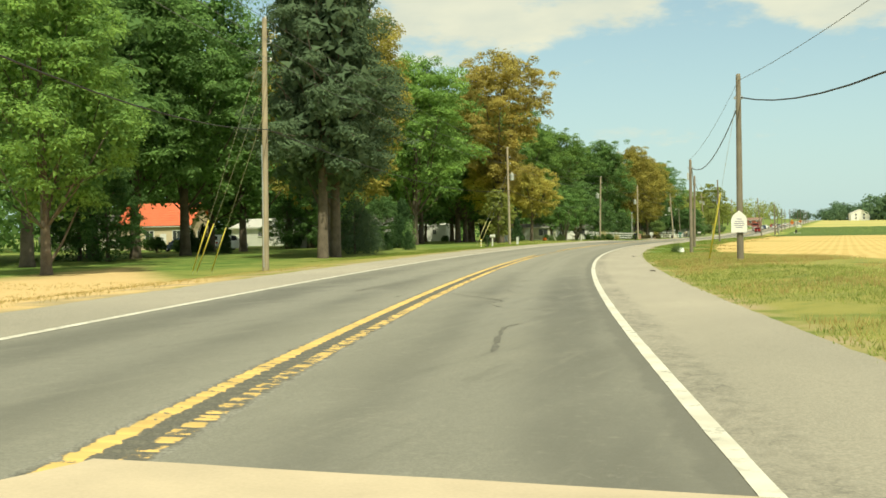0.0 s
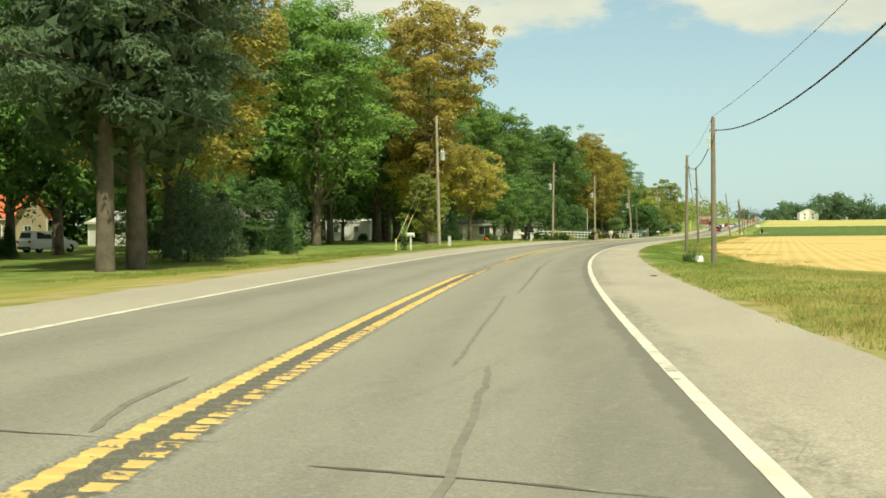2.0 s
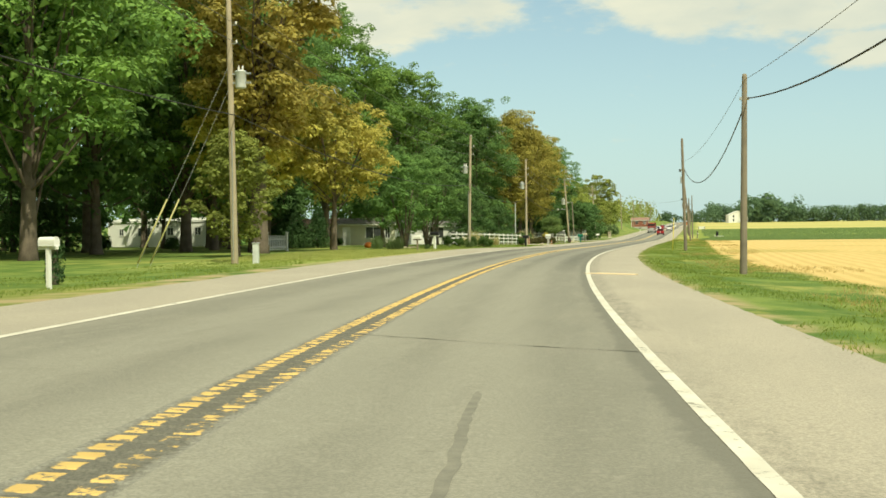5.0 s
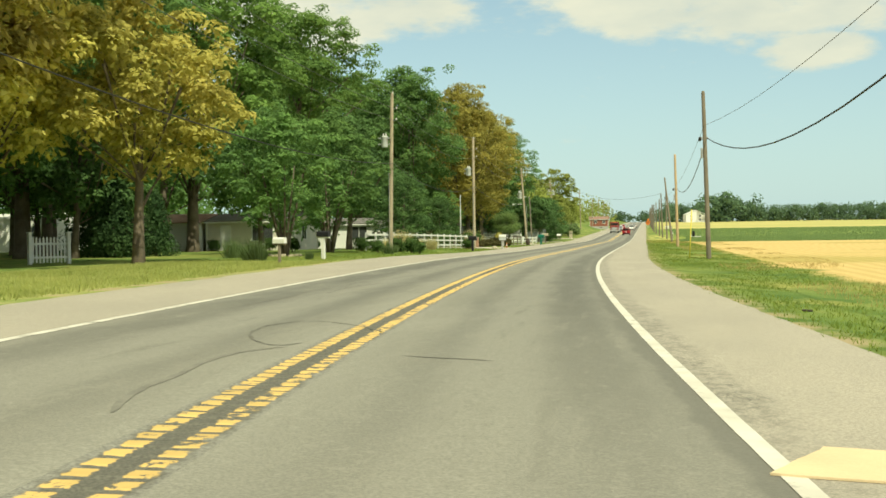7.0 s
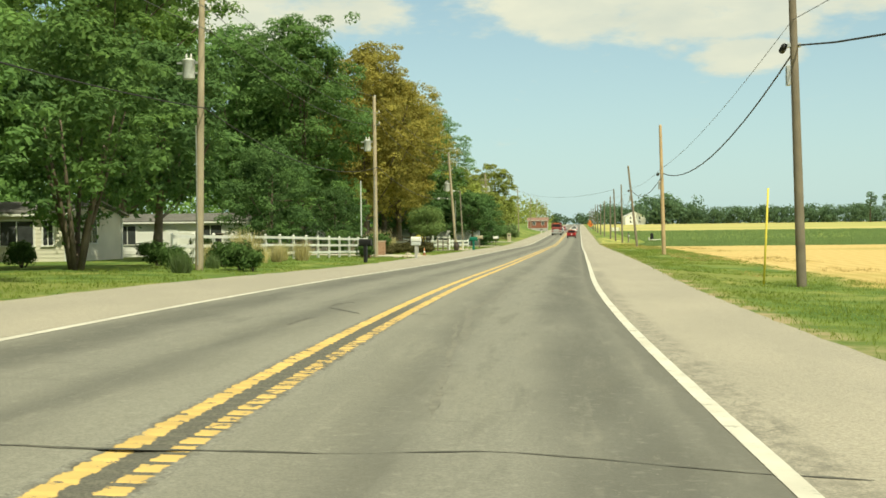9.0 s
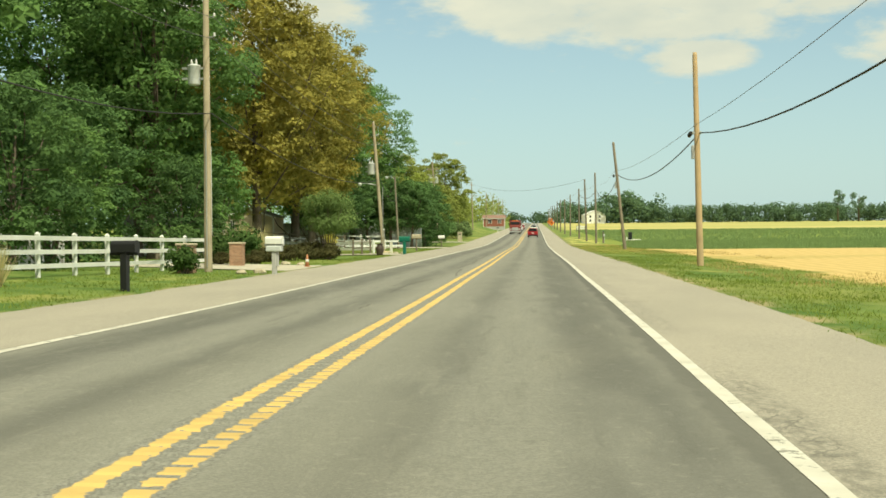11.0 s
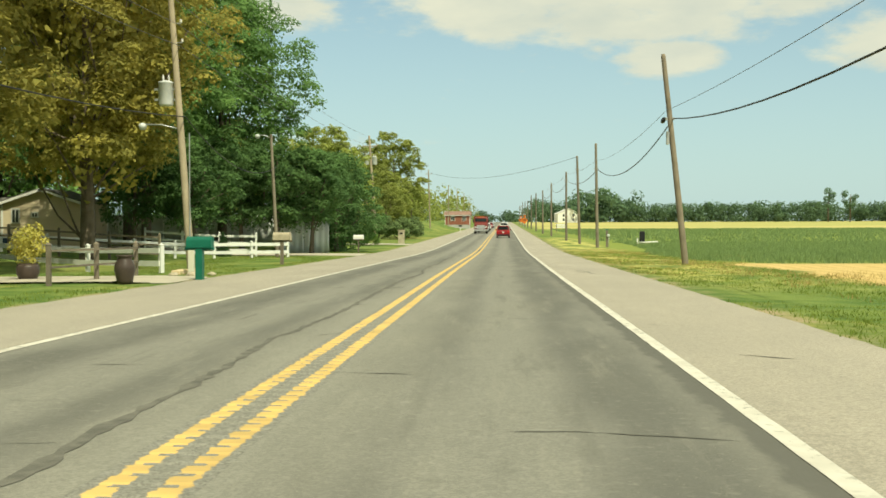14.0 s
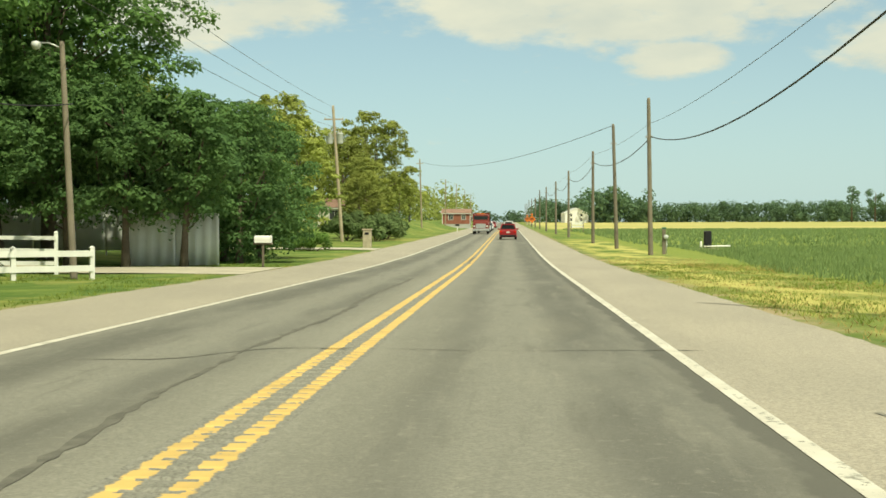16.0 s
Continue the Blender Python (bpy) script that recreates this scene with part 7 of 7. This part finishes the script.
brick_pillar(-39.8, 237.0)
brick_pillar(-40.5, 247.2)
t = thing("vine_post", on(-34.7, 116.6), "short post wrapped in leafy vine beside the mailbox", "post")
part("post", boxes("post", M_WEATHER, ((-0.07, -0.07, -0.2), (0.07, 0.07, 1.0)), bevel=0.01), t)
part("vine", big_mesh("vine", leaves(np.random.RandomState(5), [(0, 0, z) for z in (0.2, 0.45, 0.7, 0.95)], [0.26] * 4, 520, 0.10), 3, M_CEDAR), t)
t = thing("marker_post", on(-35.9, 118.4), "low post with yellow and white bands", "marker")
for i in range(6):
    part("band", turned("band", M_YGUARD if i % 2 else M_WHITE, [(0.01, 0), (0.07, 0.0), (0.07, 0.148), (0.01, 0.15)], 12), t, pose(0, 0, 0.15 * i - 0.05))
t = thing("utility_pedestal", on(-37.1, 137.4), "short grey utility pedestal by the pole", "utility box")
part("shell", boxes("shell", M_GREYBOX, ((-0.12, -0.12, -0.1), (0.12, 0.12, 0.85)), bevel=0.02), t)
part("cap", boxes("cap", M_STEEL, ((-0.14, -0.14, 0.85), (0.14, 0.14, 0.92)), bevel=0.02), t)

t = thing("roadside_sign", on(-4.42, 53.78, 10, 0.2), "white arched sign with unreadable lines of writing fixed to a pole", "sign")
part("bracket", boxes("bracket", M_STEEL, ((-0.10, 0.015, 1.15), (0.10, 0.075, 1.19)), ((-0.10, 0.015, 1.70), (0.10, 0.075, 1.74)), bevel=0.004), t)
prof = [(-0.34, 1.05), (0.34, 1.05), (0.34, 1.62), (0.26, 1.80), (0.12, 1.92), (0, 2.02), (-0.12, 1.92), (-0.26, 1.80), (-0.34, 1.62)]
part("board", loft("board", M_WHITE, [[(px, yy, pz) for px, pz in prof] for yy in (-0.015, 0.015)]), t)
for i, (z, w) in enumerate(((1.62, 0.10), (1.52, 0.20), (1.43, 0.22), (1.34, 0.20), (1.25, 0.14))):
    part("text_bar", boxes("text_bar", M_INK, ((-w, -0.021, z), (w, -0.014, z + 0.035))), t)

t = thing("traffic_cone", on(-37.2, 246.8) @ Matrix.Scale(0.78, 4), "sun-faded orange traffic cone at the driveway mouth", "traffic cone")
part("base", boxes("base", M_CONE, ((-0.19, -0.19, 0), (0.19, 0.19, 0.04)), bevel=0.015), t)
part("cone", turned("cone", M_CONE, [(0.14, 0.04), (0.035, 0.72), (0.02, 0.73)], 16), t)
part("collar", turned("collar", M_WHITE, [(0.108, 0.30), (0.084, 0.44), (0.07, 0.44)], 16), t)

URN = [(0.10, 0), (0.19, 0.0), (0.21, 0.08), (0.27, 0.35), (0.26, 0.48), (0.19, 0.60), (0.18, 0.66), (0.23, 0.70), (0.22, 0.72), (0.16, 0.66), (0.02, 0.60)]
t = thing("urn", on(-38.1, 278.6), "large dark glazed clay urn by the driveway", "pot", "garden pots")
part("vessel", turned("vessel", M_CLAY, [(r * 1.1, z * 1.15) for r, z in URN], 20), t)
t = thing("planter", on(-42.4, 282.2), "dark round planter with a yellow flowering bush", "pot", "garden pots")
part("vessel", turned("vessel", M_CLAY, [(0.12, 0), (0.24, 0.0), (0.36, 0.25), (0.36, 0.45), (0.30, 0.56), (0.27, 0.52), (0.02, 0.50)], 20), t)
part("bush", big_mesh("bush", leaves(np.random.RandomState(6), [(0, 0, 1.0), (0.3, 0, 1.2), (-0.3, 0.1, 1.15), (0, -0.25, 1.4), (0.1, 0.2, 1.6), (0, 0, 0.75)], [0.42, 0.4, 0.4, 0.38, 0.34, 0.36], 1500, 0.10), 3, M_PALE), t)
for x, y, c in ((-37.6, 284.0, 1.0), (-38.4, 284.7, 0.8), (-37.2, 285.1, 0.7), (-38.0, 249.4, 0.9), (-38.9, 250.2, 1.1), (-37.3, 238.0, 1.2), (-37.8, 237.2, 0.9)):
    bm = bmesh.new()
    bmesh.ops.create_icosphere(bm, subdivisions=2, radius=0.22 * c)
    for v in bm.verts:
        v.co *= 1 + 0.3 * noise.noise(v.co * 6 + Vector((x, y, 0)))
        v.co.z *= 0.55
    ob = new("edging_stone", finish(bm, "edging_stone", M_STONE))
    ob.matrix_basis = on(x, y, 40 * c, 0.05)
    tagged(ob, "rough tan edging stone at the driveway", "stone", "edging stones")
t = thing("utility_pedestal", on(-38.2, 286.2), "pale utility pedestal at the foot of a pole", "utility box")
part("shell", boxes("shell", M_CREAM, ((-0.10, -0.10, -0.1), (0.10, 0.10, 0.9)), bevel=0.02), t)
part("cap", boxes("cap", M_GREYBOX, ((-0.12, -0.12, 0.9), (0.12, 0.12, 0.97)), bevel=0.02), t)

t = thing("stone_border", on(-38.6, 287.4, 84), "row of flat tan edging stones at the foot of a pole", "stone border")
for i in range(5):
    part("edging_stone", boxes("edging_stone", M_SAND, ((-0.24, -0.16, -0.1), (0.24, 0.16, 0.16 + 0.02 * (i % 2))), bevel=0.03), t, pose(-1.1 + 0.52 * i, 0.03 * (i % 3), 0, 0, 0, 3 * (i % 2)))
t = thing("stone_pillar", on(-38.3, 372.0), "tan stone letter pillar at a driveway", "pillar")
part("shaft", boxes("shaft", M_STONE, ((-0.32, -0.32, -0.3), (0.32, 0.32, 1.35)), bevel=0.03), t)
part("cap", boxes("cap", M_PATCH, ((-0.38, -0.38, 1.35), (0.38, 0.38, 1.45)), bevel=0.02), t)
part("slot", boxes("slot", M_BLACK, ((-0.16, -0.34, 1.0), (0.16, -0.318, 1.18))), t)

t = thing("well_pump", on(-13.6, 364.0), "dark green pump cabinet on a pale slab in the crop", "pump")
part("slab", boxes("slab", M_PATCH, ((-0.7, -0.5, -0.2), (0.7, 0.5, 0.10)), bevel=0.02), t)
part("cabinet", boxes("cabinet", M_BLACK, ((-0.26, -0.2, 0.10), (0.26, 0.2, 1.32)), bevel=0.07), t)
part("pipe", rod("pipe", M_WHITE, [(-0.3, -0.3, 0.22), (0.3, -0.3, 0.24), (1.5, -0.35, 0.26)], 0.06, 10), t, None, "white plastic pipe")
part("valve", turned("valve", M_WHITE, [(0.07, 0.1), (0.09, 0.2), (0.07, 0.55), (0.03, 0.6)], 10), t, pose(-0.5, -0.3, 0))
t = thing("gauge_post", on(-18.0, 353.2), "dark wooden gauge post with a meter by the crop", "post")
part("post", boxes("post", M_POLE_D, ((-0.10, -0.10, -0.3), (0.10, 0.10, 1.55)), bevel=0.01), t)
part("meter", turned("meter", M_GREYBOX, [(0.02, -0.08), (0.13, -0.07), (0.14, 0.06), (0.10, 0.10), (0.02, 0.11)], 14), t, pose(0.10, -0.15, 1.05, 90, 0, 0))
part("riser", rod("riser", M_STEEL, [(0.16, 0, -0.2), (0.16, 0, 0.9)], 0.025, 6), t)
part("cap", boxes("cap", M_GREEN, ((-0.13, -0.13, 1.55), (0.13, 0.13, 1.63)), bevel=0.01), t)

rs_ = np.random.RandomState(9)
bm = bmesh.new()
bmesh.ops.create_icosphere(bm, subdivisions=3, radius=0.33)
for v in bm.verts:
    v.co *= 1 + 0.35 * noise.noise(v.co * 5)
    v.co.z = max(-0.1, v.co.z * 0.8)
ob = new("rubbish_bag", finish(bm, "rubbish_bag", M_TARP, 0, True))
ob.matrix_basis = on(-12.75, 98.4, 0, 0.12)
tagged(ob, "crumpled pale plastic rubbish bag by the pole", "rubbish bag")
for x, y in ((-7.05, 46.0), (-12.6, 74.5), (-19.9, 147.0)):
    bm = bmesh.new()
    bmesh.ops.create_grid(bm, x_segments=5, y_segments=3, size=0.5)
    for v in bm.verts:
        v.co = Vector((v.co.x * 0.2, v.co.y * 0.10, 0.03 + 0.03 * noise.noise(v.co * 5 + Vector((x, y, 0)))))
    bmesh.ops.solidify(bm, geom=bm.faces[:], thickness=0.02)
    ob = new("road_debris", finish(bm, "road_debris", M_CLAY))
    ob.matrix_basis = on(x, y, x * 30, 0.012)
    tagged(ob, "dark scrap of debris lying on the shoulder", "debris", "scraps on the shoulder")


def diamond_sign(x, y, label):
    t = thing("warning_sign", on(x, y), label, "sign", "roadwork signs")
    for k in (-0.25, 0.25):
        part("leg", boxes("leg", M_STEEL, ((k - 0.03, 0.02, -0.2), (k + 0.03, 0.08, 1.9))), t)
    part("board", boxes("board", M_ORANGE, ((-0.61, -0.02, -0.61), (0.61, 0.02, 0.61)), bevel=0.008), t, pose(0, 0, 2.1, 0, 45, 0))
    for z in (2.25, 1.95):
        part("text_bar", boxes("text_bar", M_BLACK, ((-0.45, -0.03, z), (0.45, -0.022, z + 0.16))), t)
    part("warning_flag", boxes("warning_flag", M_ORANGE, ((-0.25, 0.0, 3.0), (0.25, 0.02, 3.4))), t)


diamond_sign(-22.2, 548, "orange diamond roadwork sign on the shoulder")
diamond_sign(-21.8, 640, "orange diamond roadwork sign on the far shoulder")
t = thing("field_sign", on(-17.5, 470), "low pale boards of a field sign by the fence line", "sign")
for k in (0, 1.9):
    part("post", boxes("post", M_WEATHER, ((k - 0.06, -0.06, -0.2), (k + 0.06, 0.06, 1.6))), t)
for z in (0.8, 1.25):
    part("board", boxes("board", M_WHITE, ((-0.1, -0.03, z), (2.0, 0.0, z + 0.3))), t)
t = thing("rain_barrel", on(-58.6, 318.6), "blue plastic barrel beside the tan house", "barrel")
part("barrel", turned("barrel", M_PAINT_B, [(0.25, 0), (0.28, 0.02), (0.31, 0.3), (0.31, 0.6), (0.28, 0.9), (0.25, 0.92)], 16), t)
bm = bmesh.new()
bmesh.ops.create_uvsphere(bm, u_segments=20, v_segments=10, radius=0.34)
for v in bm.verts:
    v.co *= 1 + 0.07 * math.cos(10 * math.atan2(v.co.y, v.co.x))
    v.co.z *= 0.8
ob = new("pumpkin", finish(bm, "pumpkin", M_ORANGE, 0, True))
ob.matrix_basis = on(-46.6, 189.6, 0, 0.22)
tagged(ob, "large orange pumpkin lying on the shaded lawn", "pumpkin")
for x, y in ((-45.0, 190.6), (-44.0, 191.2)):
    t = thing("garden_lantern", on(x, y), "small white garden lantern on the lawn", "lantern", "garden lanterns")
    part("stand", turned("stand", M_WHITE, [(0.12, 0), (0.05, 0.06), (0.04, 0.35), (0.09, 0.40)], 10), t)
    part("lamp_head", turned("lamp_head", M_INSUL, [(0.09, 0.40), (0.11, 0.60), (0.14, 0.62), (0.02, 0.74)], 10), t)
t = thing("stone_ring", on(-42.8, 187.7), "ring of pale stones round a tree stem", "stone ring")
for i in range(14):
    part("stone", boxes("stone", M_STONE, ((-0.15, -0.09, -0.1), (0.15, 0.09, 0.10 + 0.02 * (i % 3))), bevel=0.03), t, pose(0.85 * math.cos(i * 0.449), 0.85 * math.sin(i * 0.449), 0, 0, 0, math.degrees(i * 0.449) + 90))
t = thing("bird_bath", on(-46.2, 225.4), "dark bird bath behind the fence", "bird bath")
part("stand", turned("stand", M_CLAY, [(0.16, 0), (0.08, 0.1), (0.07, 1.1), (0.12, 1.2)], 12), t)
part("bowl", turned("bowl", M_CLAY, [(0.08, 1.2), (0.36, 1.32), (0.38, 1.38), (0.33, 1.36), (0.02, 1.28)], 16), t)
